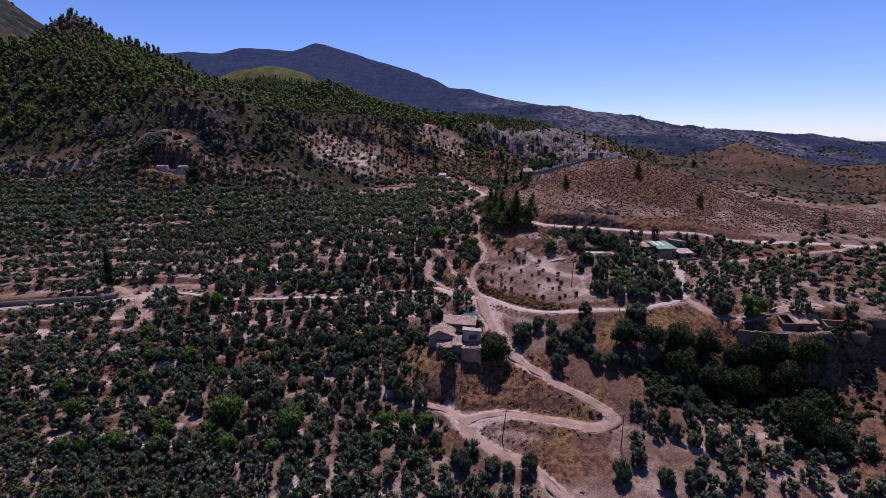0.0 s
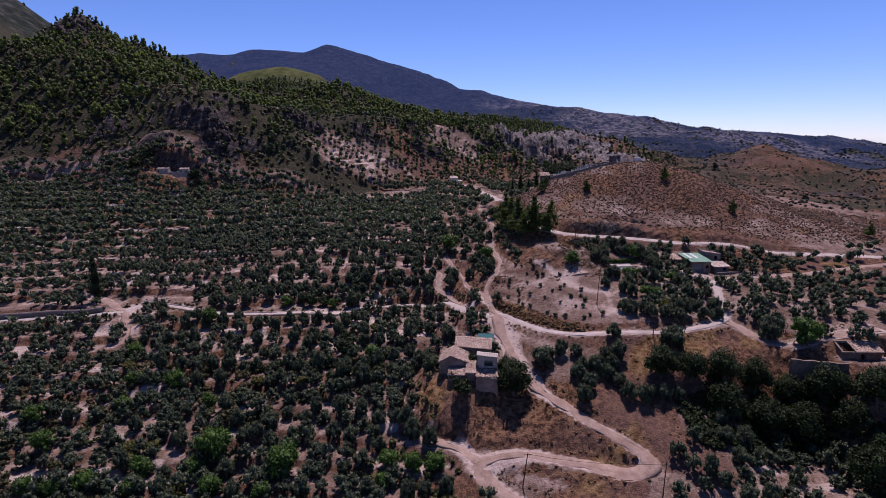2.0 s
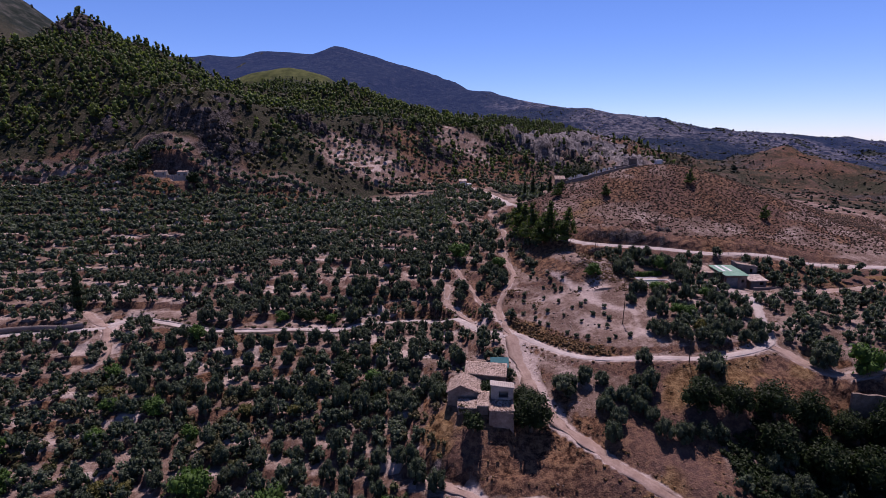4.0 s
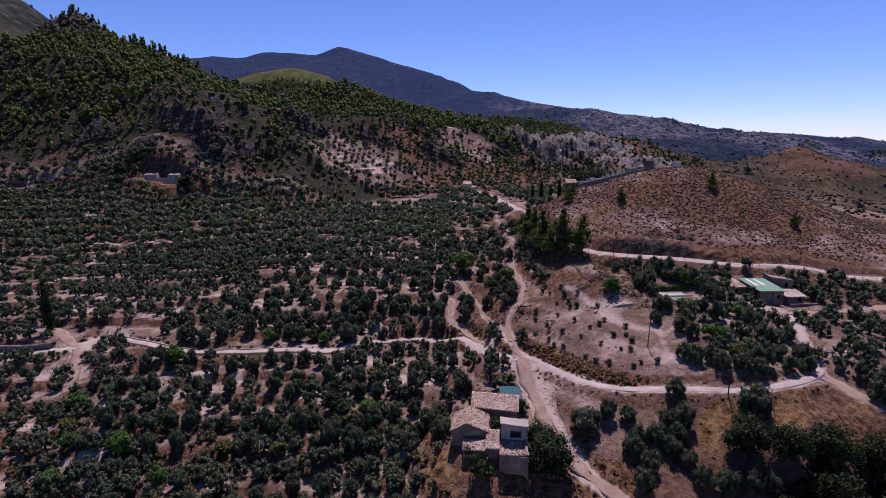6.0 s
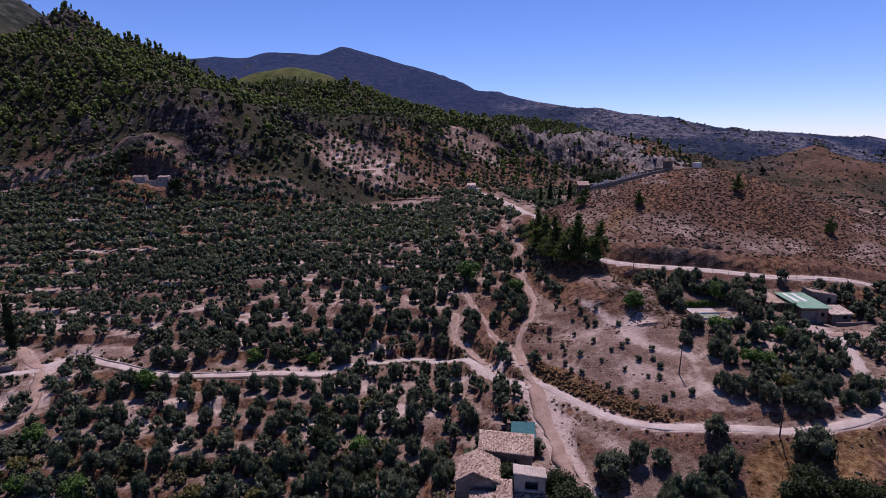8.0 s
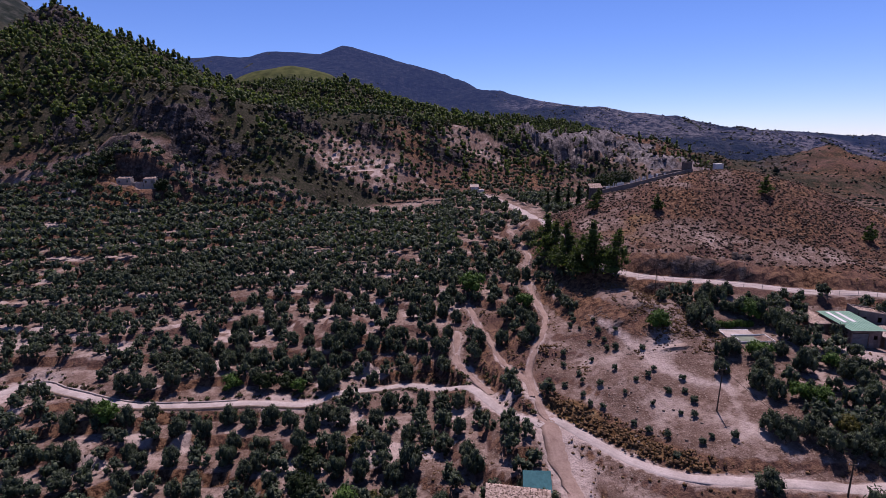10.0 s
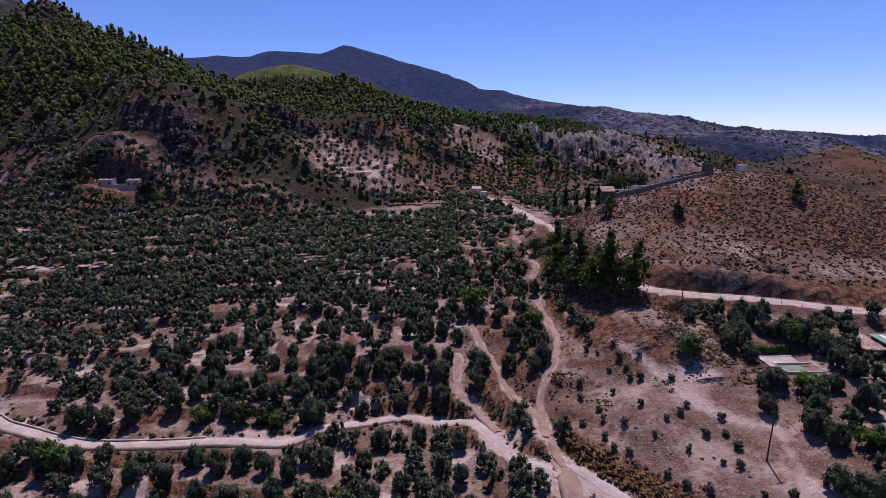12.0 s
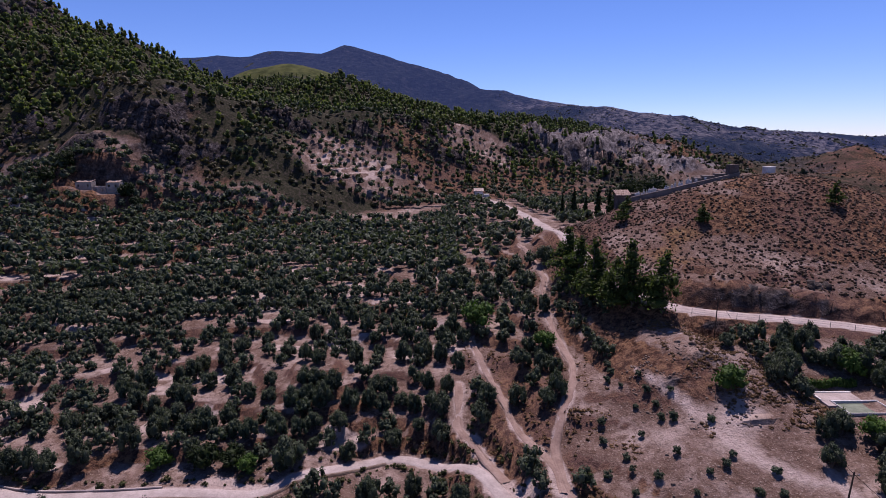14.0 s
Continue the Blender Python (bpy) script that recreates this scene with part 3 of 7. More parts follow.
# faint trails of bare soil: strength, half width, points
TRAILS = [(0.42, 0.9, [(33.0, 206.2), (35.6, 196.4), (37.7, 191.3), (39.9, 187.2), (41.9, 183.0), (44.5, 175.9), (48.0, 171.0), (54.0, 167.0)]),
          (0.85, 0.45, [(45.3, 201.2), (47.9, 199.8), (51.0, 196.8), (57.7, 200.0), (62.1, 199.7)]),
          (0.85, 0.4, [(51.7, 207.0), (52.8, 206.0), (53.9, 203.6), (54.6, 201.0)]),
          (0.5, 0.8, [(55.2, 173.5), (54.7, 166.8), (53.7, 159.9), (52.3, 155.0), (53.9, 151.0), (55.6, 147.0)]),
          (0.7, 0.6, [(47.5, 151.8), (51.0, 152.9), (52.7, 155.3)])]


def trail_gap(points):
    out = np.full(X.shape, 99.0)
    near = np.flatnonzero((X > 28) & (X < 68) & (Y > 140) & (Y < 215))
    for q in curve_points(points):
        out[near] = np.minimum(out[near], np.hypot(X[near] - q[0], Y[near] - q[1]))
    return out


# bare pale terrace strips: x, y, half length, half depth
PALE_PATCHES = [(-77, 114.6, 11, 1.5), (-69, 115.5, 4, 2.2), (-106, 133.5, 6, 1.3), (-99, 141, 5, 1.2), (-50, 125.6, 6, 1.6), (-61, 128.5, 3, 1.2), (-83, 108.5, 4, 1.2), (-65, 162, 4, 1.5),
                (-61, 153, 5, 1.3), (-78, 157, 4, 1.3), (-112, 204, 8, 4.5), (-60, 119, 2, 1.5), (-96, 151.5, 4, 1.2), (-7, 138.5, 3, 2), (-45, 236, 10, 2), (-63, 211, 9, 1.8), (-10, 161, 5, 1.5),
                (71, 116.4, 5, 1.6), (68, 106, 3.5, 1.5), (60, 97.5, 4, 1.4), (78, 103, 3, 1.2), (87, 174.5, 4, 3.5), (82, 178, 1.4, 5), (23, 147, 3, 9), (26, 133, 2, 5)]
# grey rock breaking out of the bank: x, y, half length, half depth
OUTCROPS = [(48.6, 192.4, 3.6, 1.5), (41.3, 189.0, 2.0, 1.0), (50.4, 179.4, 2.6, 0.7), (56.5, 204.5, 3.0, 0.9)]
banks = (0.6 * np.exp(-((X - 16) / 10) ** 4 - ((Y - 196) / 24) ** 4) + 0.35 * np.exp(-((X - 46) / 16) ** 4 - ((Y - 199) / 13) ** 4)
         + np.exp(-((X - 24.5 - 0.9 * (168 - Y)) / 4) ** 2 - ((Y - 160) / 16) ** 4) + np.exp(-((X - 66) / 18) ** 4 - ((Y - 135) / 5) ** 4)
         + np.exp(-((X - 30) / 32) ** 4 - ((Y - 112) / 22) ** 4) * step(-0.5, 0.1, fbm(X, Y, 9, 3, 85.0)) + np.exp(-((X - 130) / 40) ** 4 - ((Y - 186) / 6) ** 4)
         + np.exp(-((X - 100) / 40) ** 4 - ((Y - 205) / 5) ** 4) + np.exp(-((X - 110) / 27) ** 4 - ((Y - 98) / 24) ** 4)
         + 0.8 * np.exp(-((X - 155) / 45) ** 4 - ((Y - 165) / 24) ** 4) * step(-0.4, 0.2, fbm(X, Y, 14, 3, 87.0)))
cut_gap = Y - np.interp(X, [47, 56, 72, 93, 113, 138, 157], [211.5, 208.1, 205.8, 200.8, 196.8, 195.5, 191.6]) - 2.7
gold_patch = step(-0.12, 0.35, fbm(X, Y, 11, 3, 81.0) + 0.25 * fbm(X, Y, 3, 2, 82.0))
cover = {
    "dry": np.clip((0.25 + 0.6 * step(-0.25, 0.25, fbm(X, Y, 9, 3, 88.0))) * hill * (Y > 203) + 0.95 * banks + 0.3 * step(0, 0.8, fbm(X, Y, 18, 3, 4.0)) + 0.75 * wild * (1 - far) * (1 - 0.75 * np.exp(-((X - 185) / 100) ** 4 - ((Y - 450) / 95) ** 4))
                   + 0.8 * step(0.38, 0.62, steep) * (Y < 345), 0, 1) * (1 - np.clip(fields, 0, 1)),
    "gold": np.clip(0.7 * hill * step(0.05, 0.55, 0.9 * fbm(X, Y, 30, 3, 83.0) + 0.6 * step(36, 52, Z) * step(90, 130, X) + 0.3 * step(70, 50, X) - 0.05)
                    + 0.62 * banks * gold_patch * (Y < 188) + 0.7 * np.exp(-((X - 71) / 15) ** 4 - ((Y - 136.5) / 3.2) ** 4) * step(-0.4, 0.2, fbm(X, Y, 7, 3, 86.0)) + 0.8 * np.exp(-((X - 0.5) / 4) ** 2 - ((Y - 131) / 6) ** 2) + 0.75 * np.exp(-((X - 24.2 - 0.9 * (168 - Y)) / 3) ** 2 - ((Y - 160) / 14) ** 4) + 0.5 * np.exp(-((X - 5) / 18) ** 2 - ((Y - 452) / 9) ** 2), 0, 1),
    "scrub": np.clip((1 - 0.7 * mid_slope) * wild * (0.85 + 0.5 * fbm(X, Y, 60, 3, 7.0)) * (1 - 0.40 * east) * (1 - fields) * (1 - 0.9 * massif) + far * (0.6 - 0.45 * east)
                     + 0.4 * step(-0.1, 0.4, fbm(X, Y, 16, 3, 31.0)) * (1 - step(-5, 15, X)) * (1 - step(128, 165, Y)), 0, 1),
    "stone": np.clip(0.9 * rock + 0.9 * np.exp(-((X + 315) / 28) ** 4 - ((Y - 508) / 15) ** 4) + 0.8 * wild * step(0.95, 1.5, steep) * (1 - far) + 0.5 * step(1.0, 1.5, steep) + 0.5 * east * wild * step(0.0, 0.5, fbm(X, Y, 45, 3, 42.0))

                     + 0.42 * step(0.4, 1.4, cut_gap) * (1 - step(4, 8, cut_gap)) * step(52, 58, X) * (1 - step(76, 90, X)) * step(-0.3, 0.3, fbm(X, Y, 7, 2, 66.0))
                     + sum(0.55 * np.exp(-((X - cx) / rx) ** 4 - ((Y - cy) / ry) ** 4) for cx, cy, rx, ry in OUTCROPS), 0, 1),
    "scree": np.clip(1.0 * massif * step(-0.5, 0.1, fbm(X, Y, 24, 3, 41.0)) * (1 - far), 0, 1),
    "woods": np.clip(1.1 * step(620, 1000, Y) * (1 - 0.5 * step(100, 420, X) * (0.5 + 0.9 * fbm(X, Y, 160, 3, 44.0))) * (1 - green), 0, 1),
    "grass": np.clip(0.95 * green, 0, 1),
    "dust": np.clip(0.75 * np.exp(-(np.clip(road_gap, 0, 99) / 0.5) ** 1.4)
                    + 0.7 * np.exp(-((X - 20) / 3.6) ** 2 - ((Y - 160) / 7) ** 2) + 0.75 * np.exp(-((X - 13) / 5) ** 2 - ((Y - 174) / 3) ** 2)
                    + 0.6 * np.exp(-((X + 94) / 10) ** 2 - ((Y - 189) / 5) ** 2) + 0.6 * np.exp(-((X - 14) / 9) ** 2 - ((Y - 113) / 4) ** 2)
                    + 0.85 * np.clip(fields, 0, 1) * (steep < 0.5)
                    + 0.35 * np.exp(-((X - 42) / 15) ** 4 - ((Y - 171) / 22) ** 4) + 0.2 * np.exp(-((X - 54) / 9) ** 4 - ((Y - 189) / 10) ** 4)
                    + sum(a * np.exp(-(trail_gap(points) / w) ** 2) for a, w, points in TRAILS)
                    + sum(0.9 * np.exp(-((X - cx) / rx) ** 2 - ((Y - cy) / ry) ** 2) for cx, cy, rx, ry in PALE_PATCHES)
                    + 0.75 * step(0.28, 0.45, fbm(X, 1.5 * Y, 9, 3, 91.0)) * (1 - step(4, 12, X)) * (1 - step(330, 350, Y)), 0, 1),
}
for name, values in cover.items():
    me.attributes.new(name, "FLOAT", "POINT").data.foreach_set("value", values.astype(np.float32))
ground = tagged(new("ground", me), "dry terraced hillside of pinkish soil, ochre grass and rocky scrub", "ground", kind="structure")

# the far ranges over two kilometres off, their blue haze put into the material
far_rows = gy > 900
fx, fy, fz = [v.reshape(gz.shape)[far_rows][:, ::2] for v in (X, Y, gz)]
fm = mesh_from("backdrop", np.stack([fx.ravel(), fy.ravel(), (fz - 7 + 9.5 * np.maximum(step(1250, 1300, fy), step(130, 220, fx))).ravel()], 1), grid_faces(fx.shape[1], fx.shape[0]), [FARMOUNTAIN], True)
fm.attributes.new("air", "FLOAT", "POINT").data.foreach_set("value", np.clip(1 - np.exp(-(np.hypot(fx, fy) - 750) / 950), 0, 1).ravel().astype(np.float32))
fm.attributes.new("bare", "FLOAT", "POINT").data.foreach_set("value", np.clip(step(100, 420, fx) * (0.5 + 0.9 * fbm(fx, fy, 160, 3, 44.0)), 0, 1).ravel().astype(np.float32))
tagged(new("backdrop", fm), "wooded mountain ranges far across the valley under a glowing blue haze", "mountains", kind="structure")

for name, width, mat, label, line, z in ROAD_LINES:
    d = np.gradient(line, axis=0)
    side = np.stack([-d[:, 1], d[:, 0]], 1) / np.hypot(d[:, 0], d[:, 1])[:, None]
    rows = []
    for u in (-1.0, -0.82, -0.45, -0.2, 0.2, 0.45, 0.82, 1.0):
        wob = (0.16 if mat is CONCRETE else 0.5) * width * fbm(line[:, 0] + 40 * u, line[:, 1], 4.0, 3, 9.0)
        q = line + side * (u * width / 2 + (1.0 if abs(u) > 0.6 else 0.0) * wob)[:, None]
        lift = {1.0: -0.22, 0.82: 0.03, 0.45: -0.03, 0.2: 0.05}[abs(u)] + 0.02 * fbm(q[:, 0], q[:, 1], 1.5, 2, 2.0)
        rows.append(np.column_stack([q, z + lift]))
    v = np.stack(rows, 1).reshape(-1, 3)
    ob = new(name, mesh_from(name, v, grid_faces(8, len(line)), [mat], True))
    tagged(ob, label, "road", kind="structure")

# ---- where the trees of the nearer terraces stand, terrace by terrace ----
WEST_TERRACE_A = [(18.3, 97.0), (15.1, 98.2), (8.5, 100.0), (7.5, 102.3), (-4.8, 107.8), (3.1, 107.9), (-1.4, 108.4), (-12.9, 109.1), (-26.9, 110.4), (-41.0, 111.0), (-56.2, 111.8), (-18.4, 115.4), (-56.9, 116.0), (-14.8, 116.2), (-44.0, 116.5), (-82.1, 117.1), (-76.9, 117.2), (-71.7, 117.3), (-87.3, 117.7), (-66.6, 117.7), (-0.2, 119.8), (-11.5, 120.0), (-4.0, 122.1), (-18.1, 122.8), (-78.6, 123.0), (-13.1, 123.9), (-56.7, 123.9), (-22.2, 124.0), (-42.7, 124.1), (-83.1, 124.2), (-94.9, 124.9), (-5.3, 125.1), (-40.5, 125.4), (-31.6, 125.4), (-8.0, 126.3), (-12.1, 127.1), (-37.6, 128.5), (-69.4, 128.9), (-45.7, 129.2), (-29.8, 129.5), (-16.4, 130.5), (-61.1, 130.9), (-21.9, 130.9)]
WEST_TERRACE_B = [(-76.0, 131.4), (-86.1, 131.9), (-27.6, 132.2), (-80.5, 132.3), (-34.6, 132.5), (-49.9, 133.7), (-99.9, 133.7), (-5.9, 139.1), (-0.0, 140.0), (-16.9, 140.5), (-9.1, 142.3), (1.0, 142.4), (-22.3, 142.7), (-18.3, 142.7), (-25.5, 142.8), (-42.1, 143.2), (-60.8, 143.7), (-4.1, 143.7), (-39.2, 144.0), (-55.0, 144.3), (-32.5, 145.4), (-7.3, 145.4), (-2.1, 145.8), (-16.8, 146.4), (-13.7, 146.7), (-9.5, 146.9), (-22.3, 147.3), (-29.9, 147.6), (-35.7, 148.5), (-26.9, 148.5), (-63.8, 148.9), (-72.6, 149.2), (-67.3, 149.4), (-0.0, 149.6), (-5.4, 149.7), (-42.7, 149.9), (-38.4, 150.4), (-50.9, 150.9), (-59.7, 151.1), (-47.8, 151.3), (-55.4, 151.3), (-73.7, 153.5), (-66.0, 154.8), (-29.8, 155.5)]
WEST_TERRACE_C = [(-47.2, 155.6), (-8.1, 155.7), (5.7, 155.8), (-57.1, 156.9), (-14.0, 157.0), (-5.3, 157.7), (-35.2, 158.0), (-18.8, 158.1), (4.7, 158.2), (-33.6, 160.4), (-68.7, 161.1), (-56.3, 161.4), (-72.5, 161.5), (-40.1, 161.8), (-92.4, 162.0), (0.6, 162.1), (-10.9, 162.3), (-50.7, 162.4), (-76.9, 162.5), (-19.5, 162.7), (-79.5, 162.7), (-84.4, 162.8), (-59.3, 163.7), (3.7, 164.8), (-27.4, 164.9), (-35.1, 165.4), (-40.1, 165.5), (-92.7, 165.8), (-6.3, 165.9), (-85.0, 168.6), (-47.5, 168.7), (-52.7, 168.9), (-25.8, 169.2), (-78.7, 169.8), (-75.1, 169.9), (-13.1, 170.5), (-88.3, 170.5), (-63.9, 170.9), (-30.7, 170.9), (-39.4, 171.4), (-20.5, 172.1), (-72.5, 172.4), (-83.0, 172.5)]
WEST_TERRACE_D = [(-35.2, 172.8), (-43.8, 172.8), (-59.6, 173.0), (-92.3, 173.3), (-101.0, 173.3), (-23.4, 173.5), (3.7, 174.6), (-11.1, 178.3), (-4.0, 179.7), (-64.5, 181.2), (-70.8, 181.3), (-68.0, 182.0), (-60.6, 183.5), (-42.8, 186.3), (-54.0, 187.1), (-16.2, 188.7), (-34.4, 190.5), (-50.9, 190.5), (-72.7, 190.5), (19.6, 190.7), (-78.3, 191.0), (0.5, 191.0), (-25.3, 191.2), (-46.1, 191.2), (-29.5, 191.3), (-37.4, 191.5), (7.6, 191.8), (-42.9, 192.2), (-8.5, 192.4), (-67.9, 192.6), (21.7, 192.6), (-23.2, 193.2), (-18.6, 193.6), (-39.5, 194.2), (-45.5, 194.3), (-77.1, 194.3), (-74.6, 194.4), (-70.5, 194.7), (-81.0, 194.7), (14.8, 194.8), (9.4, 195.4), (-53.1, 195.4), (-50.4, 195.5), (0.5, 195.6)]
WEST_TERRACE_E = [(-66.5, 195.9), (-63.8, 196.8), (-69.2, 197.7), (-22.6, 197.8), (-28.2, 197.9), (-1.2, 198.0), (-4.6, 198.4), (-17.3, 198.6), (-25.6, 198.8), (-77.2, 198.9), (-56.7, 198.9), (-11.3, 199.3), (-59.9, 199.8), (-7.5, 200.0), (-13.7, 200.1), (-70.2, 200.2), (-33.9, 200.2), (-50.6, 200.6), (-38.3, 201.2), (1.6, 201.2), (-21.1, 201.3), (-53.5, 202.0), (-64.0, 202.1), (-61.2, 202.2), (-68.7, 202.2), (-24.3, 202.7), (-34.1, 202.9), (-84.7, 203.0), (-27.2, 203.1), (-10.0, 203.1), (-13.0, 203.6), (-2.5, 204.4), (21.2, 204.5), (-61.5, 205.9), (17.5, 206.1), (-48.6, 206.3), (-43.2, 206.5), (-55.6, 208.5), (-25.8, 209.4), (4.0, 209.8), (-53.4, 210.1), (-69.7, 210.8), (-29.2, 211.0)]
WEST_TERRACE_F = [(-87.2, 211.7), (-81.1, 212.0), (-18.4, 212.0), (0.3, 213.0), (19.8, 213.0), (-61.9, 213.5), (-3.5, 214.6), (-53.5, 214.6), (-8.0, 214.7), (-13.8, 215.0), (-48.6, 215.1), (-96.4, 215.3), (-92.8, 216.5), (14.5, 216.8), (-34.8, 216.9), (-4.3, 218.9), (5.5, 219.4), (0.9, 219.7), (-46.4, 219.8), (-77.9, 219.8), (-50.5, 219.9), (-59.7, 221.0), (-7.8, 221.0), (-70.7, 221.2), (-15.5, 223.2), (-41.8, 224.1), (2.9, 225.0), (-75.2, 225.9), (-10.3, 226.0), (-23.6, 226.0), (-2.6, 226.9), (-71.9, 227.3), (-30.9, 227.4), (-18.2, 228.0), (-66.1, 228.2), (-26.9, 229.0), (-35.3, 230.9), (-42.1, 231.5), (-7.2, 232.7), (-14.6, 233.2), (-23.0, 234.7), (-30.1, 236.9), (-42.2, 241.9), (18.8, 261.9)]
EAST_TERRACE_A = [(86.8, 82.5), (77.0, 84.0), (70.8, 84.7), (82.0, 84.7), (64.5, 85.5), (59.4, 86.1), (53.8, 88.3), (48.5, 89.1), (92.4, 91.8), (40.5, 92.0), (65.4, 94.4), (45.4, 95.0), (88.0, 96.3), (22.7, 96.9), (62.4, 97.3), (70.7, 97.5), (66.4, 98.2), (59.1, 98.7), (54.7, 104.0), (62.0, 106.2), (73.1, 108.6), (77.4, 109.1), (65.4, 111.2), (61.6, 111.5), (76.0, 115.2), (63.6, 116.7), (82.7, 117.0), (67.2, 118.2), (56.9, 123.0), (53.5, 123.4), (49.4, 123.4), (35.5, 124.5), (46.4, 124.9), (37.8, 127.8), (45.2, 128.7)]
EAST_TERRACE_B = [(106.4, 130.6), (43.1, 131.0), (115.8, 131.1), (119.5, 131.2), (103.8, 131.3), (36.1, 131.6), (45.1, 133.1), (40.9, 133.4), (37.9, 133.8), (98.0, 133.8), (47.4, 136.1), (44.6, 137.2), (121.9, 138.4), (111.1, 139.0), (37.6, 139.2), (33.9, 140.0), (118.7, 140.4), (87.9, 141.3), (128.4, 141.4), (48.2, 142.1), (104.4, 142.9), (85.9, 143.1), (96.7, 143.6), (66.3, 144.2), (89.1, 144.3), (100.8, 144.7), (84.0, 145.4), (111.2, 145.6), (73.7, 145.7), (77.4, 145.9), (64.0, 146.3), (69.4, 146.5), (60.2, 146.9), (67.2, 147.7), (90.5, 147.7)]
EAST_TERRACE_C = [(86.3, 148.5), (78.0, 148.6), (122.4, 149.1), (82.1, 149.3), (98.0, 149.6), (73.7, 149.6), (93.9, 149.8), (59.5, 150.3), (56.0, 150.5), (90.6, 151.9), (54.7, 153.2), (76.5, 155.1), (79.7, 156.1), (74.1, 156.4), (99.6, 157.6), (88.9, 158.1), (95.7, 159.4), (119.0, 160.7), (60.1, 160.8), (76.4, 161.4), (82.5, 161.4), (89.3, 161.5), (59.1, 164.3), (75.6, 164.7), (97.2, 164.9), (88.9, 164.9), (103.6, 165.9), (107.3, 166.1), (82.8, 166.3), (130.9, 166.5), (116.3, 167.4), (144.9, 167.4), (69.6, 167.7), (62.1, 168.0), (137.9, 168.2)]
EAST_TERRACE_D = [(68.6, 173.8), (59.6, 184.0), (73.6, 179.6), (60.2, 175.6), (73.8, 184.4), (58.4, 190.0), (57.6, 186.6), (61.5, 192.0), (63.0, 195.6), (67.2, 192.0), (69.8, 190.6), (73.3, 189.0), (66.0, 199.0), (76.4, 187.4), (80.2, 193.0), (84.0, 191.6), (98.5, 169.3), (55.2, 170.0), (63.6, 171.2), (57.9, 175.1), (74.1, 176.4), (106.2, 176.9), (108.6, 179.9), (85.8, 180.9), (81.1, 181.0), (155.0, 181.8), (123.4, 182.3), (76.2, 183.6), (109.8, 184.1), (119.7, 184.4), (123.9, 185.6), (118.3, 186.9), (81.3, 187.1), (110.2, 188.2), (61.2, 189.5), (74.3, 191.4), (101.0, 192.9), (74.3, 195.1), (66.8, 195.3), (80.5, 195.5), (86.9, 196.3), (93.6, 197.7), (70.8, 198.8), (23.5, 202.8), (25.5, 226.6), (23.0, 230.8), (22.9, 242.5), (22.9, 255.9), (26.9, 258.3)]
OLIVE_TERRACES = [WEST_TERRACE_A, WEST_TERRACE_B, WEST_TERRACE_C, WEST_TERRACE_D, WEST_TERRACE_E, WEST_TERRACE_F, EAST_TERRACE_A, EAST_TERRACE_B, EAST_TERRACE_C, EAST_TERRACE_D]
GREEN_TREES = [(-81.9, 110.2), (-76.5, 110.2), (-9.6, 110.5), (-35.1, 110.6), (-61.7, 111.7), (-71.1, 112.2), (-46.1, 112.4), (1.0, 113.5), (-3.8, 113.6), (-8.7, 114.9), (-50.7, 116.6), (-62.2, 117.0), (-85.3, 121.1), (-93.8, 130.6), (-75.1, 135.0), (-54.8, 135.6), (-66.5, 143.1), (-77.7, 144.4), (-15.3, 150.3), (-83.8, 156.9), (65.8, 157.6), (64.1, 159.4), (75.6, 168.2), (-67.7, 170.9), (48.9, 185.3), (64.2, 172.9), (71.5, 188.9), (-32.2, 183.4), (-47.5, 183.8), (23.0, 211.4)]
LARGE_GREEN_TREES = [(-31.8, 116.3), (-47.8, 120.6), (92.4, 132.2), (9.1, 224.0)]
LARGE_OLIVES = [(60.9, 135.7), (86.1, 136.5), (29.0, 138.6), (-25.6, 184.9), (31.2, 256.9)]
SMALL_OLIVES = [(-61.8, 126.8), (1.3, 170.9), (-47.7, 186.3), (-22.5, 189.7), (-3.8, 194.0), (53.6, 196.3), (-82.1, 205.0), (-76.7, 211.1), (16.5, 221.8)]
YELLOWING_SHRUBS = [(-52.6, 111.5), (-62.4, 122.5), (-67.5, 122.6), (-33.3, 141.7), (-45.3, 143.6), (-77.2, 147.7), (-81.4, 149.2), (-10.9, 149.9), (65.4, 150.0), (-15.8, 162.6)]
DARK_TREES = [(-13.2, 142.4), (-23.4, 152.2), (-24.2, 161.5), (-39.9, 184.1), (-35.4, 184.9)]
YOUNG_OLIVES = [(32.4, 197.9), (36.2, 192.2), (36.4, 188.6), (31.1, 193.5), (33.9, 186.6), (36.7, 182.7), (39.8, 187.1), (43.5, 180.3), (32.8, 180.6), (36.0, 175.0), (26.8, 180.5), (29.0, 176.3), (43.3, 173.2), (38.9, 170.8), (32.0, 171.5), (25.6, 174.2), (47.7, 170.0), (28.3, 170.0), (35.9, 168.0), (43.7, 166.9), (32.3, 195.7), (38.3, 181.9), (31.1, 166.0), (39.8, 164.3), (43.6, 161.1), (35.1, 160.7), (39.4, 156.3), (48.9, 152.9), (43.8, 153.3), (47.1, 163.6), (27.5, 184.5), (29.0, 167.2), (36.9, 158.3), (36.9, 185.7), (32.9, 191.5), (29.1, 173.8), (41.6, 171.6), (46.7, 166.6), (45.5, 159.8), (45.7, 154.0), (39.0, 151.7)]

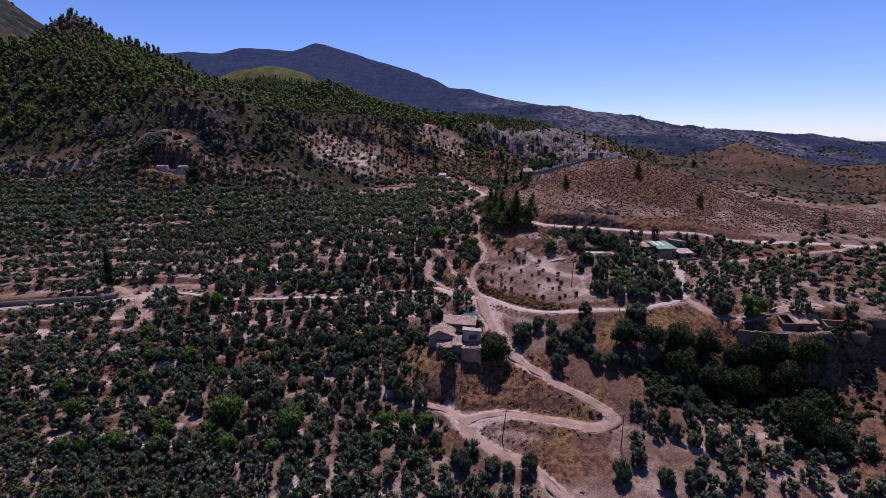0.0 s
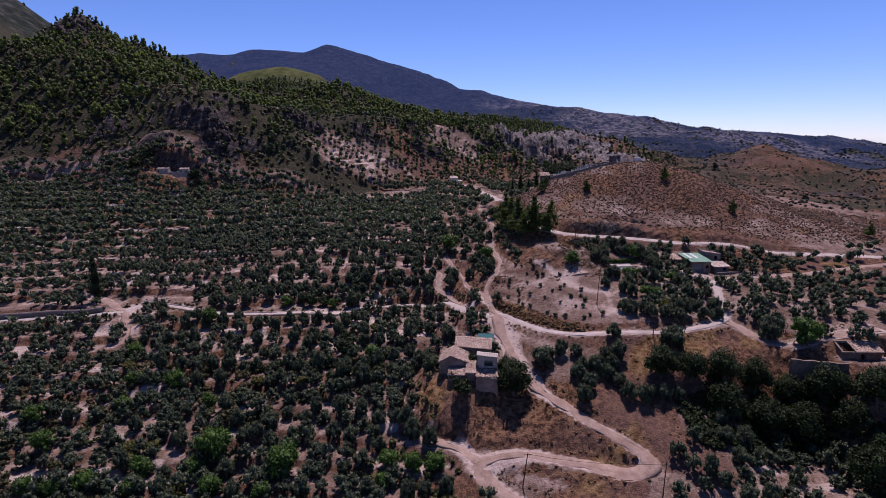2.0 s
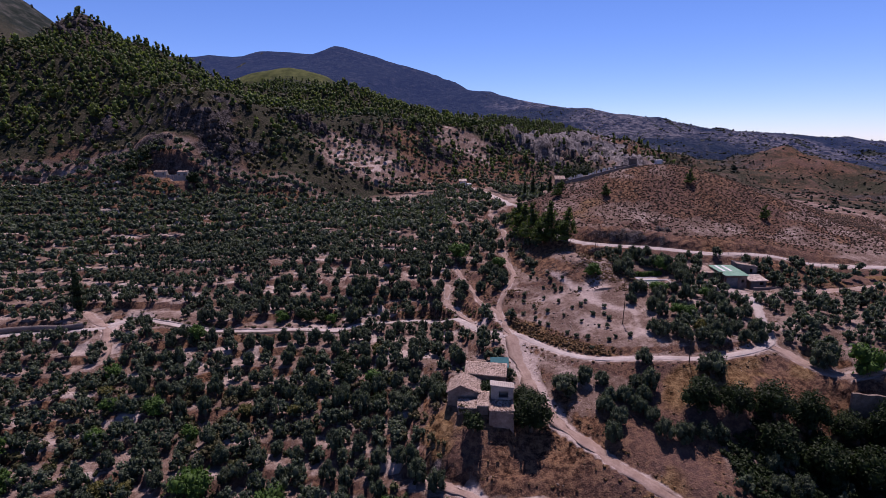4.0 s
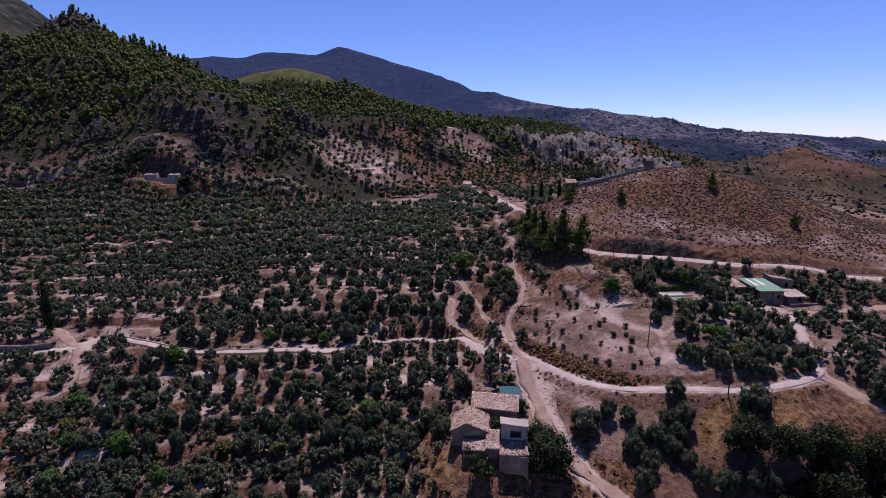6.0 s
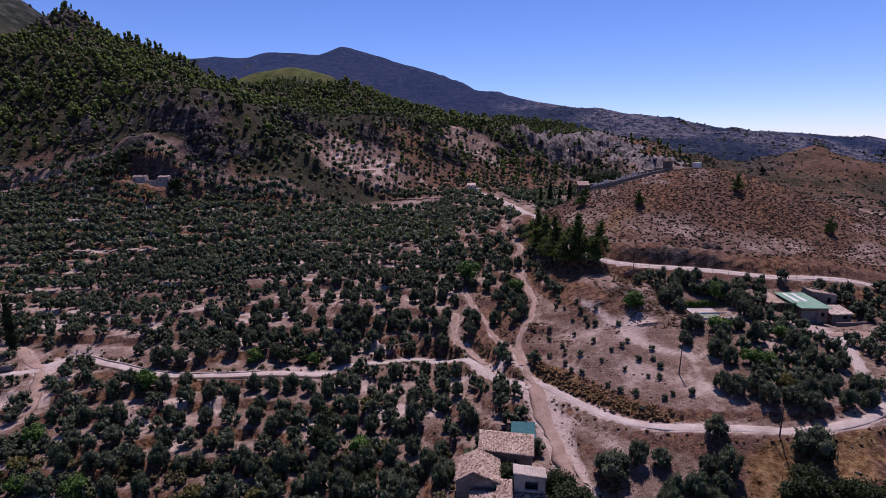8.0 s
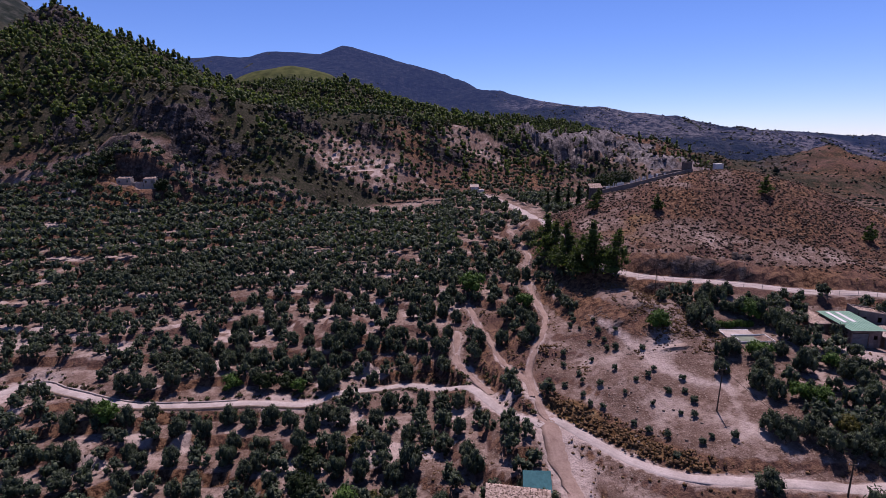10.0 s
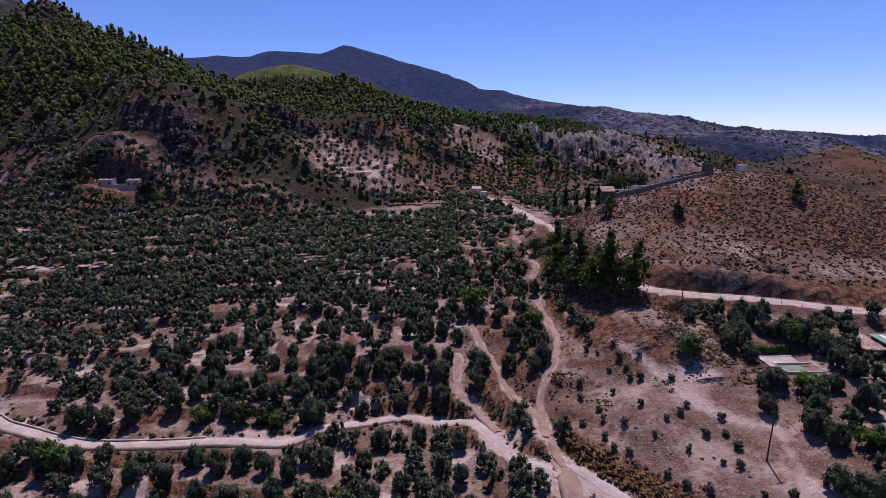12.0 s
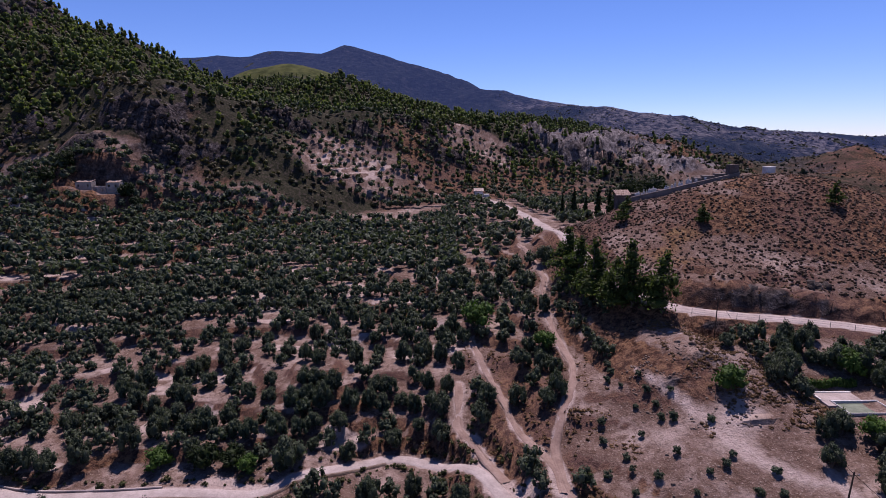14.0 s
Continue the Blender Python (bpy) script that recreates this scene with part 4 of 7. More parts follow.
# ---- trees and shrubs ----
def part(name, data, parent, label="", m=None):
    """A mesh as a part under a thing."""
    ob = new(name, data)
    ob.parent = parent
    if m is not None:
        ob.matrix_local = m
    if label:
        ob["label"] = label
    return ob


def thing(name, label, category, m, group=""):
    """An empty at the base of a thing."""
    ob = new(name)
    ob.empty_display_size = 0.3
    ob.matrix_world = m
    return tagged(ob, label, category, group)


def tube(points, radii, sides=6):
    """Vertices and triangles of a tapered limb."""
    v, f = [], []
    p = [Vector(q) for q in points]
    for k, (q, r) in enumerate(zip(p, radii)):
        way = (p[min(k + 1, len(p) - 1)] - p[max(k - 1, 0)]).normalized()
        a = way.orthogonal().normalized()
        b = way.cross(a)
        for s in range(sides):
            t = 2 * math.pi * s / sides
            v.append(q + r * (math.cos(t) * a + math.sin(t) * b))
    for k in range(len(p) - 1):
        for s in range(sides):
            a, b = k * sides + s, k * sides + (s + 1) % sides
            f += [(a, b, b + sides), (a, b + sides, a + sides)]
    return np.array([list(q) for q in v]), np.array(f)


def tufts(rng, lobes, count, size, flat=0.55, thin=0.45):
    """Leaf tufts spread over the skins of several lobes: small bent quads as pairs of triangles."""
    lobes = np.array(lobes, float)
    weight = (lobes[:, 3:6].prod(1)) ** (2 / 3)
    which = rng.choice(len(lobes), count, p=weight / weight.sum())
    d = rng.normal(size=(count, 3))
    d /= np.linalg.norm(d, axis=1)[:, None]
    d[:, 2] = np.where(d[:, 2] < -0.55, -d[:, 2], d[:, 2])
    r = rng.uniform(0.7, 1.14, count)
    c = lobes[which, :3] + d * lobes[which, 3:6] * r[:, None]
    n = d * flat + rng.normal(size=(count, 3)) * (1 - flat) * 0.9 + [0, 0, 0.25]
    n /= np.linalg.norm(n, axis=1)[:, None]
    a = np.cross(n, np.cross(n, [0, 0, 1.0]) + 0.55 * rng.normal(size=(count, 3)))
    a /= np.linalg.norm(a, axis=1)[:, None]
    b = np.cross(n, a)
    s = size * rng.uniform(0.55, 1.3, count)[:, None]
    bend = n * s * rng.uniform(-0.25, 0.1, count)[:, None]
    v = np.stack([c - a * s * 0.85, c - b * s * thin + bend, c + a * s * 0.85, c + b * s * thin + bend], 1).reshape(-1, 3)
    k = np.arange(count)[:, None] * 4
    f = np.concatenate([k + [0, 1, 2], k + [0, 2, 3]], 1).reshape(-1, 3)
    return v, f


def blob(rng, centre, radii, rings=4, sides=7):
    """A dented closed lump, the shaded inside of a crown."""
    v = [[0, 0, -1.0]]
    for i in range(1, rings):
        a = math.pi * i / rings - math.pi / 2
        for s in range(sides):
            t = 2 * math.pi * (s + 0.5 * (i % 2)) / sides
            v.append([math.cos(a) * math.cos(t), math.cos(a) * math.sin(t), math.sin(a)])
    v.append([0, 0, 1.0])
    v = np.array(v) * rng.uniform(0.78, 1.1, (len(v), 1)) * radii + centre
    f = []
    for s in range(sides):
        f.append((0, 1 + (s + 1) % sides, 1 + s))
        top = 1 + (rings - 2) * sides
        f.append((len(v) - 1, top + s, top + (s + 1) % sides))
        for i in range(rings - 2):
            a, b = 1 + i * sides + s, 1 + i * sides + (s + 1) % sides
            f += [(a, b, b + sides), (a, b + sides, a + sides)]
    return v, np.array(f)


def join(pieces):
    v, f, off = [], [], 0
    for a, b in pieces:
        v.append(a)
        f.append(b + off)
        off += len(a)
    return np.vstack(v), np.vstack(f)


def olive_shape(seed, count, size, stems=True):
    """Olive: trunk and crown arrays, a bouquet of upright plumes about 5 m wide and 4 m high, leafy almost to the ground."""
    rng = np.random.default_rng(seed)
    n = rng.integers(7, 10) if stems else 5
    lobes, limbs = [], []
    for k in range(n):
        t = 2 * math.pi * (k + rng.uniform(-0.35, 0.35)) / n
        r = rng.uniform(0.95, 1.75)
        z = rng.uniform(1.2, 2.3)
        w = rng.uniform(0.6, 0.95)
        lobes.append([r * math.cos(t), r * math.sin(t), z, w, w, w * rng.uniform(1.15, 1.75)])
        limbs.append(tube([(0, 0, 0.3), (0.35 * r * math.cos(t), 0.35 * r * math.sin(t), 0.9), (r * math.cos(t), r * math.sin(t), z)], [0.17, 0.11, 0.04], 4))
    for k in range(4 if stems else 2):
        t, r = rng.uniform(0, 6.28), rng.uniform(0.2, 0.8)
        w = rng.uniform(0.6, 0.85)
        lobes.append([r * math.cos(t), r * math.sin(t), rng.uniform(2.3, 3.1), w, w, w * rng.uniform(1.1, 1.6)])
    for k in range(4 if stems else 2):
        t = rng.uniform(0, 6.28)
        w = rng.uniform(0.55, 0.8)
        lobes.append([1.5 * math.cos(t), 1.5 * math.sin(t), rng.uniform(0.65, 1.0), w, w, w])
    lobes.append([rng.uniform(-0.3, 0.3), rng.uniform(-0.3, 0.3), 1.8, 1.3, 1.3, 1.2])
    trunk = join([tube([(0, 0, -0.6), (0.05, 0, 0.1), (-0.04, 0.05, 0.5), (0.05, 0, 0.9)], [0.45, 0.36, 0.27, 0.2], 6)] + (limbs if stems else limbs[:1]))
    crown = join([tufts(rng, lobes, count, size, 0.5, 0.26 if stems else 0.4)] + [blob(rng, np.array(l[:3]), 0.8 * np.array(l[3:]), 3, 6 if stems else 4) for l in lobes])
    return trunk, crown


def bush_shape(seed, count, size, wide, high):
    """Broad-leaved tree or bush, leafy to the ground."""
    rng = np.random.default_rng(seed)
    lobes = [[0, 0, high * 0.5, wide * 0.34, wide * 0.34, high * 0.44]]
    for k in range(9):
        t = 2 * math.pi * (k + rng.uniform(-0.3, 0.3)) / 9
        r = wide * rng.uniform(0.2, 0.34)
        w = wide * rng.uniform(0.15, 0.24)
        lobes.append([r * math.cos(t), r * math.sin(t), high * rng.uniform(0.22, 0.74), w, w, w])
    trunk = tube([(0, 0, -0.6), (0.06, 0, high * 0.2), (0, 0.1, high * 0.55)], [high * 0.05, high * 0.035, high * 0.012], 6)
    crown = join([tufts(rng, lobes, count, size, 0.5)] + [blob(rng, np.array(l[:3]), 0.72 * np.array(l[3:])) for l in lobes])
    return trunk, crown


def spread(shapes, places, rng, skew=0.12):
    """Many plants joined: each place is x, y, z, scale."""
    vs, fs, off = [], [], 0
    pick = rng.integers(0, len(shapes), len(places))
    for (x, y, z, s), k in zip(places, pick):
        v, f = shapes[k]
        t = rng.uniform(0, 2 * math.pi)
        c, d = math.cos(t) * s, math.sin(t) * s
        up = s * rng.uniform(1 - skew, 1 + skew)
        vs.append(np.column_stack([v[:, 0] * c - v[:, 1] * d + x, v[:, 0] * d + v[:, 1] * c + y, v[:, 2] * up + z]))
        fs.append(f + off)
        off += len(v)
    return np.vstack(vs), np.vstack(fs)


def stuff(name, shapes, places, mat, label, category, seed=1):
    v, f = spread(shapes, places, np.random.default_rng(seed))
    return tagged(new(name, mesh_from(name, v, f, [mat])), label, category, kind="stuff")


def lattice_rows(region, gap, turn, jitter, seed, keep=1.0):
    """Planting rows over a region given by a test, as x, y."""
    rng = np.random.default_rng(seed)
    x0, x1, y0, y1 = region
    cx, cy, r = (x0 + x1) / 2, (y0 + y1) / 2, math.hypot(x1 - x0, y1 - y0) / 2
    u = np.arange(-r, r, gap[0])
    v = np.arange(-r, r, gap[1])
    U, V = [q.ravel() for q in np.meshgrid(u, v)]
    U = U + rng.normal(0, jitter, U.shape)
    V = V + rng.normal(0, jitter, V.shape)
    c, s = math.cos(radians(turn)), math.sin(radians(turn))
    x, y = cx + U * c - V * s, cy + U * s + V * c
    ok = (x > x0) & (x < x1) & (y > y0) & (y < y1) & (rng.uniform(size=x.shape) < keep)
    return x[ok], y[ok]


def clear_of(x, y, margin=1.6):
    e, _ = nearest_road(x, y)
    ok = e > margin
    for cx, cy, rx, ry in CLEARINGS:
        ok &= ((x - cx) / rx) ** 2 + ((y - cy) / ry) ** 2 > 1
    return ok


CYPRESS_ROW = [(52, 330), (56, 326), (60, 322), (64, 318), (68, 316), (73, 312), (78, 310), (82, 306), (86, 304)]
CLEARINGS = [(21, 397, 9, 10), (24, 120, 34, 15), (10, 134, 12, 12), (42, 170, 20, 34), (100, 256, 74, 52), (92, 178, 9, 9), (90, 187, 10, 9), (66.4, 181.8, 6.2, 5.2),
             (70, 136.5, 21, 5), (101, 128, 14, 6), (-88, 190, 14, 5), (28, 158, 9, 9), (45, 200, 12, 12), (-151, 333, 14, 7), (-152, 327, 13, 4),
             (-129, 256, 13, 3), (-117, 257, 9, 3), (-44, 240, 11, 4), (-28, 256, 11, 3), (-11, 245, 14, 2.5), (-16, 266, 14, 4),
             (-161, 242, 7, 3), (-135, 246, 7, 2), (80, 120, 26, 7), (112, 106, 23, 20), (140, 98, 30, 26)]
# stretches planted by hand below
READ = [(-76, 14, 184, 236), (-80, 14, 146, 179), (22, 125, 86, 200)]


def all_clear(x, y):
    ok = clear_of(x, y)
    for x0, x1, y0, y1 in READ:
        ok &= ~((x > x0) & (x < x1) & (y > y0) & (y < y1))
    return ok


placed = np.array([p for terrace in OLIVE_TERRACES for p in terrace])
far_x, far_y = [], []
for region, gap, turn, jitter, seed, keep in (
        ((-300, 6, 184, 352), (3.7, 5.3), 2, 0.5, 1, 0.96),
        ((-300, 30, 70, 180), (3.8, 4.6), 4, 0.7, 2, 0.94),
        ((22, 190, 60, 200), (4.7, 5.2), 6, 0.9, 3, 0.9),
        ((0, 62, 262, 400), (5.2, 5.6), 10, 0.8, 5, 0.85),
        ((-110, 130, 372, 500), (3.2, 7.6), 1, 0.5, 6, 0.6),
        ((6, 37, 198, 262), (4.9, 5.1), 6, 0.8, 7, 0.88)):
    x, y = lattice_rows(region, gap, turn, jitter, seed, keep)
    ok = all_clear(x, y) & (nearest_road(x, y)[0] > np.where((y > 255) & (x > 8), 4.5, 1.7))
    x, y = x[ok], y[ok]
    gapped = np.array([np.hypot(placed[:, 0] - a, placed[:, 1] - b).min() > 3.2 for a, b in zip(x, y)])
    far_x.append(x[gapped])
    far_y.append(y[gapped])
# trees between the ones planted by hand: stretch, gap, share
FILL = [((-76, 12, 186, 236), 3.7, 0.5), ((-80, 19, 146, 179), 3.8, 0.75), ((54, 125, 140, 200), 4.4, 0.85), ((46, 125, 84, 113), 4.4, 0.82), ((-80, 6, 92, 146), 4.3, 0.6)]
for n, (region, gap, keep) in enumerate(FILL):
    x, y = lattice_rows(region, (gap, gap), 7, 0.7, 60 + n, keep)
    ok = clear_of(x, y, 1.9)
    x, y = x[ok], y[ok]
    gapped = np.array([np.hypot(placed[:, 0] - a, placed[:, 1] - b).min() > 2.9 for a, b in zip(x, y)])
    far_x.append(x[gapped])
    far_y.append(y[gapped])
far_x, far_y = np.concatenate(far_x), np.concatenate(far_y)
rng = np.random.default_rng(5)


def plant(name, label, category, group, models, spots, low, high, squash=0.12, tall=1.0):
    """Single trees as things of trunk and crown; the first of each model is copied for the rest."""
    firsts = []
    spots = np.array(spots, float)
    z = surface(spots[:, 0], spots[:, 1])
    for n, (x, y) in enumerate(spots[:, :2]):
        m = pose(x, y, z[n], 0, 0, rng.uniform(0, 360))
        if n < len(models):
            ob = thing(name, label, category, m, group)
            part("trunk", models[n][0], ob)
            part("crown", models[n][1], ob)
            firsts.append(ob)
        else:
            ob = copy_thing(firsts[n % len(models)], m)
        s = rng.uniform(low, high)
        ob.scale = (s, s, s * tall * rng.uniform(1 - squash, 1 + squash))


def tree_models(shapes, leaves):
    return [(mesh_from("trunk", *t, [BARK]), mesh_from("crown", *c, [leaves])) for t, c in shapes]


nearness = np.argsort(np.hypot(placed[:, 0] - 2, (placed[:, 1] - 155) * 0.9))
olive_models = tree_models([olive_shape(s, 1100, 0.28) for s in range(7)], OLIVE)
plant("olive_tree", "grey-green olive tree with a ragged crown on dry pale soil", "olive tree", "grove of olive trees",
      olive_models, placed[nearness[:290]], 0.74, 1.0, 0.18, 1.25)
others = np.vstack([placed[nearness[290:]], np.column_stack([far_x, far_y])])
mids = [olive_shape(20 + s, 170, 0.38, False) for s in range(7)]
places = np.column_stack([others, surface(others[:, 0], others[:, 1]), rng.uniform(0.76, 1.04, len(others)) * (1 + 0.28 * step(215, 245, others[:, 1]))])
places[:, 3] *= np.where(places[:, 1] > 385, 0.75, 1.0)


def far_olive(seed):
    """Olive crown as seen over a distance."""
    rng = np.random.default_rng(seed)
    lobes = [[rng.uniform(-1, 1), rng.uniform(-1, 1), rng.uniform(1.6, 2.4), 1.4, 1.4, 1.25] for _ in range(2)] + [[rng.uniform(-0.4, 0.4), rng.uniform(-0.4, 0.4), 2.7, 1.4, 1.4, 1.2]]
    return join([tufts(rng, lobes, 24, 0.95, 0.5, 0.4)] + [blob(rng, np.array(l[:3]), 0.8 * np.array(l[3:]), 3, 4) for l in lobes])


distant = (places[:, 1] > 262) | (np.abs(places[:, 0]) > 125)
stuff("olive_grove", [join([t, c]) for t, c in mids], places[~distant], OLIVE, "grove of grey-green olive trees on pale terraces", "olive grove", 3)
stuff("far_olive_grove", [far_olive(220 + s) for s in range(8)], places[distant], OLIVE, "wide distant grove of dense grey-green olive trees", "olive grove", 13)
plant("large_olive_tree", "large old olive tree with a wide dark crown", "olive tree", "large olive trees", olive_models[:3], LARGE_OLIVES, 1.35, 1.55)
plant("small_olive_tree", "small low olive tree on the terrace edge", "olive tree", "small olive trees", olive_models[2:4], SMALL_OLIVES, 0.5, 0.68)
young_models = tree_models([bush_shape(80 + s, 240, 0.15, 2.0, 1.7) for s in range(4)], OLIVE)
plant("young_olive", "young grey-green olive bush in the bare stony orchard", "young tree", "young orchard", young_models, YOUNG_OLIVES, 0.55, 0.95, 0.2)
leaf_models = tree_models([bush_shape(90 + s, 520, 0.34, 5.4, 4.4) for s in range(4)], LEAF)
plant("almond_tree", "bright green broad-leaved tree among the olives", "tree", "green broad-leaved trees", leaf_models, GREEN_TREES, 0.75, 1.05)
plant("large_broadleaf_tree", "large bright green broad-leaved tree with a dense crown", "tree", "large broad-leaved trees", leaf_models[:2], LARGE_GREEN_TREES, 1.35, 1.7)
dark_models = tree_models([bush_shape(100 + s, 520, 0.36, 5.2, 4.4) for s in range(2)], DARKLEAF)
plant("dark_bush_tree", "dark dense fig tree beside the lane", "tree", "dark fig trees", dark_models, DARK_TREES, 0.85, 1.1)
yellow_models = tree_models([bush_shape(110 + s, 300, 0.3, 3.6, 2.8) for s in range(2)], YELLOWLEAF)
plant("farm_tree", "tall dark green tree beside the ruined hill farm", "tree", "trees round the hill farm", dark_models, [(-171.5, 330.5), (-178.0, 333.0), (-139.0, 332.5), (-134.0, 330.5), (-168.0, 338.5)], 1.2, 1.7)
plant("yellowing_shrub", "yellowing shrub with thin leaves on the terrace", "shrub", "yellowing shrubs", yellow_models, YELLOWING_SHRUBS, 0.8, 1.2)
big_models = tree_models([bush_shape(120 + s, 2000, 0.33, 8.5, 8.5) for s in range(3)], DARKLEAF)
plant("ravine_tree", "tall broad-leaved tree in the ravine, its dark leaves partly painted shade", "tree", "ravine trees", big_models,
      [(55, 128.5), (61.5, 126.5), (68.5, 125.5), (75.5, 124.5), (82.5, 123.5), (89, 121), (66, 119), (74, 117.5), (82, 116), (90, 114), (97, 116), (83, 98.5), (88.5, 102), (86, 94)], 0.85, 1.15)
plant("cemetery_tree", "tall dark dense tree behind the cemetery wall", "tree", "trees behind the cemetery", big_models[2:],
      [(65.5, 287.0), (69.5, 289.0), (74.0, 288.0), (71.5, 294.0), (67.0, 295.0)], 1.3, 1.75)
plant("farmhouse_tree", "large dense dark green tree leaning against the ruined farmhouse", "tree", "", big_models[:1], [(20.0, 129.3)], 1.2, 1.22)
plant("farmhouse_tree", "dense dark green tree behind the ruined tower", "tree", "", big_models[1:2], [(19.6, 136.2)], 0.72, 0.74)
plant("fig_tree", "dense green fig tree growing against the ruined walls", "tree", "figs round the farmhouse", dark_models[:2],
      [(18.9, 135.2), (11.3, 137.2), (7.6, 127.2)], 0.75, 1.05)
def pine_shape(seed, count, size, high=9.0):
    """Bushy pine: tiers of branch clumps, widest low down."""
    rng = np.random.default_rng(seed)
    lobes = []
    for k in range(8):
        t = 2 * math.pi * (k + rng.uniform(-0.3, 0.3)) / 8
        r, w = high * rng.uniform(0.16, 0.27), high * rng.uniform(0.08, 0.12)
        lobes.append([r * math.cos(t), r * math.sin(t), high * rng.uniform(0.15, 0.6), w, w, w * 1.1])
    for k in range(7):
        z = high * (0.18 + 0.77 * k / 6)
        r = high * 0.30 * (1.15 - 0.85 * k / 6)
        t = rng.uniform(0, 6.28)
        lobes.append([0.5 * r * math.cos(t), 0.5 * r * math.sin(t), z, r, r, high * 0.11])
    trunk = tube([(0, 0, -0.5), (0, 0.1, high * 0.4), (0.1, 0, high * 0.92)], [high * 0.028, high * 0.02, 0.04], 5)
    return trunk, join([tufts(rng, lobes, count, size, 0.4)] + [blob(rng, np.array(l[:3]), 0.7 * np.array(l[3:]), 3, 6) for l in lobes])


pine_models = tree_models([pine_shape(30 + s, 1500, 0.36, 11.0) for s in range(4)], NEARPINE)
plant("pine_tree", "tall dark green pine tree on the bank below the road", "pine tree", "pines by the road", pine_models,
      [(46.4, 208.0), (41.8, 212.8), (39.0, 216.5), (36.5, 223.9), (35.1, 232.5), (34.7, 241.7)], 1.05, 1.3)
hill_models = tree_models([pine_shape(36 + s, 420, 0.36, 5.5) for s in range(3)], NEARPINE)
plant("hill_pine", "small lone pine on the dry bare hill", "pine tree", "pines on the bare hill", hill_models,
      [(105.3, 243.5), (70.5, 243.0), (127.0, 226.3), (174.8, 212.4), (57.0, 264.0), (54.0, 258.0)], 0.85, 1.15)


def cypress_shape(seed, count, size, high):
    rng = np.random.default_rng(seed)
    lobes = [[0, 0, high * (0.1 + 0.8 * k / 7), high * 0.1 * w, high * 0.1 * w, high * 0.11] for k, w in enumerate((0.8, 1, 1.05, 1, 0.95, 0.8, 0.6, 0.35))]
    trunk = tube([(0, 0, -0.5), (0, 0, high * 0.5), (0, 0, high * 0.9)], [high * 0.02, high * 0.013, 0.03], 5)
    return trunk, join([tufts(rng, lobes, count, size, 0.5)] + [blob(rng, np.array(l[:3]), 0.8 * np.array(l[3:])) for l in lobes])


cypress_models = tree_models([cypress_shape(s, 700, 0.4, 17.0) for s in range(1)], DARKLEAF)
plant("tall_cypress", "tall dark columnar cypress beside the west lane", "cypress", "", cypress_models, [(-112.5, 188.5)], 1.0, 1.01)
low_cypress = tree_models([cypress_shape(4 + s, 160, 0.6, 9.0) for s in range(2)], DARKLEAF)
plant("cypress", "dark slender cypress below the cemetery wall", "cypress", "row of cypresses", low_cypress,
      CYPRESS_ROW, 0.95, 1.5)


def scatter(count, x0, x1, y0, y1, test, seed, low, high, sink=0.2):
    """Random places that pass a test, with ground height and scale."""
    rng = np.random.default_rng(seed)
    x, y = rng.uniform(x0, x1, count), rng.uniform(y0, y1, count)
    ok = rng.uniform(size=count) < test(x, y)
    x, y = x[ok], y[ok]
    return np.column_stack([x, y, land(x, y) - sink, rng.uniform(low, high, len(x))])


def foot_line(x):
    return 356 + 0.55 * np.clip(x + 70, 0, 260)


def field(x, y):
    return np.exp(-((x + 54) / 32) ** 4 - ((y - 404) / 30) ** 4) + np.exp(-((x - 25) / 28) ** 4 - ((y - 492) / 22) ** 4)


def far_pine(seed):
    """Small pine seen from afar: a few clumps and loose tufts."""
    rng = np.random.default_rng(seed)
    lobes = [[rng.uniform(-0.5, 0.5), rng.uniform(-0.5, 0.5), 2.0, 1.7, 1.7, 1.6], [rng.uniform(-0.7, 0.7), rng.uniform(-0.7, 0.7), 4.2, 1.2, 1.2, 1.7]]
    return join([tufts(rng, lobes, 12, 0.9, 0.5, 0.5)] + [blob(rng, np.array(l[:3]), 0.92 * np.array(l[3:]), 3, 4) for l in lobes])


pines_far = [far_pine(40 + s) for s in range(6)]
massif_bare = lambda x, y: 1 - 0.75 * np.exp(-((x - 140) / 75) ** 4 - ((y - 530) / 50) ** 4)
thick = lambda x, y: np.maximum(step(455, 500, y), step(-175, -215, x))
woods = scatter(19000, -480, 230, 345, 1000, lambda x, y: step(0, 30, y - foot_line(x)) * step(-0.5, 0.0, fbm(x, y, 45, 3, 12.0) + 0.5 * thick(x, y)) * (0.2 + 0.8 * thick(x, y)) * (1 - 0.8 * step(60, 140, x) * (1 - step(600, 700, y))) * (1 - np.clip(field(x, y), 0, 1)) * massif_bare(x, y) * (1 - 0.85 * np.exp(-((x + 315) / 28) ** 4 - ((y - 507) / 14) ** 4)) * (1 - np.clip(1.6 * np.exp(-((x + 275) / 95) ** 4 - ((y - 1030) / 60) ** 4), 0, 1)), 8, 0.55, 1.4)
stuff("pine_wood", pines_far, woods, PINE, "open pine wood on the rocky mountain slope", "pine wood", 4)
bush = [join([blob(r, np.array([0, 0, 0.4]), np.array([0.85, 0.85, 0.7]), 3, 4), tufts(r, [[0, 0, 0.45, 0.9, 0.9, 0.8]], 4, 0.75)]) for r in [np.random.default_rng(60 + s) for s in range(6)]]
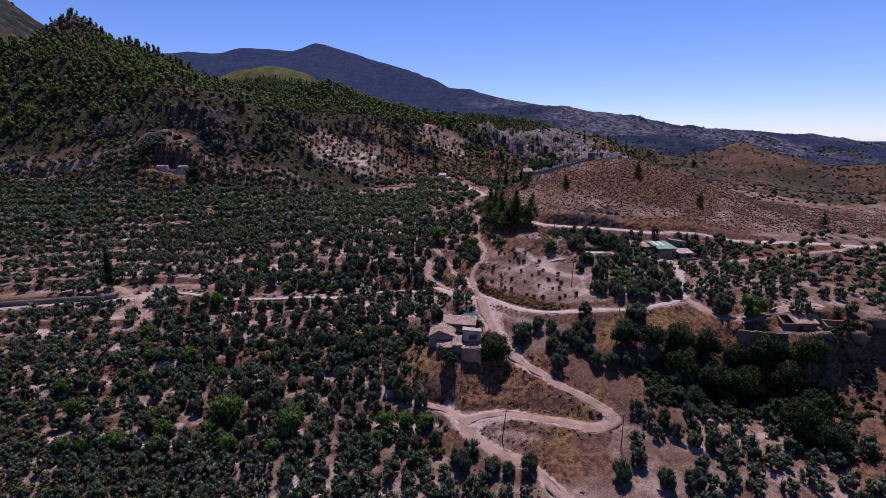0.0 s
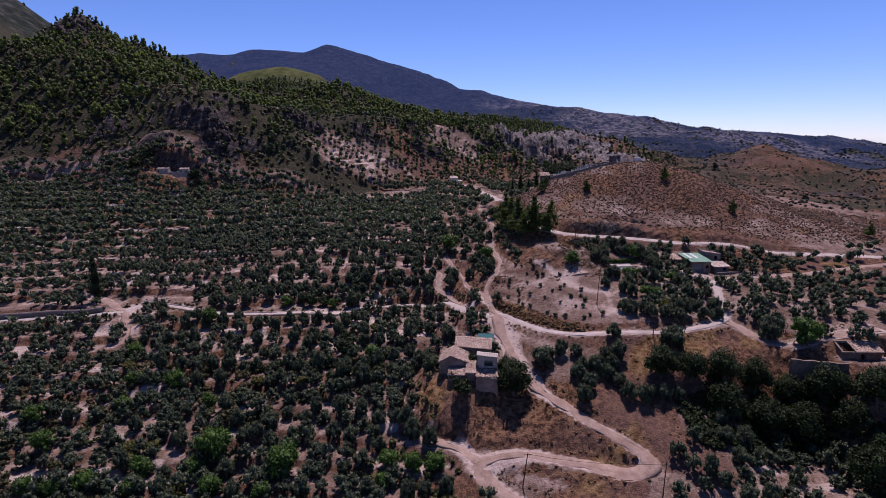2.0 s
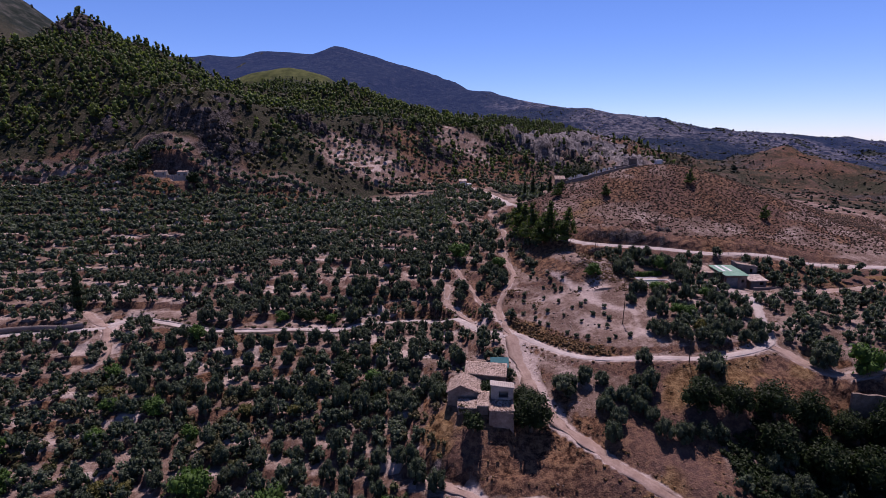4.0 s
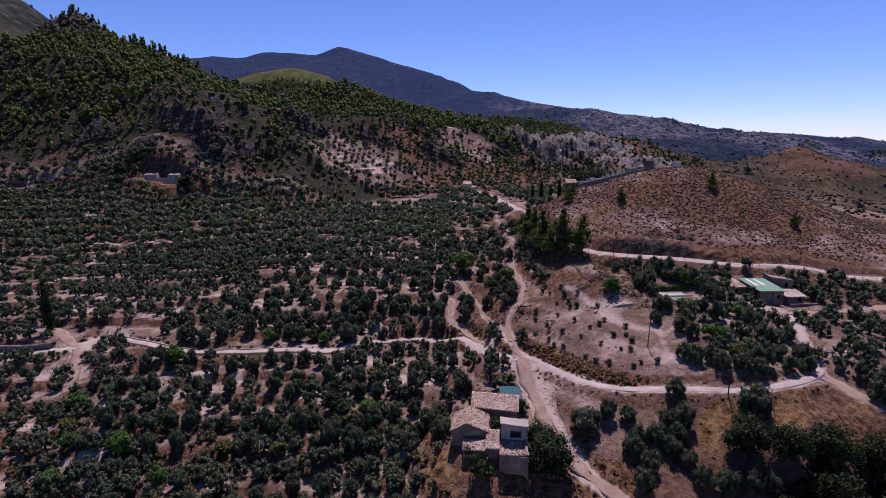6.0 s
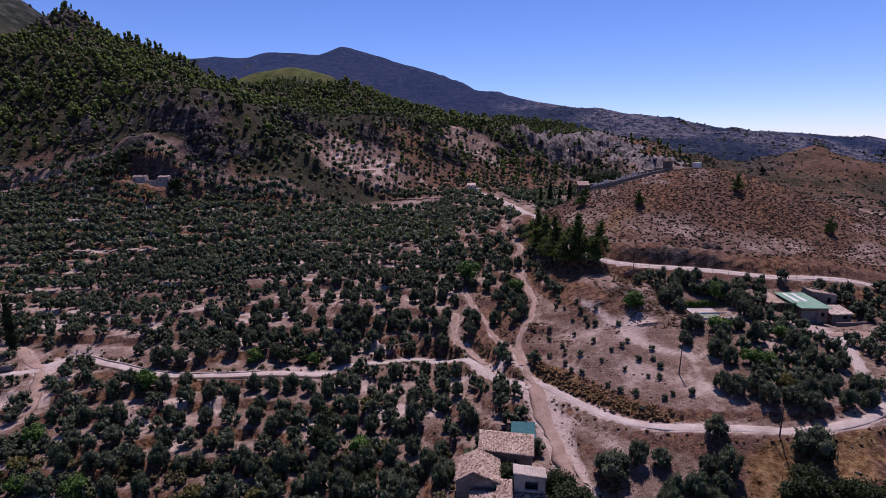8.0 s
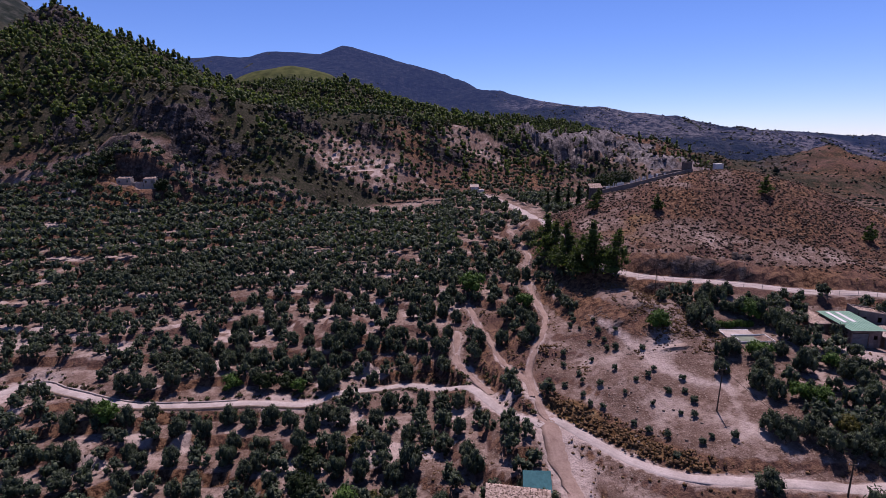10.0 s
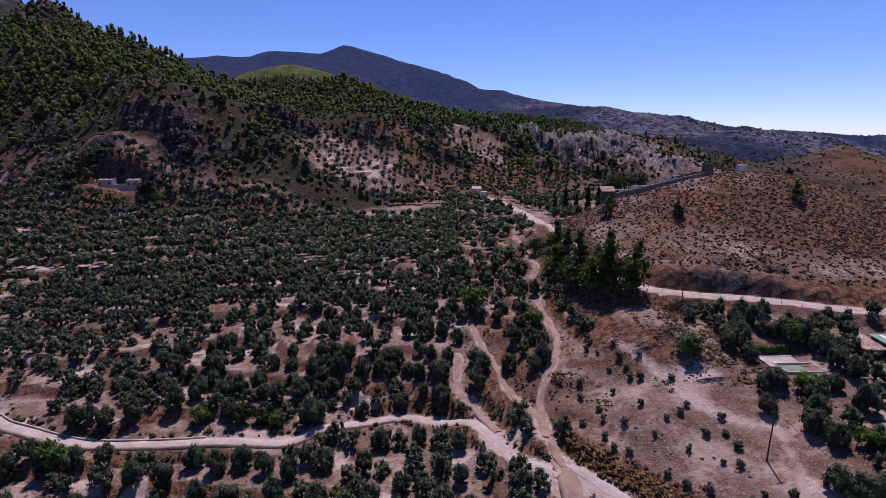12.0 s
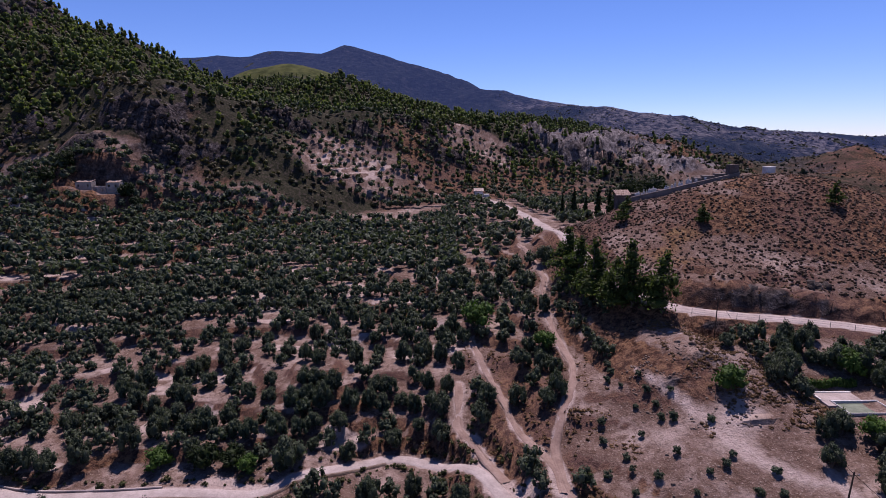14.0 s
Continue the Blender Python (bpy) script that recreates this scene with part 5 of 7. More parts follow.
slope_bush = scatter(17000, -440, 260, 335, 660, lambda x, y: (1 - 0.6 * np.exp(-((x - 45) / 95) ** 4 - ((y - 435) / 62) ** 4)) * step(0, 20, y - foot_line(x) + 12) * step(-0.7, 0.2, fbm(x, y, 40, 3, 15.0)) * (1 - np.clip(field(x, y), 0, 1)) * (1 - 0.92 * np.exp(-((x - 140) / 80) ** 4 - ((y - 535) / 55) ** 4)), 10, 0.5, 2.2, 0.2)
stuff("mountain_scrub", bush, slope_bush, SCRUB, "low dark green scrub covering the rocky slope", "scrub", 6)
far_bush = scatter(9000, -900, 2300, 480, 2300, lambda x, y: step(0, 40, y - foot_line(x)) * step(-0.45, 0.3, fbm(x, y, 120, 3, 14.0)) * 0.8 * (1 - 0.9 * np.exp(-((x - 140) / 80) ** 4 - ((y - 535) / 55) ** 4)) * (1 - np.exp(-((x + 265) / 150) ** 4 - ((y - 1000) / 130) ** 4)), 9, 1.4, 3.8, 0.4)
far_bush = np.vstack([far_bush, scatter(10000, 230, 1750, 950, 1720, lambda x, y: step(-0.6, 0.3, fbm(x, y, 90, 3, 24.0)), 23, 1.6, 4.2, 0.4)])
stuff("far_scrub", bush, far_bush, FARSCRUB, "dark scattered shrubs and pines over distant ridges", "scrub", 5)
east_bush = scatter(13000, 112, 620, 300, 860, lambda x, y: 0.9 * step(-0.7, 0.2, fbm(x, y, 30, 3, 16.0)) * (1 - 0.8 * np.exp(-((x - 140) / 80) ** 4 - ((y - 535) / 55) ** 4)), 11, 0.5, 1.5, 0.2)
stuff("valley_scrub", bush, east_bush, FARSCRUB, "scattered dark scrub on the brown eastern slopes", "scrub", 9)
def tussock_shape(seed):
    """Low cushion of dry twigs: a flat mound with blades standing out of it."""
    rng = np.random.default_rng(seed)
    return join([blob(rng, np.array([0, 0, 0.12]), np.array([0.55, 0.5, 0.26]), 3, 4), tufts(rng, [[0, 0, 0.15, 0.6, 0.6, 0.36]], 4, 0.36, 0.3, 0.35)])


# low tussocks and thorn bushes on the bare hill and the banks
tuss = [tussock_shape(160 + s) for s in range(6)]
hill_tuss = scatter(36000, 40, 290, 204, 312, lambda x, y: step(0.05, 0.4, np.exp(-((x - 150) / 128) ** 4 - ((y - 250) / 40) ** 4)) * (0.55 + 0.45 * step(-0.3, 0.4, fbm(x, y, 14, 3, 18.0))) * (y > np.interp(x, [47, 56, 72, 93, 113, 138, 157], [219, 216, 214, 209, 205, 203, 199])), 12, 0.32, 0.95, 0.08)
hill_dots = [join([blob(r, np.array([0, 0, 0.2]), np.array([0.55, 0.5, 0.42]), 3, 4), tufts(r, [[0, 0, 0.25, 0.55, 0.55, 0.45]], 2, 0.4, 0.3, 0.35)]) for r in [np.random.default_rng(170 + s) for s in range(6)]]
stuff("hill_tussocks", hill_dots, hill_tuss, HILLTHORN, "low brown thorn bushes and tussocks dotting the dry hill", "tussocks", 7)
bank_tuss = scatter(12000, -5, 130, 92, 222, lambda x, y: 0.75 * step(0.0, 0.5, fbm(x, y, 11, 3, 21.0)) * (nearest_road(x, y)[0] > 0.7) * (((x - 41) / 13) ** 2 + ((y - 174) / 25) ** 2 > 1), 13, 0.25, 0.8, 0.08)
bank_tuss = np.vstack([bank_tuss, scatter(5000, 22, 62, 142, 176, lambda x, y: np.exp(-((x - 24.2 - 0.9 * (168 - y)) / 2.6) ** 2 - ((y - 160) / 13) ** 4) * (nearest_road(x, y)[0] > 0.4), 24, 0.4, 1.1, 0.08)])
bank_tuss = np.vstack([bank_tuss, scatter(2600, 42, 63, 177, 207, lambda x, y: 0.7 * step(-0.3, 0.2, fbm(x, y, 5, 3, 27.0)) * (nearest_road(x, y)[0] > 0.5), 28, 0.3, 0.9, 0.08), scatter(1500, 9, 32, 176, 212, lambda x, y: 0.6 * step(-0.2, 0.3, fbm(x, y, 6, 3, 29.0)) * (nearest_road(x, y)[0] > 0.3), 29, 0.3, 0.9, 0.08)])
stuff("bank_tussocks", tuss, bank_tuss, THORN, "dry brown weeds and thorn bushes on the banks", "weeds", 8)
# undergrowth between the lower trees and in the ravine
def low_bush_shape(seed):
    """Low tangled bush: three clumps and loose leaf tufts."""
    rng = np.random.default_rng(seed)
    lobes = [[rng.uniform(-0.7, 0.7), rng.uniform(-0.7, 0.7), rng.uniform(0.4, 0.8), 0.7, 0.7, rng.uniform(0.45, 0.75)] for _ in range(3)]
    return join([tufts(rng, lobes, 34, 0.32, 0.45)] + [blob(rng, np.array(l[:3]), 0.75 * np.array(l[3:]), 3, 4) for l in lobes])


low_bush = [low_bush_shape(130 + s) for s in range(6)]
under = scatter(2300, -140, 6, 84, 152, lambda x, y: 0.8 * step(-0.35, 0.3, fbm(x, y, 12, 3, 33.0)) * (nearest_road(x, y)[0] > 1.0), 16, 0.6, 1.5, 0.1)
stuff("lower_undergrowth", low_bush, under, SCRUB, "tangled green undergrowth between the lower olive trees", "undergrowth", 10)
gully = scatter(1500, 56, 135, 109, 127, lambda x, y: 0.85 * step(-0.4, 0.2, fbm(x, y, 14, 3, 35.0)) * (nearest_road(x, y)[0] > 1.0) * (y < 127 - 0.12 * (x - 60)), 17, 0.6, 1.2, 0.1)
gully = np.vstack([gully, scatter(1300, 84, 140, 72, 114, lambda x, y: (0.85 - 0.45 * step(93, 100, x) * step(88, 94, y)) * step(-0.2, 0.3, fbm(x, y, 7, 3, 36.0)), 19, 0.5, 1.3, 0.1)])
# leaf colour here includes the ravine's painted shade
stuff("ravine_undergrowth", low_bush, gully, DARKLEAF, "dense bushes filling the ravine, their dark leaves partly painted shade", "undergrowth", 11)

# weeds along the lane and track edges
def road_edge_weeds(names, step_m, low, high, seed):
    r = np.random.default_rng(seed)
    rows = []
    for name, width, _, _, line, z in ROAD_LINES:
        if name in names:
            d = np.gradient(line, axis=0)
            nrm = np.stack([-d[:, 1], d[:, 0]], 1) / np.hypot(d[:, 0], d[:, 1])[:, None]
            for side in (-1, 1):
                k = np.flatnonzero((r.uniform(size=len(line)) < 1.0 / step_m) & (line[:, 1] < 262))
                q = line[k] + side * nrm[k] * (width / 2 + r.uniform(0.7, 2.6, (len(k), 1)))
                rows.append(np.column_stack([q, surface(q[:, 0], q[:, 1]) - 0.1, r.uniform(low, high, len(k))]))
    rows = np.vstack(rows)
    return rows[nearest_road(rows[:, 0], rows[:, 1])[0] > 0.5]


stuff("lane_weeds", low_bush, road_edge_weeds(("concrete_lane", "west_lane", "grove_ramp"), 1.3, 0.25, 0.75, 41), SCRUB, "green weeds and low shrubs along the lane edges", "weeds", 14)
stuff("track_weeds", tuss, road_edge_weeds(("dirt_lane", "house_track", "bank_track", "gully_track", "farm_track"), 1.2, 0.35, 0.9, 42), THORN, "dry weeds along the dusty track edges", "weeds", 15)

# ---- buildings ----
def boxes_mesh(name, boxes, mat, bevel=0.03):
    """Blocks given by eight corners each (four below, four above), joined, with softened edges."""
    bm = bmesh.new()
    for corners in boxes:
        v = [bm.verts.new(c) for c in corners]
        for f in ((3, 2, 1, 0), (4, 5, 6, 7), (0, 1, 5, 4), (1, 2, 6, 5), (2, 3, 7, 6), (3, 0, 4, 7)):
            bm.faces.new([v[i] for i in f])
    if bevel:
        bmesh.ops.bevel(bm, geom=bm.edges[:], offset=bevel, segments=1, affect="EDGES")
    me = bpy.data.meshes.new(name)
    bm.to_mesh(me)
    bm.free()
    me.materials.append(mat)
    return me


def block(x0, x1, y0, y1, z0, z1):
    return [(x0, y0, z0), (x1, y0, z0), (x1, y1, z0), (x0, y1, z0), (x0, y0, z1), (x1, y0, z1), (x1, y1, z1), (x0, y1, z1)]


def wall_blocks(a, b, z0, za, zb, thick=0.5, holes=()):
    """Upright wall from a to b, its top from za to zb, with openings (from, to, sill, head) along it that go right through."""
    ax, ay = a
    length = math.hypot(b[0] - ax, b[1] - ay)
    ux, uy = (b[0] - ax) / length, (b[1] - ay) / length
    nx, ny = -uy * thick, ux * thick

    def piece(s0, s1, low0, low1, top0, top1):
        q = [(ax + ux * s, ay + uy * s) for s in (s0, s1)]
        foot = [(*q[0], low0), (*q[1], low1), (q[1][0] + nx, q[1][1] + ny, low1), (q[0][0] + nx, q[0][1] + ny, low0)]
        head = [(*q[0], top0), (*q[1], top1), (q[1][0] + nx, q[1][1] + ny, top1), (q[0][0] + nx, q[0][1] + ny, top0)]
        return foot + head

    def top(s):
        return za + (zb - za) * s / length

    out, at = [], 0.0
    for s0, s1, sill, head in sorted(holes):
        if s0 > at:
            out.append(piece(at, s0, z0, z0, top(at), top(s0)))
        if sill > z0:
            out.append(piece(s0, s1, z0, z0, sill, sill))
        if head < min(top(s0), top(s1)):
            out.append(piece(s0, s1, head, head, top(s0), top(s1)))
        at = s1
    if at < length:
        out.append(piece(at, length, z0, z0, top(at), zb))
    return out


def tiled_roof(name, corners, mat, pitch=0.42, thick=0.18, seed=0, rough=0.05):
    """Old barrel-tile roof over four corners (eave left, eave right, ridge right, ridge left): wavy courses, sagging, with a thick edge."""
    rng = np.random.default_rng(seed)
    a, b, c, d = [np.array(q, float) for q in corners]
    nu = max(6, int(np.linalg.norm(b - a) / pitch * 4))
    nv = max(4, int(np.linalg.norm(d - a) / 0.4))
    u, v = [q.ravel() for q in np.meshgrid(np.linspace(0, 1, nu), np.linspace(0, 1, nv))]
    p = (a * (1 - u)[:, None] + b * u[:, None]) * (1 - v)[:, None] + (d * (1 - u)[:, None] + c * u[:, None]) * v[:, None]
    wave = 0.07 * np.abs(np.sin(np.arange(nu) * math.pi / 4))[None, :].repeat(nv, 0).ravel()
    sag = -0.18 * np.sin(math.pi * u) * np.sin(math.pi * v)
    p[:, 2] += wave + sag + rng.normal(0, rough, len(p)) * (rng.uniform(size=len(p)) < 0.5)
    low = p.copy()
    low[:, 2] -= thick
    i = np.arange(nu * nv).reshape(nv, nu)
    f = grid_faces(nu, nv)
    rim = np.concatenate([i[0, :], i[1:, -1], i[-1, -2::-1], i[-2:0:-1, 0]])
    nxt = np.roll(rim, -1)
    sides = np.stack([rim + nu * nv, nxt + nu * nv, nxt, rim], 1)
    return mesh_from(name, np.vstack([p, low]), np.vstack([f, f[:, ::-1] + nu * nv, sides]), [mat])


def ribbed_sheet(name, corners, mat, pitch=0.5, thick=0.08):
    """Sheet roof with raised ribs from eave to ridge."""
    a, b, c, d = [np.array(q, float) for q in corners]
    n = max(3, int(np.linalg.norm(b - a) / pitch))
    out = []
    up = np.array([0, 0, 1.0])

    def slab(s0, s1, z0, z1):
        q = [a + (b - a) * s0, a + (b - a) * s1, d + (c - d) * s1, d + (c - d) * s0]
        return [tuple(p + up * z0) for p in q] + [tuple(p + up * z1) for p in q]

    out.append(slab(0, 1, -thick, 0))
    for k in range(n + 1):
        s = k / n
        w = 0.05 / np.linalg.norm(b - a)
        out.append(slab(max(0, s - w), min(1, s + w), 0.002, 0.045))
    return boxes_mesh(name, out, mat, 0)


def house(name, label, category, x, y, z):
    return thing(name, label, category, Matrix.Translation((x, y, z)))


def add(parent, name, data, label=""):
    """A part whose mesh is given in world places."""
    return part(name, data, parent, label, parent.matrix_basis.inverted())


def ruined_farmhouse():
    h = house("ruined_farmhouse", "ruined plastered farmhouse with old clay roofs and a broken tower", "house", 9.5, 135, 0)
    # upper wing: single pitch falling towards the yard
    holes = [(5.9, 6.4, 6.3, 6.8)]
    add(h, "wall", boxes_mesh("wall", wall_blocks((6.9, 141.0), (15.6, 139.4), 1.5, 8.3, 7.9, 0.5, holes), PLASTER), "flaking plaster wall")
    add(h, "wall", boxes_mesh("wall", wall_blocks((15.6, 139.4), (16.4, 143.6), 1.5, 7.9, 8.9, 0.5), PLASTER))
    add(h, "wall", boxes_mesh("wall", wall_blocks((16.4, 143.6), (7.5, 145.1), 1.5, 8.9, 9.2, 0.5), PLASTER))
    add(h, "wall", boxes_mesh("wall", wall_blocks((7.5, 145.1), (6.9, 141.0), 1.5, 9.2, 8.3, 0.5), PLASTER))
    add(h, "roof", tiled_roof("roof", [(6.5, 140.6, 8.45), (15.9, 138.9, 8.05), (16.8, 143.9, 9.15), (7.1, 145.5, 9.4)], TILE, seed=1), "faded barrel-tile roof")
    # gabled wing
    ridge = ((5.2, 133.8, 8.85), (6.4, 140.3, 8.9))
    add(h, "wall", boxes_mesh("wall", wall_blocks((2.5, 134.3), (5.2, 134.0), -0.8, 7.2, 8.7, 0.45), PLASTER), "gable wall of weathered plaster")
    add(h, "wall", boxes_mesh("wall", wall_blocks((5.2, 134.0), (9.2, 133.6), -0.8, 8.7, 7.2, 0.45), PLASTER))
    add(h, "wall", boxes_mesh("wall", wall_blocks((3.6, 140.4), (2.5, 134.3), -0.8, 7.2, 7.2, 0.45), PLASTER))
    add(h, "wall", boxes_mesh("wall", wall_blocks((9.2, 133.6), (10.0, 139.6), -0.8, 7.2, 7.2, 0.45), PLASTER))
    add(h, "roof", tiled_roof("roof", [(3.3, 140.8, 7.2), (2.1, 133.9, 7.15), ridge[0], ridge[1]], TILE, seed=2), "old clay-tile roof")
    add(h, "roof", tiled_roof("roof", [(9.6, 133.2, 7.15), (10.4, 139.8, 7.2), ridge[1], ridge[0]], TILE, seed=3))
    # tower with an open window
    holes = [(1.7, 3.7, 6.5, 8.0)]
    add(h, "wall", boxes_mesh("wall", wall_blocks((11.7, 132.7), (16.5, 132.1), -0.5, 9.3, 8.8, 0.4, holes), PALEPLASTER), "pale tower wall with a gaping window")
    add(h, "wall", boxes_mesh("wall", wall_blocks((16.5, 132.1), (16.8, 134.6), -0.5, 8.8, 8.6, 0.4), PALEPLASTER))
    add(h, "wall", boxes_mesh("wall", wall_blocks((16.8, 134.6), (12.0, 135.2), -0.5, 8.6, 9.0, 0.4), PALEPLASTER))
    add(h, "wall", boxes_mesh("wall", wall_blocks((12.0, 135.2), (11.7, 132.7), -0.5, 9.0, 9.3, 0.4), PALEPLASTER))
    add(h, "roof", tiled_roof("roof", [(11.5, 132.5, 9.42), (16.7, 131.9, 8.92), (17.0, 134.8, 8.75), (11.8, 135.4, 9.2)], PALEPLASTER, seed=4), "pale flat tower roof")
    # near-black floor: the tower's inside shade put into the colour
    add(h, "floor", boxes_mesh("floor", [block(12.1, 16.5, 132.7, 134.6, 5.2, 5.4)], DARK, 0))
    # roofless front room
    add(h, "wall", boxes_mesh("wall", wall_blocks((10.9, 128.2), (16.0, 127.5), -2.6, 5.9, 5.5, 0.5), PLASTER), "tall plaster wall in shade")
    add(h, "wall", boxes_mesh("wall", wall_blocks((16.0, 127.5), (16.5, 132.1), -2.6, 5.5, 6.3, 0.45), PLASTER))
    add(h, "wall", boxes_mesh("wall", wall_blocks((11.3, 132.5), (10.9, 128.2), -2.6, 6.3, 5.9, 0.45), PLASTER))
    add(h, "floor", boxes_mesh("floor", [block(11.3, 16.0, 128.4, 132.3, 2.6, 2.8)], STONEWALL, 0), "rubble-strewn floor")
    add(h, "roof", tiled_roof("roof", [(11.4, 128.7, 5.2), (15.6, 128.1, 5.0), (16.1, 132.1, 6.0), (11.8, 132.6, 6.1)], TILE, seed=8, rough=0.16), "sunken broken tile roof before the tower")
    rng = np.random.default_rng(7)
    lumps = [blob(rng, np.array([rng.uniform(11.2, 16), rng.uniform(127.9, 128.7), 5.75 + 0.1 * rng.uniform()]), np.array([0.35, 0.3, 0.22]) * rng.uniform(0.5, 1.2), 3, 5) for _ in range(46)]
    add(h, "rubble", mesh_from("rubble", *join(lumps), [TILE]), "broken tiles along the wall top")
    lumps = [blob(rng, np.array([rng.uniform(12, 15.8), rng.uniform(128.8, 132), 2.8]), np.array([0.5, 0.45, 0.3]) * rng.uniform(0.4, 1.2), 3, 5) for _ in range(26)]
    add(h, "rubble", mesh_from("rubble", *join(lumps), [STONEWALL]))
    # roof strip between the wings and the lean-to
    add(h, "roof", tiled_roof("roof", [(8.5, 129.6, 6.2), (11.1, 129.2, 6.2), (11.6, 134.0, 7.3), (9.1, 134.4, 7.3)], TILE, seed=5, rough=0.09), "broken tile roof of the passage")
    add(h, "wall", boxes_mesh("wall", wall_blocks((8.7, 130.0), (10.9, 129.6), -2.0, 6.0, 6.0, 0.4), PLASTER))
    add(h, "wall", boxes_mesh("wall", wall_blocks((9.0, 133.6), (8.7, 130.0), -2.0, 7.0, 6.0, 0.4), PLASTER))
    add(h, "roof", tiled_roof("roof", [(4.3, 130.6, 5.3), (8.6, 130.1, 5.3), (8.9, 132.9, 6.2), (4.7, 133.3, 6.2)], TILE, seed=6, rough=0.09), "collapsing tile roof of the lean-to")
    add(h, "wall", boxes_mesh("wall", wall_blocks((4.6, 130.9), (8.7, 130.4), -1.8, 5.1, 5.1, 0.4), PLASTER))
    add(h, "wall", boxes_mesh("wall", wall_blocks((5.0, 133.5), (4.6, 130.9), -1.8, 6.0, 5.1, 0.4), PLASTER))


def teal_shed():
    h = house("teal_shed", "small lean-to behind the farmhouse with a teal sheet roof", "shed", 15.5, 147.5, 0)
    add(h, "roof", ribbed_sheet("roof", [(12.9, 145.9, 7.4), (17.4, 145.6, 7.4), (18.0, 150.2, 8.0), (13.5, 150.5, 8.0)], TEALMETAL), "teal painted sheet roof")
    for a, b in (((13.2, 146.2), (17.2, 145.9)), ((17.2, 145.9), (17.7, 150.0)), ((17.7, 150.0), (13.8, 150.3)), ((13.8, 150.3), (13.2, 146.2))):
        add(h, "wall", boxes_mesh("wall", wall_blocks(a, b, 3.0, 7.3 if a[1] < 148 else 7.85, 7.3 if b[1] < 148 else 7.85, 0.25), STONEWALL))


def turned(cx, cy, turn):
    c, s = math.cos(radians(turn)), math.sin(radians(turn))
    return lambda u, v: (cx + u * c - v * s, cy + u * s + v * c)


def green_shed():
    h = house("green_shed", "farm shed with pale green sheet roof and grey roller door", "shed", 92, 190, 16.5)
    p = turned(86.7, 178.8, -4)
    w, d = 6.3, 11.0
    z = 16.5
    top = 20.5
    add(h, "wall", boxes_mesh("wall", wall_blocks(p(w, 0)[::1], p(w, d), z, top, top - 0.1, 0.3), PLASTER))
    add(h, "wall", boxes_mesh("wall", wall_blocks(p(w, d), p(0, d), z, top, top, 0.3), PLASTER))
    add(h, "wall", boxes_mesh("wall", wall_blocks(p(0, d), p(0, 0), z, top, top, 0.3), PLASTER))
    add(h, "wall", boxes_mesh("wall", wall_blocks(p(0, 0), p(w, 0), z, top, top, 0.3, [(0.4, 3.7, z, 19.9), (4.7, 5.5, 18.4, 19.3)]), PLASTER))
    dm = []
    for k in range(12):
        a, b = p(0.4, 0.12), p(3.7, 0.12)
        dm += wall_blocks(a, b, z + 0.27 * k + 0.02, z + 0.27 * (k + 1), z + 0.27 * (k + 1), 0.06)
    add(h, "door", boxes_mesh("door", dm, GREYMETAL, 0), "grey slatted roller door")
    q = [(*p(-0.4, -0.6), top + 0.15), (*p(w + 0.4, -0.6), top + 0.15), (*p(w + 0.6, d + 0.4), top + 0.55), (*p(-0.4, d + 0.4), top + 0.55)]
    roof = add(h, "roof", ribbed_sheet("roof", q, GREENMETAL, 0.6), "pale green sheet roof")
    for u0, u1, v0, v1 in ((1.1, 1.9, 4.0, 10.6), (3.2, 4.0, 4.4, 10.6)):
        zz = lambda v: top + 0.15 + 0.4 * (v + 0.6) / (d + 1) + 0.07
        q = [(*p(u0, v0), zz(v0)), (*p(u1, v0), zz(v0)), (*p(u1, v1), zz(v1)), (*p(u0, v1), zz(v1))]
        ob = new("skylight", boxes_mesh("skylight", [[(a, b, c - 0.04) for a, b, c in q] + [(a, b, c + 0.02) for a, b, c in q]], WHITE, 0))
        ob.parent = roof
        ob["label"] = "translucent white skylight strip"


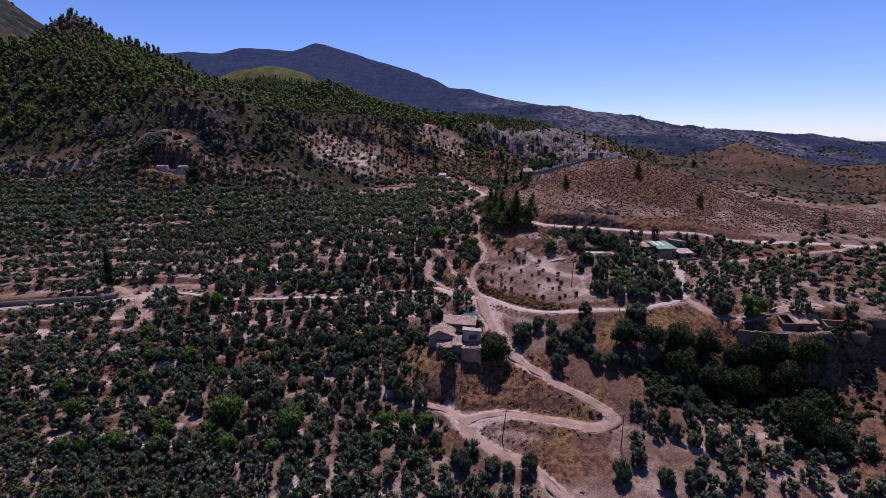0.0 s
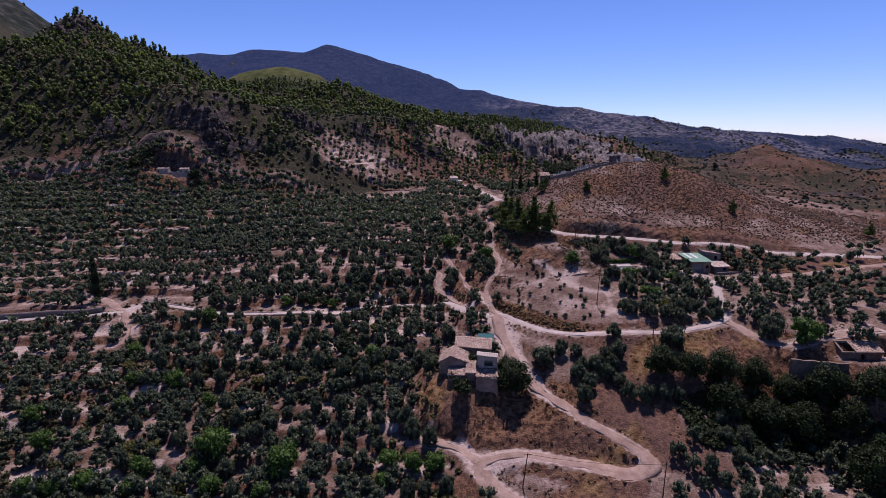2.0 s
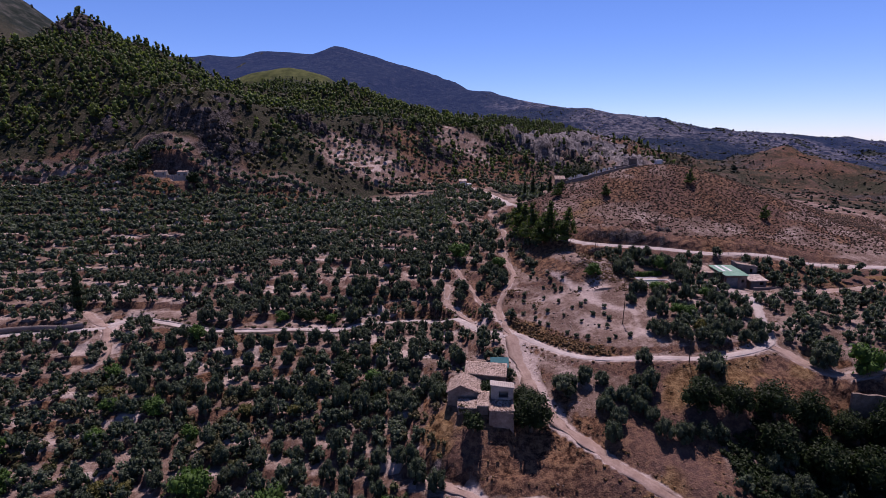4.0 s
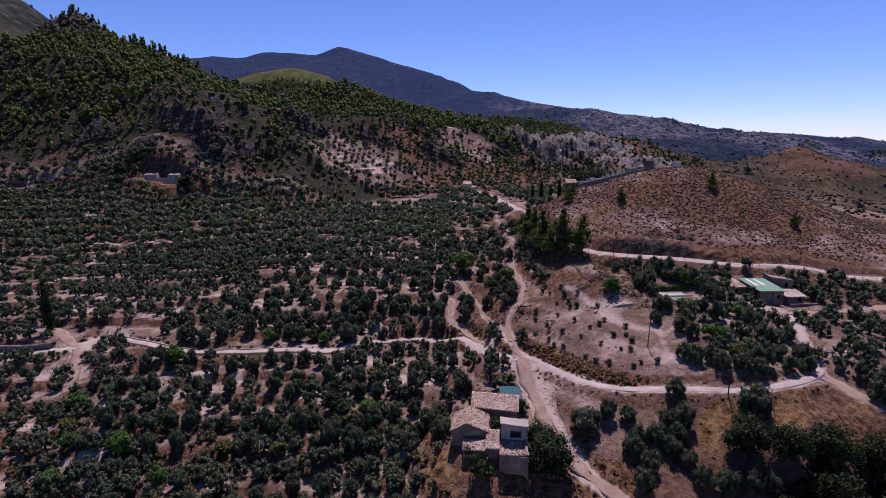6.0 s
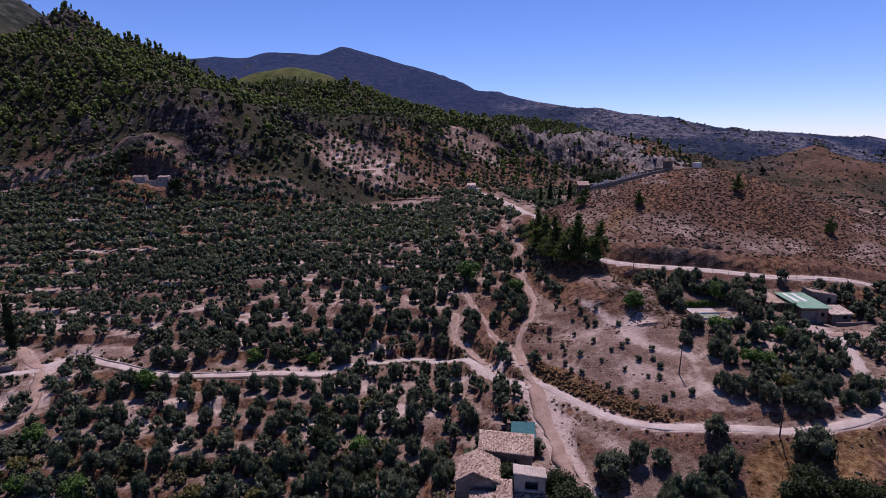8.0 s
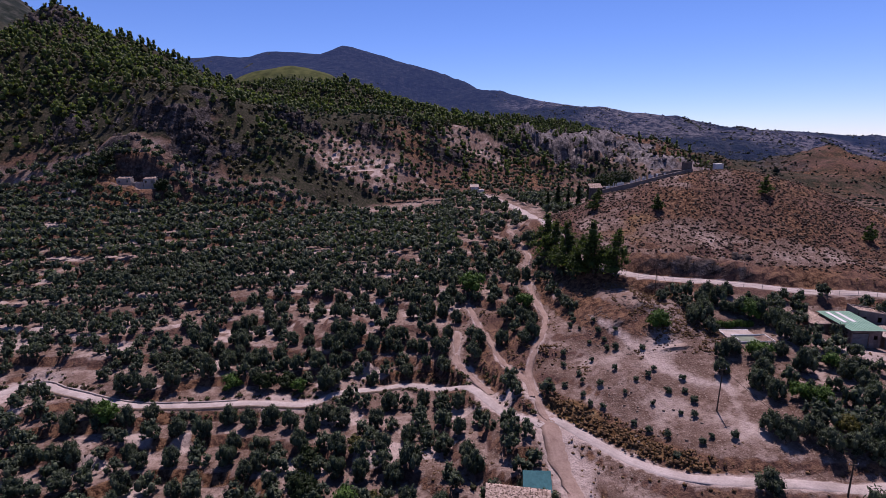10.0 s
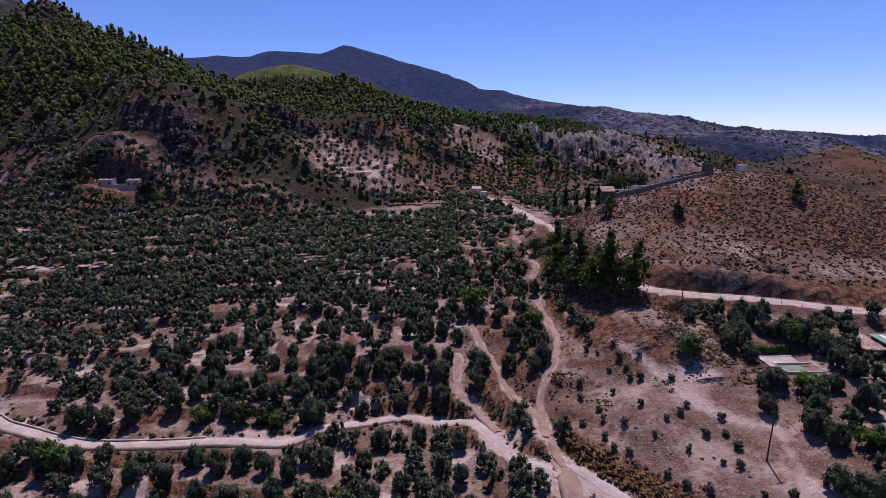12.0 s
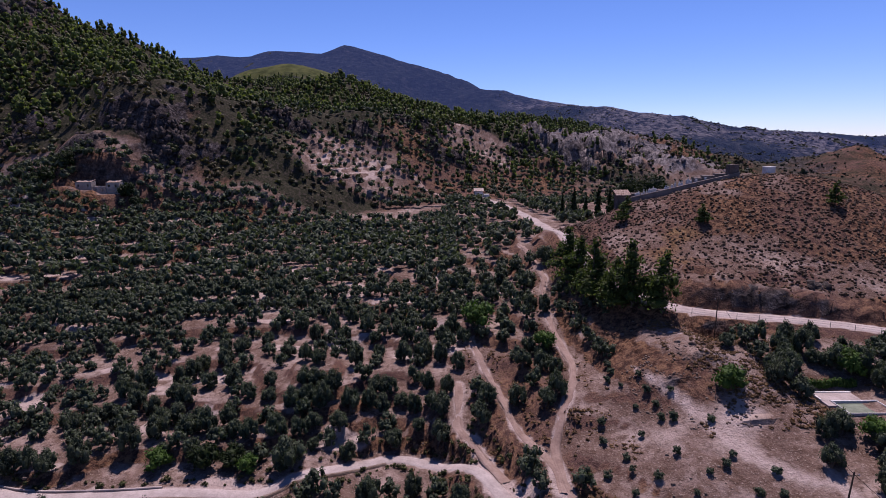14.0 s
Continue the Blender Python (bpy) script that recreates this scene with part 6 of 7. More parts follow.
def farm_annexes():
    h = house("tiled_annex", "low annex with a brown tiled roof beside the green shed", "shed", 86.5, 195, 17)
    p = turned(82.4, 184.6, -4)
    for a, b in ((p(0, 0), p(3.8, 0)), (p(3.8, 0), p(3.8, 7)), (p(3.8, 7), p(0, 7)), (p(0, 7), p(0, 0))):
        add(h, "wall", boxes_mesh("wall", wall_blocks(a, b, 17.0, 20.0, 20.0, 0.3), PLASTER))
    add(h, "roof", tiled_roof("roof", [(*p(-0.3, -0.4), 20.1), (*p(4.1, -0.4), 20.1), (*p(4.1, 7.4), 20.7), (*p(-0.3, 7.4), 20.7)], TILE, seed=11), "brown clay-tile roof")
    h = house("farm_house", "plain rendered farm house with a flat grey side", "house", 100, 190, 16.8)
    p = turned(94.4, 187.0, -12)
    for a, b, za, zb, holes in ((p(0, 0), p(6.2, 0), 22.2, 21.4, [(1.0, 1.7, 19.6, 20.6), (4.0, 4.8, 19.4, 20.6)]), (p(6.2, 0), p(6.2, 5), 21.4, 21.4, ()),
                                (p(6.2, 5), p(0, 5), 21.4, 22.2, ()), (p(0, 5), p(0, 0), 22.2, 22.2, ())):
        add(h, "wall", boxes_mesh("wall", wall_blocks(a, b, 16.5, za, zb, 0.3, holes), GREYPLASTER))
    q = [(*p(0.15, 0.15), 21.9), (*p(6.0, 0.15), 21.1), (*p(6.0, 4.9), 21.1), (*p(0.15, 4.9), 21.9)]
    add(h, "roof", tiled_roof("roof", q, TILE, seed=12), "low tiled roof behind the parapet")
    h = house("farm_cottage", "small pale cottage with a light tiled roof above the track", "house", 99, 182, 15)
    p = turned(95.2, 180.0, 2)
    for a, b, za, zb, holes in ((p(0, 0), p(5.0, 0), 18.3, 18.3, [(2.9, 4.1, 17.0, 17.9)]), (p(5.0, 0), p(5.0, 4.4), 18.3, 19.0, ()),
                                (p(5.0, 4.4), p(0, 4.4), 19.0, 19.0, ()), (p(0, 4.4), p(0, 0), 19.0, 18.3, ())):
        add(h, "wall", boxes_mesh("wall", wall_blocks(a, b, 14.8, za, zb, 0.3, holes), GREYPLASTER))
    add(h, "roof", tiled_roof("roof", [(*p(-0.4, -0.4), 18.4), (*p(5.4, -0.4), 18.4), (*p(5.4, 4.8), 19.2), (*p(-0.4, 4.8), 19.2)], PALETILE, seed=13), "pale faded tile roof")
    # pane coloured near-black to stand for the unlit room
    add(h, "window", boxes_mesh("window", wall_blocks((*p(2.9, 0.15),), (*p(4.1, 0.15),), 17.0, 17.9, 17.9, 0.05), DARK, 0), "window pane painted near-black as indoor shade")
    h = house("yard_wall", "low grey rendered wall edging the farm yard", "wall", 98, 178.5, 15)
    add(h, "wall", boxes_mesh("wall", wall_blocks((95.0, 178.0), (103.5, 178.4), 14.8, 16.9, 16.9, 0.3), GREYPLASTER))


def pool():
    h = house("garden_pool", "small sunken garden pool with a thin white rim and pale deck", "pool", 66, 181.5, 18)
    z = 18.5
    add(h, "deck", boxes_mesh("deck", [block(62.2, 68.6, 182.5, 185.1, 17.0, z), block(62.0, 63.3, 180.7, 182.496, 17.0, z - 0.004)], CONCRETE), "pale concrete deck")
    add(h, "step", boxes_mesh("step", [block(62.0, 63.2, 178.7, 180.6, 17.0, z - 0.45)], WHITE), "low white step")
    edges = [block(62.0, 62.25, 182.6, 185.4, 17.0, z + 0.12), block(62.25, 68.8, 185.1, 185.35, 17.0, z + 0.1)]
    add(h, "deck_edge", boxes_mesh("deck_edge", edges, WHITE))
    rim = [block(63.4, 70.9, 182.1, 182.35, 17.0, z + 0.1), block(63.4, 70.9, 178.36, 178.5, 17.0, z), block(70.65, 70.82, 178.5, 182.1, 17.0, z + 0.05), block(63.5, 63.65, 178.5, 182.1, 17.0, z + 0.02)]
    add(h, "rim", boxes_mesh("rim", rim, WHITE), "thin white rim")
    add(h, "water", boxes_mesh("water", [block(63.65, 70.65, 178.5, 182.1, 17.0, z - 0.3)], POOLWATER, 0), "still pale green water")
    g = house("hedge", "clipped dark green hedge behind the pool deck", "hedge", 66.0, 186.8, 19)
    rng = np.random.default_rng(31)
    lobes = [[61.8 + 0.72 * k, 187.0 + 0.15 * math.sin(k), 19.0, 0.7, 0.55, 1.1] for k in range(13)]
    add(g, "foliage", mesh_from("foliage", *join([tufts(rng, lobes, 1000, 0.22, 0.5)] + [blob(rng, np.array(l[:3]), 0.85 * np.array(l[3:])) for l in lobes]), [LEAF]))


def white_cottage():
    h = house("white_cottage", "small whitewashed cottage at the end of the valley lane", "house", 22, 404, 28)
    for a, b, z in (((17.5, 401), (22.5, 401), 33.0), ((22.5, 401), (22.5, 406), 33.0), ((22.5, 406), (17.5, 406), 33.0), ((17.5, 406), (17.5, 401), 33.0)):
        add(h, "wall", boxes_mesh("wall", wall_blocks(a, b, 26.5, z, z, 0.3, [(1.8, 2.7, 30.6, 31.8)] if a[1] == b[1] == 401 else ()), WHITE))
    add(h, "roof", tiled_roof("roof", [(17.1, 400.6, 33.0), (22.9, 400.6, 33.0), (22.9, 406.4, 34.2), (17.1, 406.4, 34.2)], PALETILE, seed=15))
    add(h, "porch", boxes_mesh("porch", [block(22.8, 26.0, 401.5, 405.5, 26.5, 31.0)], WHITE), "lower white side room")
    # near-black sheet painted as the shade behind the opening
    add(h, "window", boxes_mesh("window", [block(19.3, 20.2, 401.2, 401.25, 30.6, 31.8)], DARK, 0))


def far_farm():
    for x, y, w, top, label in ((-160.0, 330.6, 6.5, 45.4, "ruined pale farm building with empty windows above the groves"),
                                (-153.3, 331.6, 5.3, 43.3, "low pale ruined farm range without a roof"),
                                (-147.8, 332.4, 5.4, 45.0, "small pale farm building with a tiled roof above the groves")):
        h = house("far_farm_building", label, "house", x, y, 39)
        h["group"] = "ruined farm above the groves"
        holes = [(0.8, 1.6, top - 2.0, top - 1.0), (w - 1.8, w - 1.0, top - 2.0, top - 1.0)]
        c = [(x, y), (x + w, y + 0.8), (x + w - 0.6, y + 5), (x - 0.6, y + 4.2)]
        for k in range(4):
            add(h, "wall", boxes_mesh("wall", wall_blocks(c[k], c[(k + 1) % 4], 37.0, top, top, 0.35, holes if k == 0 else ()), PALEPLASTER))
        if top > 44:
            add(h, "roof", tiled_roof("roof", [(*c[0], top), (*c[1], top), (*c[2], top + 0.7), (*c[3], top + 0.7)], TILE, seed=int(-x)))
        else:
            add(h, "floor", boxes_mesh("floor", [block(x + 0.3, x + w - 0.9, y + 1.2, y + 4.0, 40.0, 40.2)], STONEWALL, 0))


def ravine_ruins():
    h = house("ruined_barn", "ruined stone barn with a patched tile roof on the ravine edge", "house", 102, 129, 9)
    for a, b, za, zb, holes in (((97.4, 127.2), (106.4, 126.4), 10.6, 10.6, [(4.4, 5.4, 8.6, 10.0)]), ((106.4, 126.4), (107.0, 130.4), 10.6, 12.0, ()),
                                ((107.0, 130.4), (98.0, 131.2), 12.0, 12.0, ()), ((98.0, 131.2), (97.4, 127.2), 12.0, 10.6, ())):
        add(h, "wall", boxes_mesh("wall", wall_blocks(a, b, 6.0, za, zb, 0.5, holes), STONEWALL), "rubble stone wall")
    add(h, "roof", tiled_roof("roof", [(100.4, 126.5, 10.7), (106.8, 126.0, 10.7), (107.4, 130.7, 12.1), (100.9, 131.2, 12.1)], TILE, seed=21, rough=0.1), "patched clay-tile roof")
    h = house("ruined_range", "long roofless ruin with crumbling stone walls", "ruin", 113, 126, 9)
    for a, b, za, zb in (((107.5, 124.5), (119.5, 122.6), 10.4, 9.8), ((119.5, 122.6), (120.2, 126.0), 9.8, 10.6), ((120.2, 126.0), (108.2, 127.8), 10.9, 11.4), ((108.2, 127.8), (107.5, 124.5), 11.2, 10.4)):
        add(h, "wall", boxes_mesh("wall", wall_blocks(a, b, 5.0, za, zb, 0.6), STONEWALL))
    add(h, "wall", boxes_mesh("wall", wall_blocks((113.0, 123.6), (113.6, 127.0), 5.0, 9.9, 10.6, 0.5), STONEWALL))
    add(h, "roof", tiled_roof("roof", [(114.5, 123.2, 10.0), (119.8, 122.3, 9.9), (120.4, 124.4, 10.4), (115.0, 125.3, 10.5)], PALETILE, seed=22, rough=0.12), "fallen pale roof")
    rng = np.random.default_rng(23)
    lumps = [blob(rng, np.array([rng.uniform(106, 113), rng.uniform(123.6, 127.4), 9.0]), np.array([0.6, 0.5, 0.4]) * rng.uniform(0.4, 1.3), 3, 5) for _ in range(50)]
    add(h, "rubble", mesh_from("rubble", *join(lumps), [PALETILE]), "heap of pale rubble")
    h = house("ravine_wall", "long grey stone retaining wall above the ravine", "wall", 90, 125.5, 5)
    for k in range(8):
        a, b = k / 8, (k + 1) / 8
        p, q = (84.6 + 12.4 * a, 126.0 - 1.8 * a), (84.6 + 12.4 * b, 126.0 - 1.8 * b)
        add(h, "wall", boxes_mesh("wall", wall_blocks(p, q, 3.0, 9.55 - 0.7 * a + 0.12 * math.sin(9 * k), 9.55 - 0.7 * b + 0.12 * math.sin(9 * k + 2), 0.6), STONEWALL))


def cemetery():
    line = [(60.6, 271.0, 42.1), (66.0, 269.7, 43.5), (72.4, 268.5, 45.1), (80.6, 267.0, 47.3), (91.4, 265.2, 49.9)]
    h = house("cemetery_wall", "long plain rendered cemetery wall climbing the hill crest", "wall", 75, 268, 40)
    for a, b in zip(line, line[1:]):
        add(h, "wall", boxes_mesh("wall", wall_blocks(a[:2], b[:2], a[2] - 5, a[2], b[2], 0.5), GREYPLASTER))
        add(h, "coping", boxes_mesh("coping", [[(x, y + dy, z + dz) for dz in (0.004, 0.12) for x, y, z, dy in ((*a, -0.08), (*b, -0.08), (*b, 0.58), (*a, 0.58))]], GREYPLASTER))
    g = house("cemetery_terrace", "stepped grey niche blocks behind the cemetery wall", "tomb", 80, 272, 42)
    for x, y, w, z in ((61.8, 273.0, 5.6, 43.1), (67.6, 272.6, 6.0, 44.3), (79.8, 269.0, 2.2, 48.0), (82.2, 268.6, 3.4, 48.8), (85.8, 268.2, 3.0, 49.4)):
        add(g, "niche_block", boxes_mesh("niche_block", [block(x, x + w, y, y + 2.2, z - 6, z), block(x - 0.12, x + w + 0.12, y - 0.12, y + 2.32, z + 0.004, z + 0.16)], GREYPLASTER))
    add(g, "end_block", boxes_mesh("end_block", [block(88.7, 91.5, 266.2, 268.6, 45.0, 52.3)], BROWNRENDER), "square brown end block")
    c = house("gate_house", "small cemetery gate house with an orange tiled roof", "house", 58.5, 272.5, 38)
    q = [(56.3, 271.2), (60.3, 271.0), (60.5, 274.2), (56.5, 274.4)]
    for k in range(4):
        add(c, "wall", boxes_mesh("wall", wall_blocks(q[k], q[(k + 1) % 4], 35.0, 42.9, 42.9, 0.3), BROWNRENDER))
    add(c, "roof", tiled_roof("roof", [(55.9, 270.7, 42.9), (60.7, 270.5, 42.9), (60.9, 274.6, 44.3), (56.1, 274.8, 44.3)], TILE, seed=25))
    rng = np.random.default_rng(33)
    for k in range(26):
        x = rng.uniform(62.5, 84)
        y = 270.9 - (x - 61) * 0.19 + rng.uniform(0.8, 2.0)
        z = 42.0 + (x - 61) * 0.265
        t = house("tombstone", "small pale tombstone in the hill cemetery", "tombstone", x, y, z - 1)
        t["group"] = "cemetery tombstones"
        w = rng.uniform(0.2, 0.4)
        top = z + rng.uniform(0.5, 1.3)
        add(t, "slab", boxes_mesh("slab", [block(x - w, x + w, y, y + 0.3, z - 3, top)], WHITE))
        if k % 2:
            add(t, "cross", boxes_mesh("cross", [block(x - 0.06, x + 0.06, y + 0.08, y + 0.2, top, top + 0.6), block(x - 0.22, x + 0.22, y + 0.08, y + 0.2, top + 0.32, top + 0.44)], WHITE, 0.01))
    b = house("water_tank", "white square water tank on the hill crest", "water tank", 102.6, 270, 48)
    add(b, "body", boxes_mesh("body", [block(101.6, 104.3, 268.8, 271.2, 46.0, 51.3)], WHITE))
    add(b, "lid", boxes_mesh("lid", [block(101.5, 104.4, 268.7, 271.3, 51.304, 51.45)], WHITE))


for build in (ruined_farmhouse, teal_shed, green_shed, farm_annexes, pool, white_cottage, far_farm, ravine_ruins, cemetery):
    build()


# ---- poles, cables, lane walls, road fence ----
def utility_pole(x, y, z, high, lean, label):
    t = thing("utility_pole", label, "utility pole", pose(x, y, z), "utility poles")
    top = (lean[0], lean[1], high)
    k = 0.55 if label.startswith("thin") else 1.0
    v, f = tube([(0, 0, -0.6), (lean[0] * 0.5, lean[1] * 0.5, high * 0.5), top], [0.13 * k, 0.105 * k, 0.08 * k], 8)
    part("shaft", mesh_from("shaft", v, f, [WOOD]), t)
    arm = boxes_mesh("crossarm", [block(top[0] - 0.7, top[0] + 0.7, top[1] - 0.06, top[1] + 0.06, high - 0.5, high - 0.38)], WOOD, 0.01)
    a = part("crossarm", arm, t)
    for dx in (-0.6, 0.0, 0.6):
        v, f = tube([(top[0] + dx, top[1], high - 0.38), (top[0] + dx, top[1], high - 0.2)], [0.06, 0.04], 6)
        ob = new("insulator", mesh_from("insulator", v, f, [WHITE]))
        ob.parent = a
    return Vector((x + lean[0], y + lean[1], z + high - 0.25))


POLES = [(49.6, 160.3, 12.2, 8.6, (0.3, -0.2), "dark wooden utility pole standing in the young orchard"),
         (54.6, 202.4, 20.2, 8.8, (0.1, 0.0), "dark wooden utility pole below the upper road"),
         (81.0, 246.0, 39.0, 8.5, (0.0, 0.0), "thin utility pole on the dry hill"),
         (43.2, 99.4, -7.4, 8.6, (0.3, 0.2), "dark wooden utility pole beside the hairpin bend"),
         (18.4, 107.2, -8.2, 7.6, (1.0, 0.3), "leaning wooden utility pole inside the track loop"),
         (57.5, 139.5, 7.2, 5.5, (0.2, 0.1), "short wooden post on the ochre field edge")]
tops = []
for x, y, z, high, lean, label in POLES:
    gz = float(surface(np.array([x]), np.array([y]))[0])
    tops.append(utility_pole(x, y, gz - 0.1, high, lean, label))
for a, b, sag in ((0, 1, 1.2), (1, 2, 1.0), (0, 5, 1.0), (3, 4, 0.9)):
    pa, pb = tops[a], tops[b]
    pts = [pa.lerp(pb, s / 16) - Vector((0, 0, sag * 4 * (s / 16) * (1 - s / 16))) for s in range(17)]
    v, f = tube(pts, [0.028] * 17, 4)
    ob = new("overhead_cable", mesh_from("overhead_cable", v, f, [DARK]))
    tagged(ob, "thin dark overhead cable sagging between utility poles", "cable", "overhead cables")


def lane_wall(name, line_name, side, s0, s1, low, high, thick, mat, label, offset=0.1):
    """Wall that follows one edge of a lane."""
    _, width, _, _, line, z = next(r for r in ROAD_LINES if r[0] == line_name)
    n = len(line)
    k = np.arange(int(s0 * n), int(s1 * n))
    d = np.gradient(line, axis=0)
    nrm = np.stack([-d[:, 1], d[:, 0]], 1) / np.hypot(d[:, 0], d[:, 1])[:, None]
    rows = []
    for o, h in ((offset, low), (offset, high), (offset + thick, high), (offset + thick, low)):
        q = line[k] + side * nrm[k] * (width / 2 + o)
        wob = 0.06 * fbm(q[:, 0], q[:, 1], 1.2, 2, 5.0)
        rows.append(np.column_stack([q, z[k] + h + wob]))
    v = np.stack(rows, 1).reshape(-1, 3)
    f = []
    for i in range(len(k) - 1):
        for j in range(4):
            a, b = i * 4 + j, i * 4 + (j + 1) % 4
            f.append((a, b, b + 4, a + 4))
    return tagged(new(name, mesh_from(name, v, f, [mat])), label, "wall", kind="structure")


lane_wall("lane_retaining_wall", "concrete_lane", -1, 0.05, 0.72, -1.6, 0.22, 0.4, STONEWALL, "low rubble retaining wall under the concrete lane")
lane_wall("lane_kerb", "concrete_lane", 1, 0.05, 0.45, -0.3, 0.18, 0.25, CONCRETE, "low concrete kerb along the lane")
lane_wall("west_wall", "west_lane", 1, 0.0, 0.8, -0.3, 1.7, 0.4, GREYPLASTER, "grey retaining wall above the west lane")


def road_fence():
    _, width, _, _, line, z = next(r for r in ROAD_LINES if r[0] == "upper_road")
    d = np.gradient(line, axis=0)
    nrm = np.stack([-d[:, 1], d[:, 0]], 1) / np.hypot(d[:, 0], d[:, 1])[:, None]
    edge = line - nrm * (width / 2 + 0.3)
    edge = np.where((line - edge)[:, 1:2] > 0, edge, line + nrm * (width / 2 + 0.3))
    k = [i for i in range(len(line)) if 52 < line[i, 0] < 135 and line[i, 1] < 212][::4]
    t = thing("road_fence", "thin metal post fence along the upper road edge", "fence", pose(edge[k[0], 0], edge[k[0], 1], z[k[0]]))
    inv = t.matrix_basis.inverted()
    me = mesh_from("post", *tube([(0, 0, -0.4), (0, 0, 1.15)], [0.05, 0.045], 6), [GREYMETAL])
    for i in k:
        part("post", me, t, "", inv @ pose(edge[i, 0], edge[i, 1], z[i]))
    for h in (0.55, 1.0):
        v, f = tube([(edge[i, 0], edge[i, 1], z[i] + h) for i in k], [0.018] * len(k), 4)
        part("wire", mesh_from("wire", v, f, [GREYMETAL]), t, "", inv)


road_fence()

# ---- boulders and stones ----
def broken_stone(r, centre=(0, 0, 0.1), size=(1.0, 0.8, 0.6)):
    """An angular broken stone: a skewed block with two corners knocked off."""
    v = np.array([(a, b, c) for c in (-1, 1) for a, b in ((-1, -1), (1, -1), (1, 1), (-1, 1))], float)
    v = v * r.uniform(0.5, 1.0, (8, 3)) * np.array(size) + [0.15 * r.normal(), 0.15 * r.normal(), 0]
    t = r.uniform(0, 6.28)
    v[:, :2] = v[:, :2] @ np.array([[math.cos(t), math.sin(t)], [-math.sin(t), math.cos(t)]])
    f = [(0, 2, 1), (0, 3, 2), (4, 5, 6), (4, 6, 7)]
    for k in range(4):
        n = (k + 1) % 4
        f += [(k, n, n + 4), (k, n + 4, k + 4)] if r.uniform() < 0.5 else [(k, n, k + 4), (n, n + 4, k + 4)]
    return v + np.array(centre), np.array(f)


rng = np.random.default_rng(77)
for n, (x, y, s) in enumerate(((45.0, 197.0, 1.2), (47.0, 195.5, 1.0), (56.0, 190.0, 0.9), (42.0, 201.0, 0.9), (38.0, 206.5, 1.0),
                               (104.0, 119.5, 3.6), (110.0, 117.5, 4.2), (98.5, 118.0, 3.2), (116.0, 118.5, 3.4), (121.0, 116.0, 3.8))):
    r = np.random.default_rng(200 + n)
    v, f = blob(r, np.array([0, 0, 0.1]), np.array([0.62, 0.45, 0.42]) * r.uniform(0.7, 1.1), 4, 6)
    v = v * (1 + 0.16 * r.normal(size=v.shape))
    z = float(land(np.array([x]), np.array([y]))[0])
    ob = new("boulder", mesh_from("boulder", v * s, f, [ROCK]))
    ob.matrix_world = pose(x, y, z - 0.1 * s, 0, 0, r.uniform(0, 360))
    tagged(ob, "weathered grey limestone boulder on the dry bank", "boulder", "rock outcrops")
stones = [broken_stone(np.random.default_rng(300 + s)) for s in range(8)]
stone_places = scatter(7000, -100, 130, 95, 225, lambda x, y: 0.7 * step(0.0, 0.5, fbm(x, y, 13, 3, 25.0)) * (nearest_road(x, y)[0] > 0.2), 15, 0.08, 0.36, 0.02)
stuff("loose_stones", stones, stone_places, ROCK, "loose pale stones strewn over the banks and terraces", "stones", 9)
crag_places = scatter(2600, 34, 64, 178, 212, lambda x, y: step(-0.1, 0.4, fbm(x, y, 6, 3, 45.0)) * (nearest_road(x, y)[0] > 0.8), 18, 0.06, 0.3, 0.04)
stuff("bank_rocks", stones, crag_places, ROCK, "broken grey rocks breaking out of the bank below the road", "rocks", 12)
cliff_places = scatter(150, 94, 125, 110.5, 121.5, lambda x, y: 0.9 * np.exp(-((x - 109) / 14) ** 4), 20, 0.3, 1.3, 0.5)
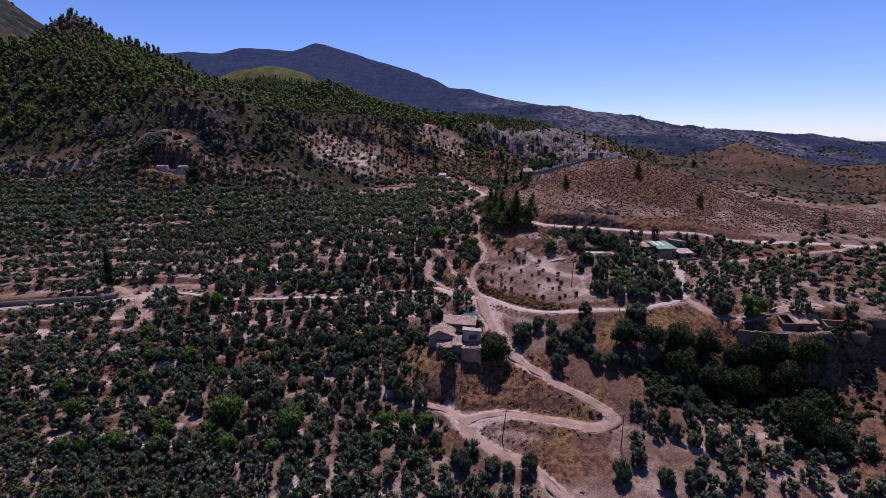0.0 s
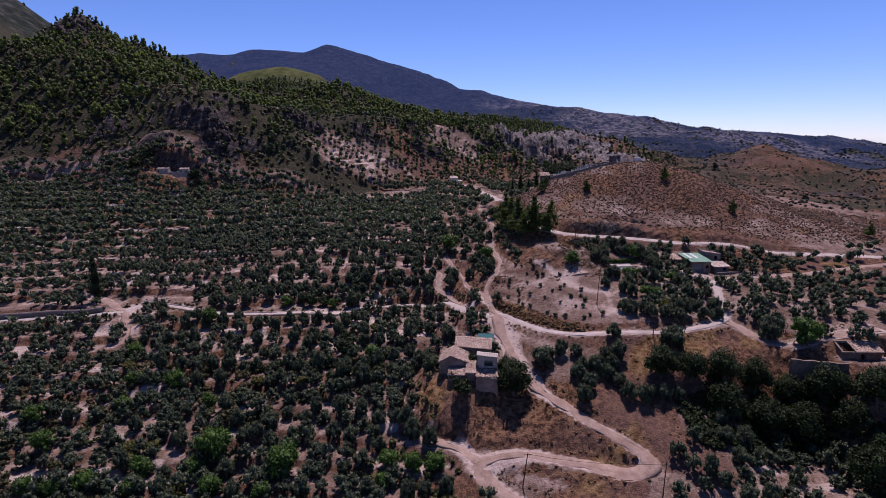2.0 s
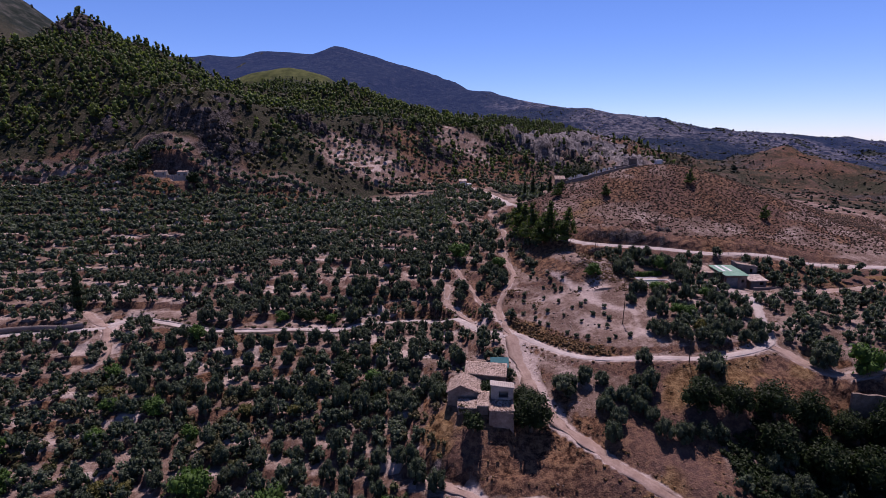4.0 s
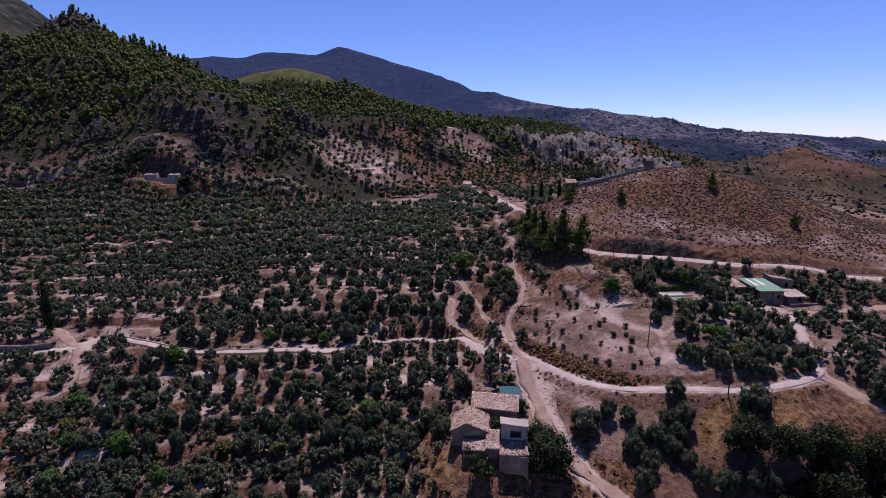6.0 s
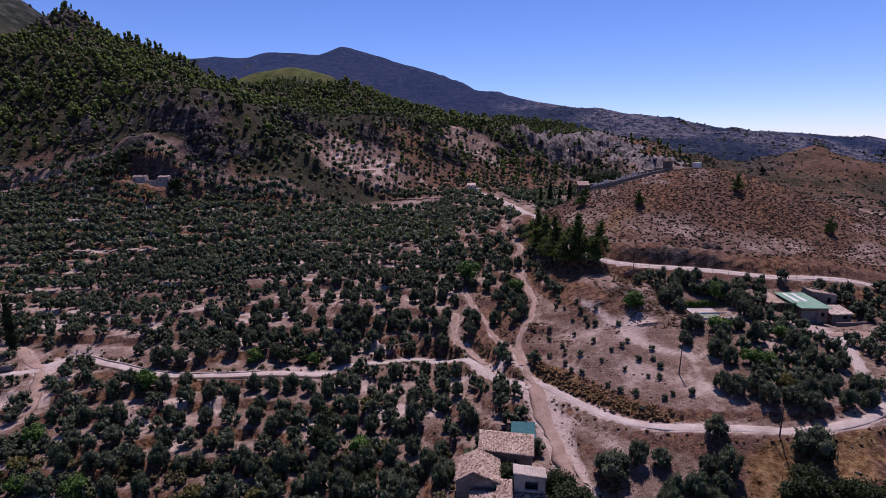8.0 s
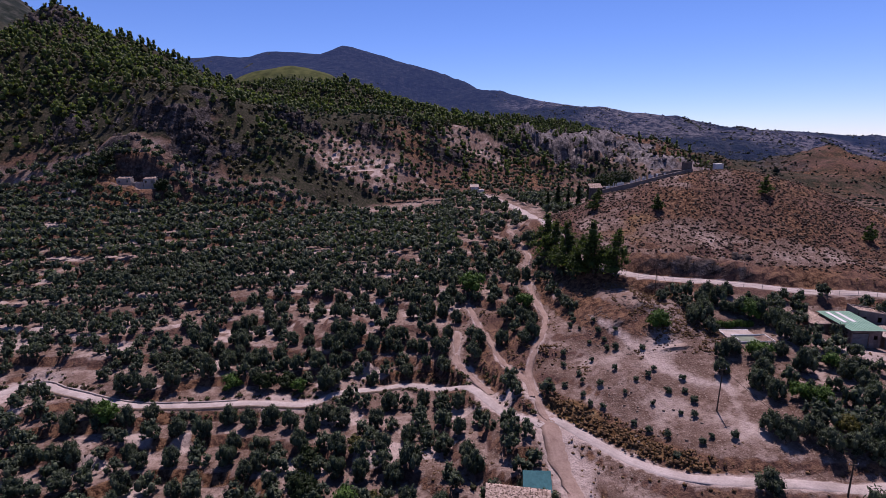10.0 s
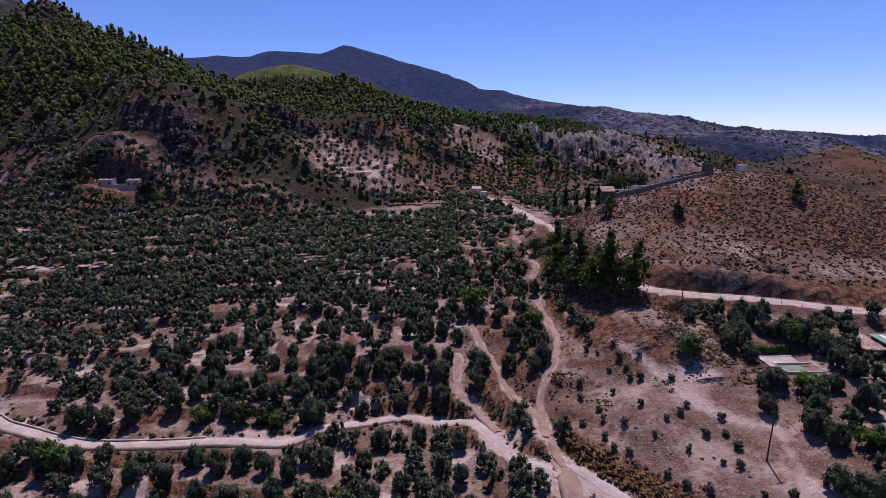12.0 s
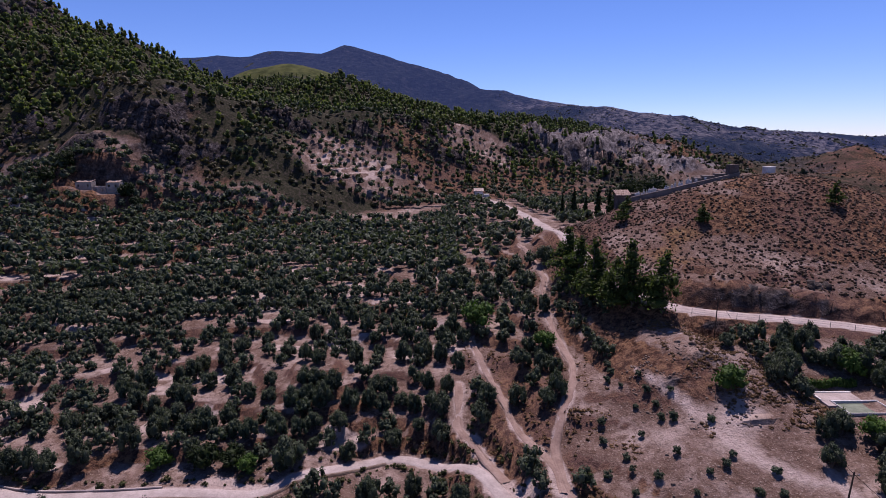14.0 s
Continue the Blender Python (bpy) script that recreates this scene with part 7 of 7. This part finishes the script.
stuff("cliff_rocks", stones, cliff_places, CRAGROCK, "rough brown rocks of the cliff below the ravine ruins", "rocks", 16)


# ---- rock ribs of the crags and of the grey massif ----
def rib(seed, high):
    """A fluted rib of rock: several narrow broken blocks leaning together."""
    r = np.random.default_rng(seed)
    out = []
    for k in range(5):
        v, f = broken_stone(r, (0, 0, 0), (0.62, 0.5, high * r.uniform(0.5, 1.0)))
        lean = r.normal(0, 0.16, 2)
        v = v + np.column_stack([lean[0] * v[:, 2], 0.35 * v[:, 2] + lean[1] * v[:, 2], 0 * v[:, 2]]) + [r.uniform(-1.3, 1.3), r.uniform(-0.6, 0.6), r.uniform(-0.2, 0.5)]
        out.append((v, f))
    return join(out)


ribs = [rib(500 + k, 1.0 + 0.12 * k) for k in range(6)]
crag_spots = np.vstack([scatter(int(3.2 * wide), cx - wide, cx + wide, cy - 5, cy + 2.2 * deep, lambda x, y: step(-0.35, 0.2, fbm(x, y, 9, 2, 91.0)), 600 + n, 0.8, 2.1, 0.9)
                        for n, (cx, cy, wide, deep, rise) in enumerate(CRAGS)]
                       + [scatter(110, -343, -287, 494, 524, lambda x, y: step(-0.3, 0.3, fbm(x, y, 12, 2, 92.0)), 640, 1.4, 3.2, 1.2)])
stuff("crag_ribs", ribs, crag_spots, CRAGROCK, "dark fluted rock outcrops on the mountain slope", "rocks", 17)
cut_spots = scatter(90, 56, 84, 209, 218, lambda x, y: step(0.0, 0.3, fbm(x, y, 8, 2, 95.0)) * (nearest_road(x, y)[0] > 2.2) * (y < 224 - 0.11 * x), 642, 0.7, 1.5, 0.7)
stuff("road_cut_rocks", ribs, cut_spots, CRAGROCK, "dark brown rock face of the cut above the upper road", "rocks", 19)
massif_spots = scatter(330, 70, 215, 478, 575, lambda x, y: np.exp(-((x - 140) / 68) ** 4 - ((y - 528) / 44) ** 4) * step(0.0, 0.35, fbm(x + 0.6 * y, 0.5 * y, 17, 3, 93.0)), 641, 0.9, 2.2, 1.5)
stuff("massif_ribs", ribs, massif_spots, GREYCRAG, "grey fluted cliffs of the rock massif behind the cemetery", "rocks", 18)
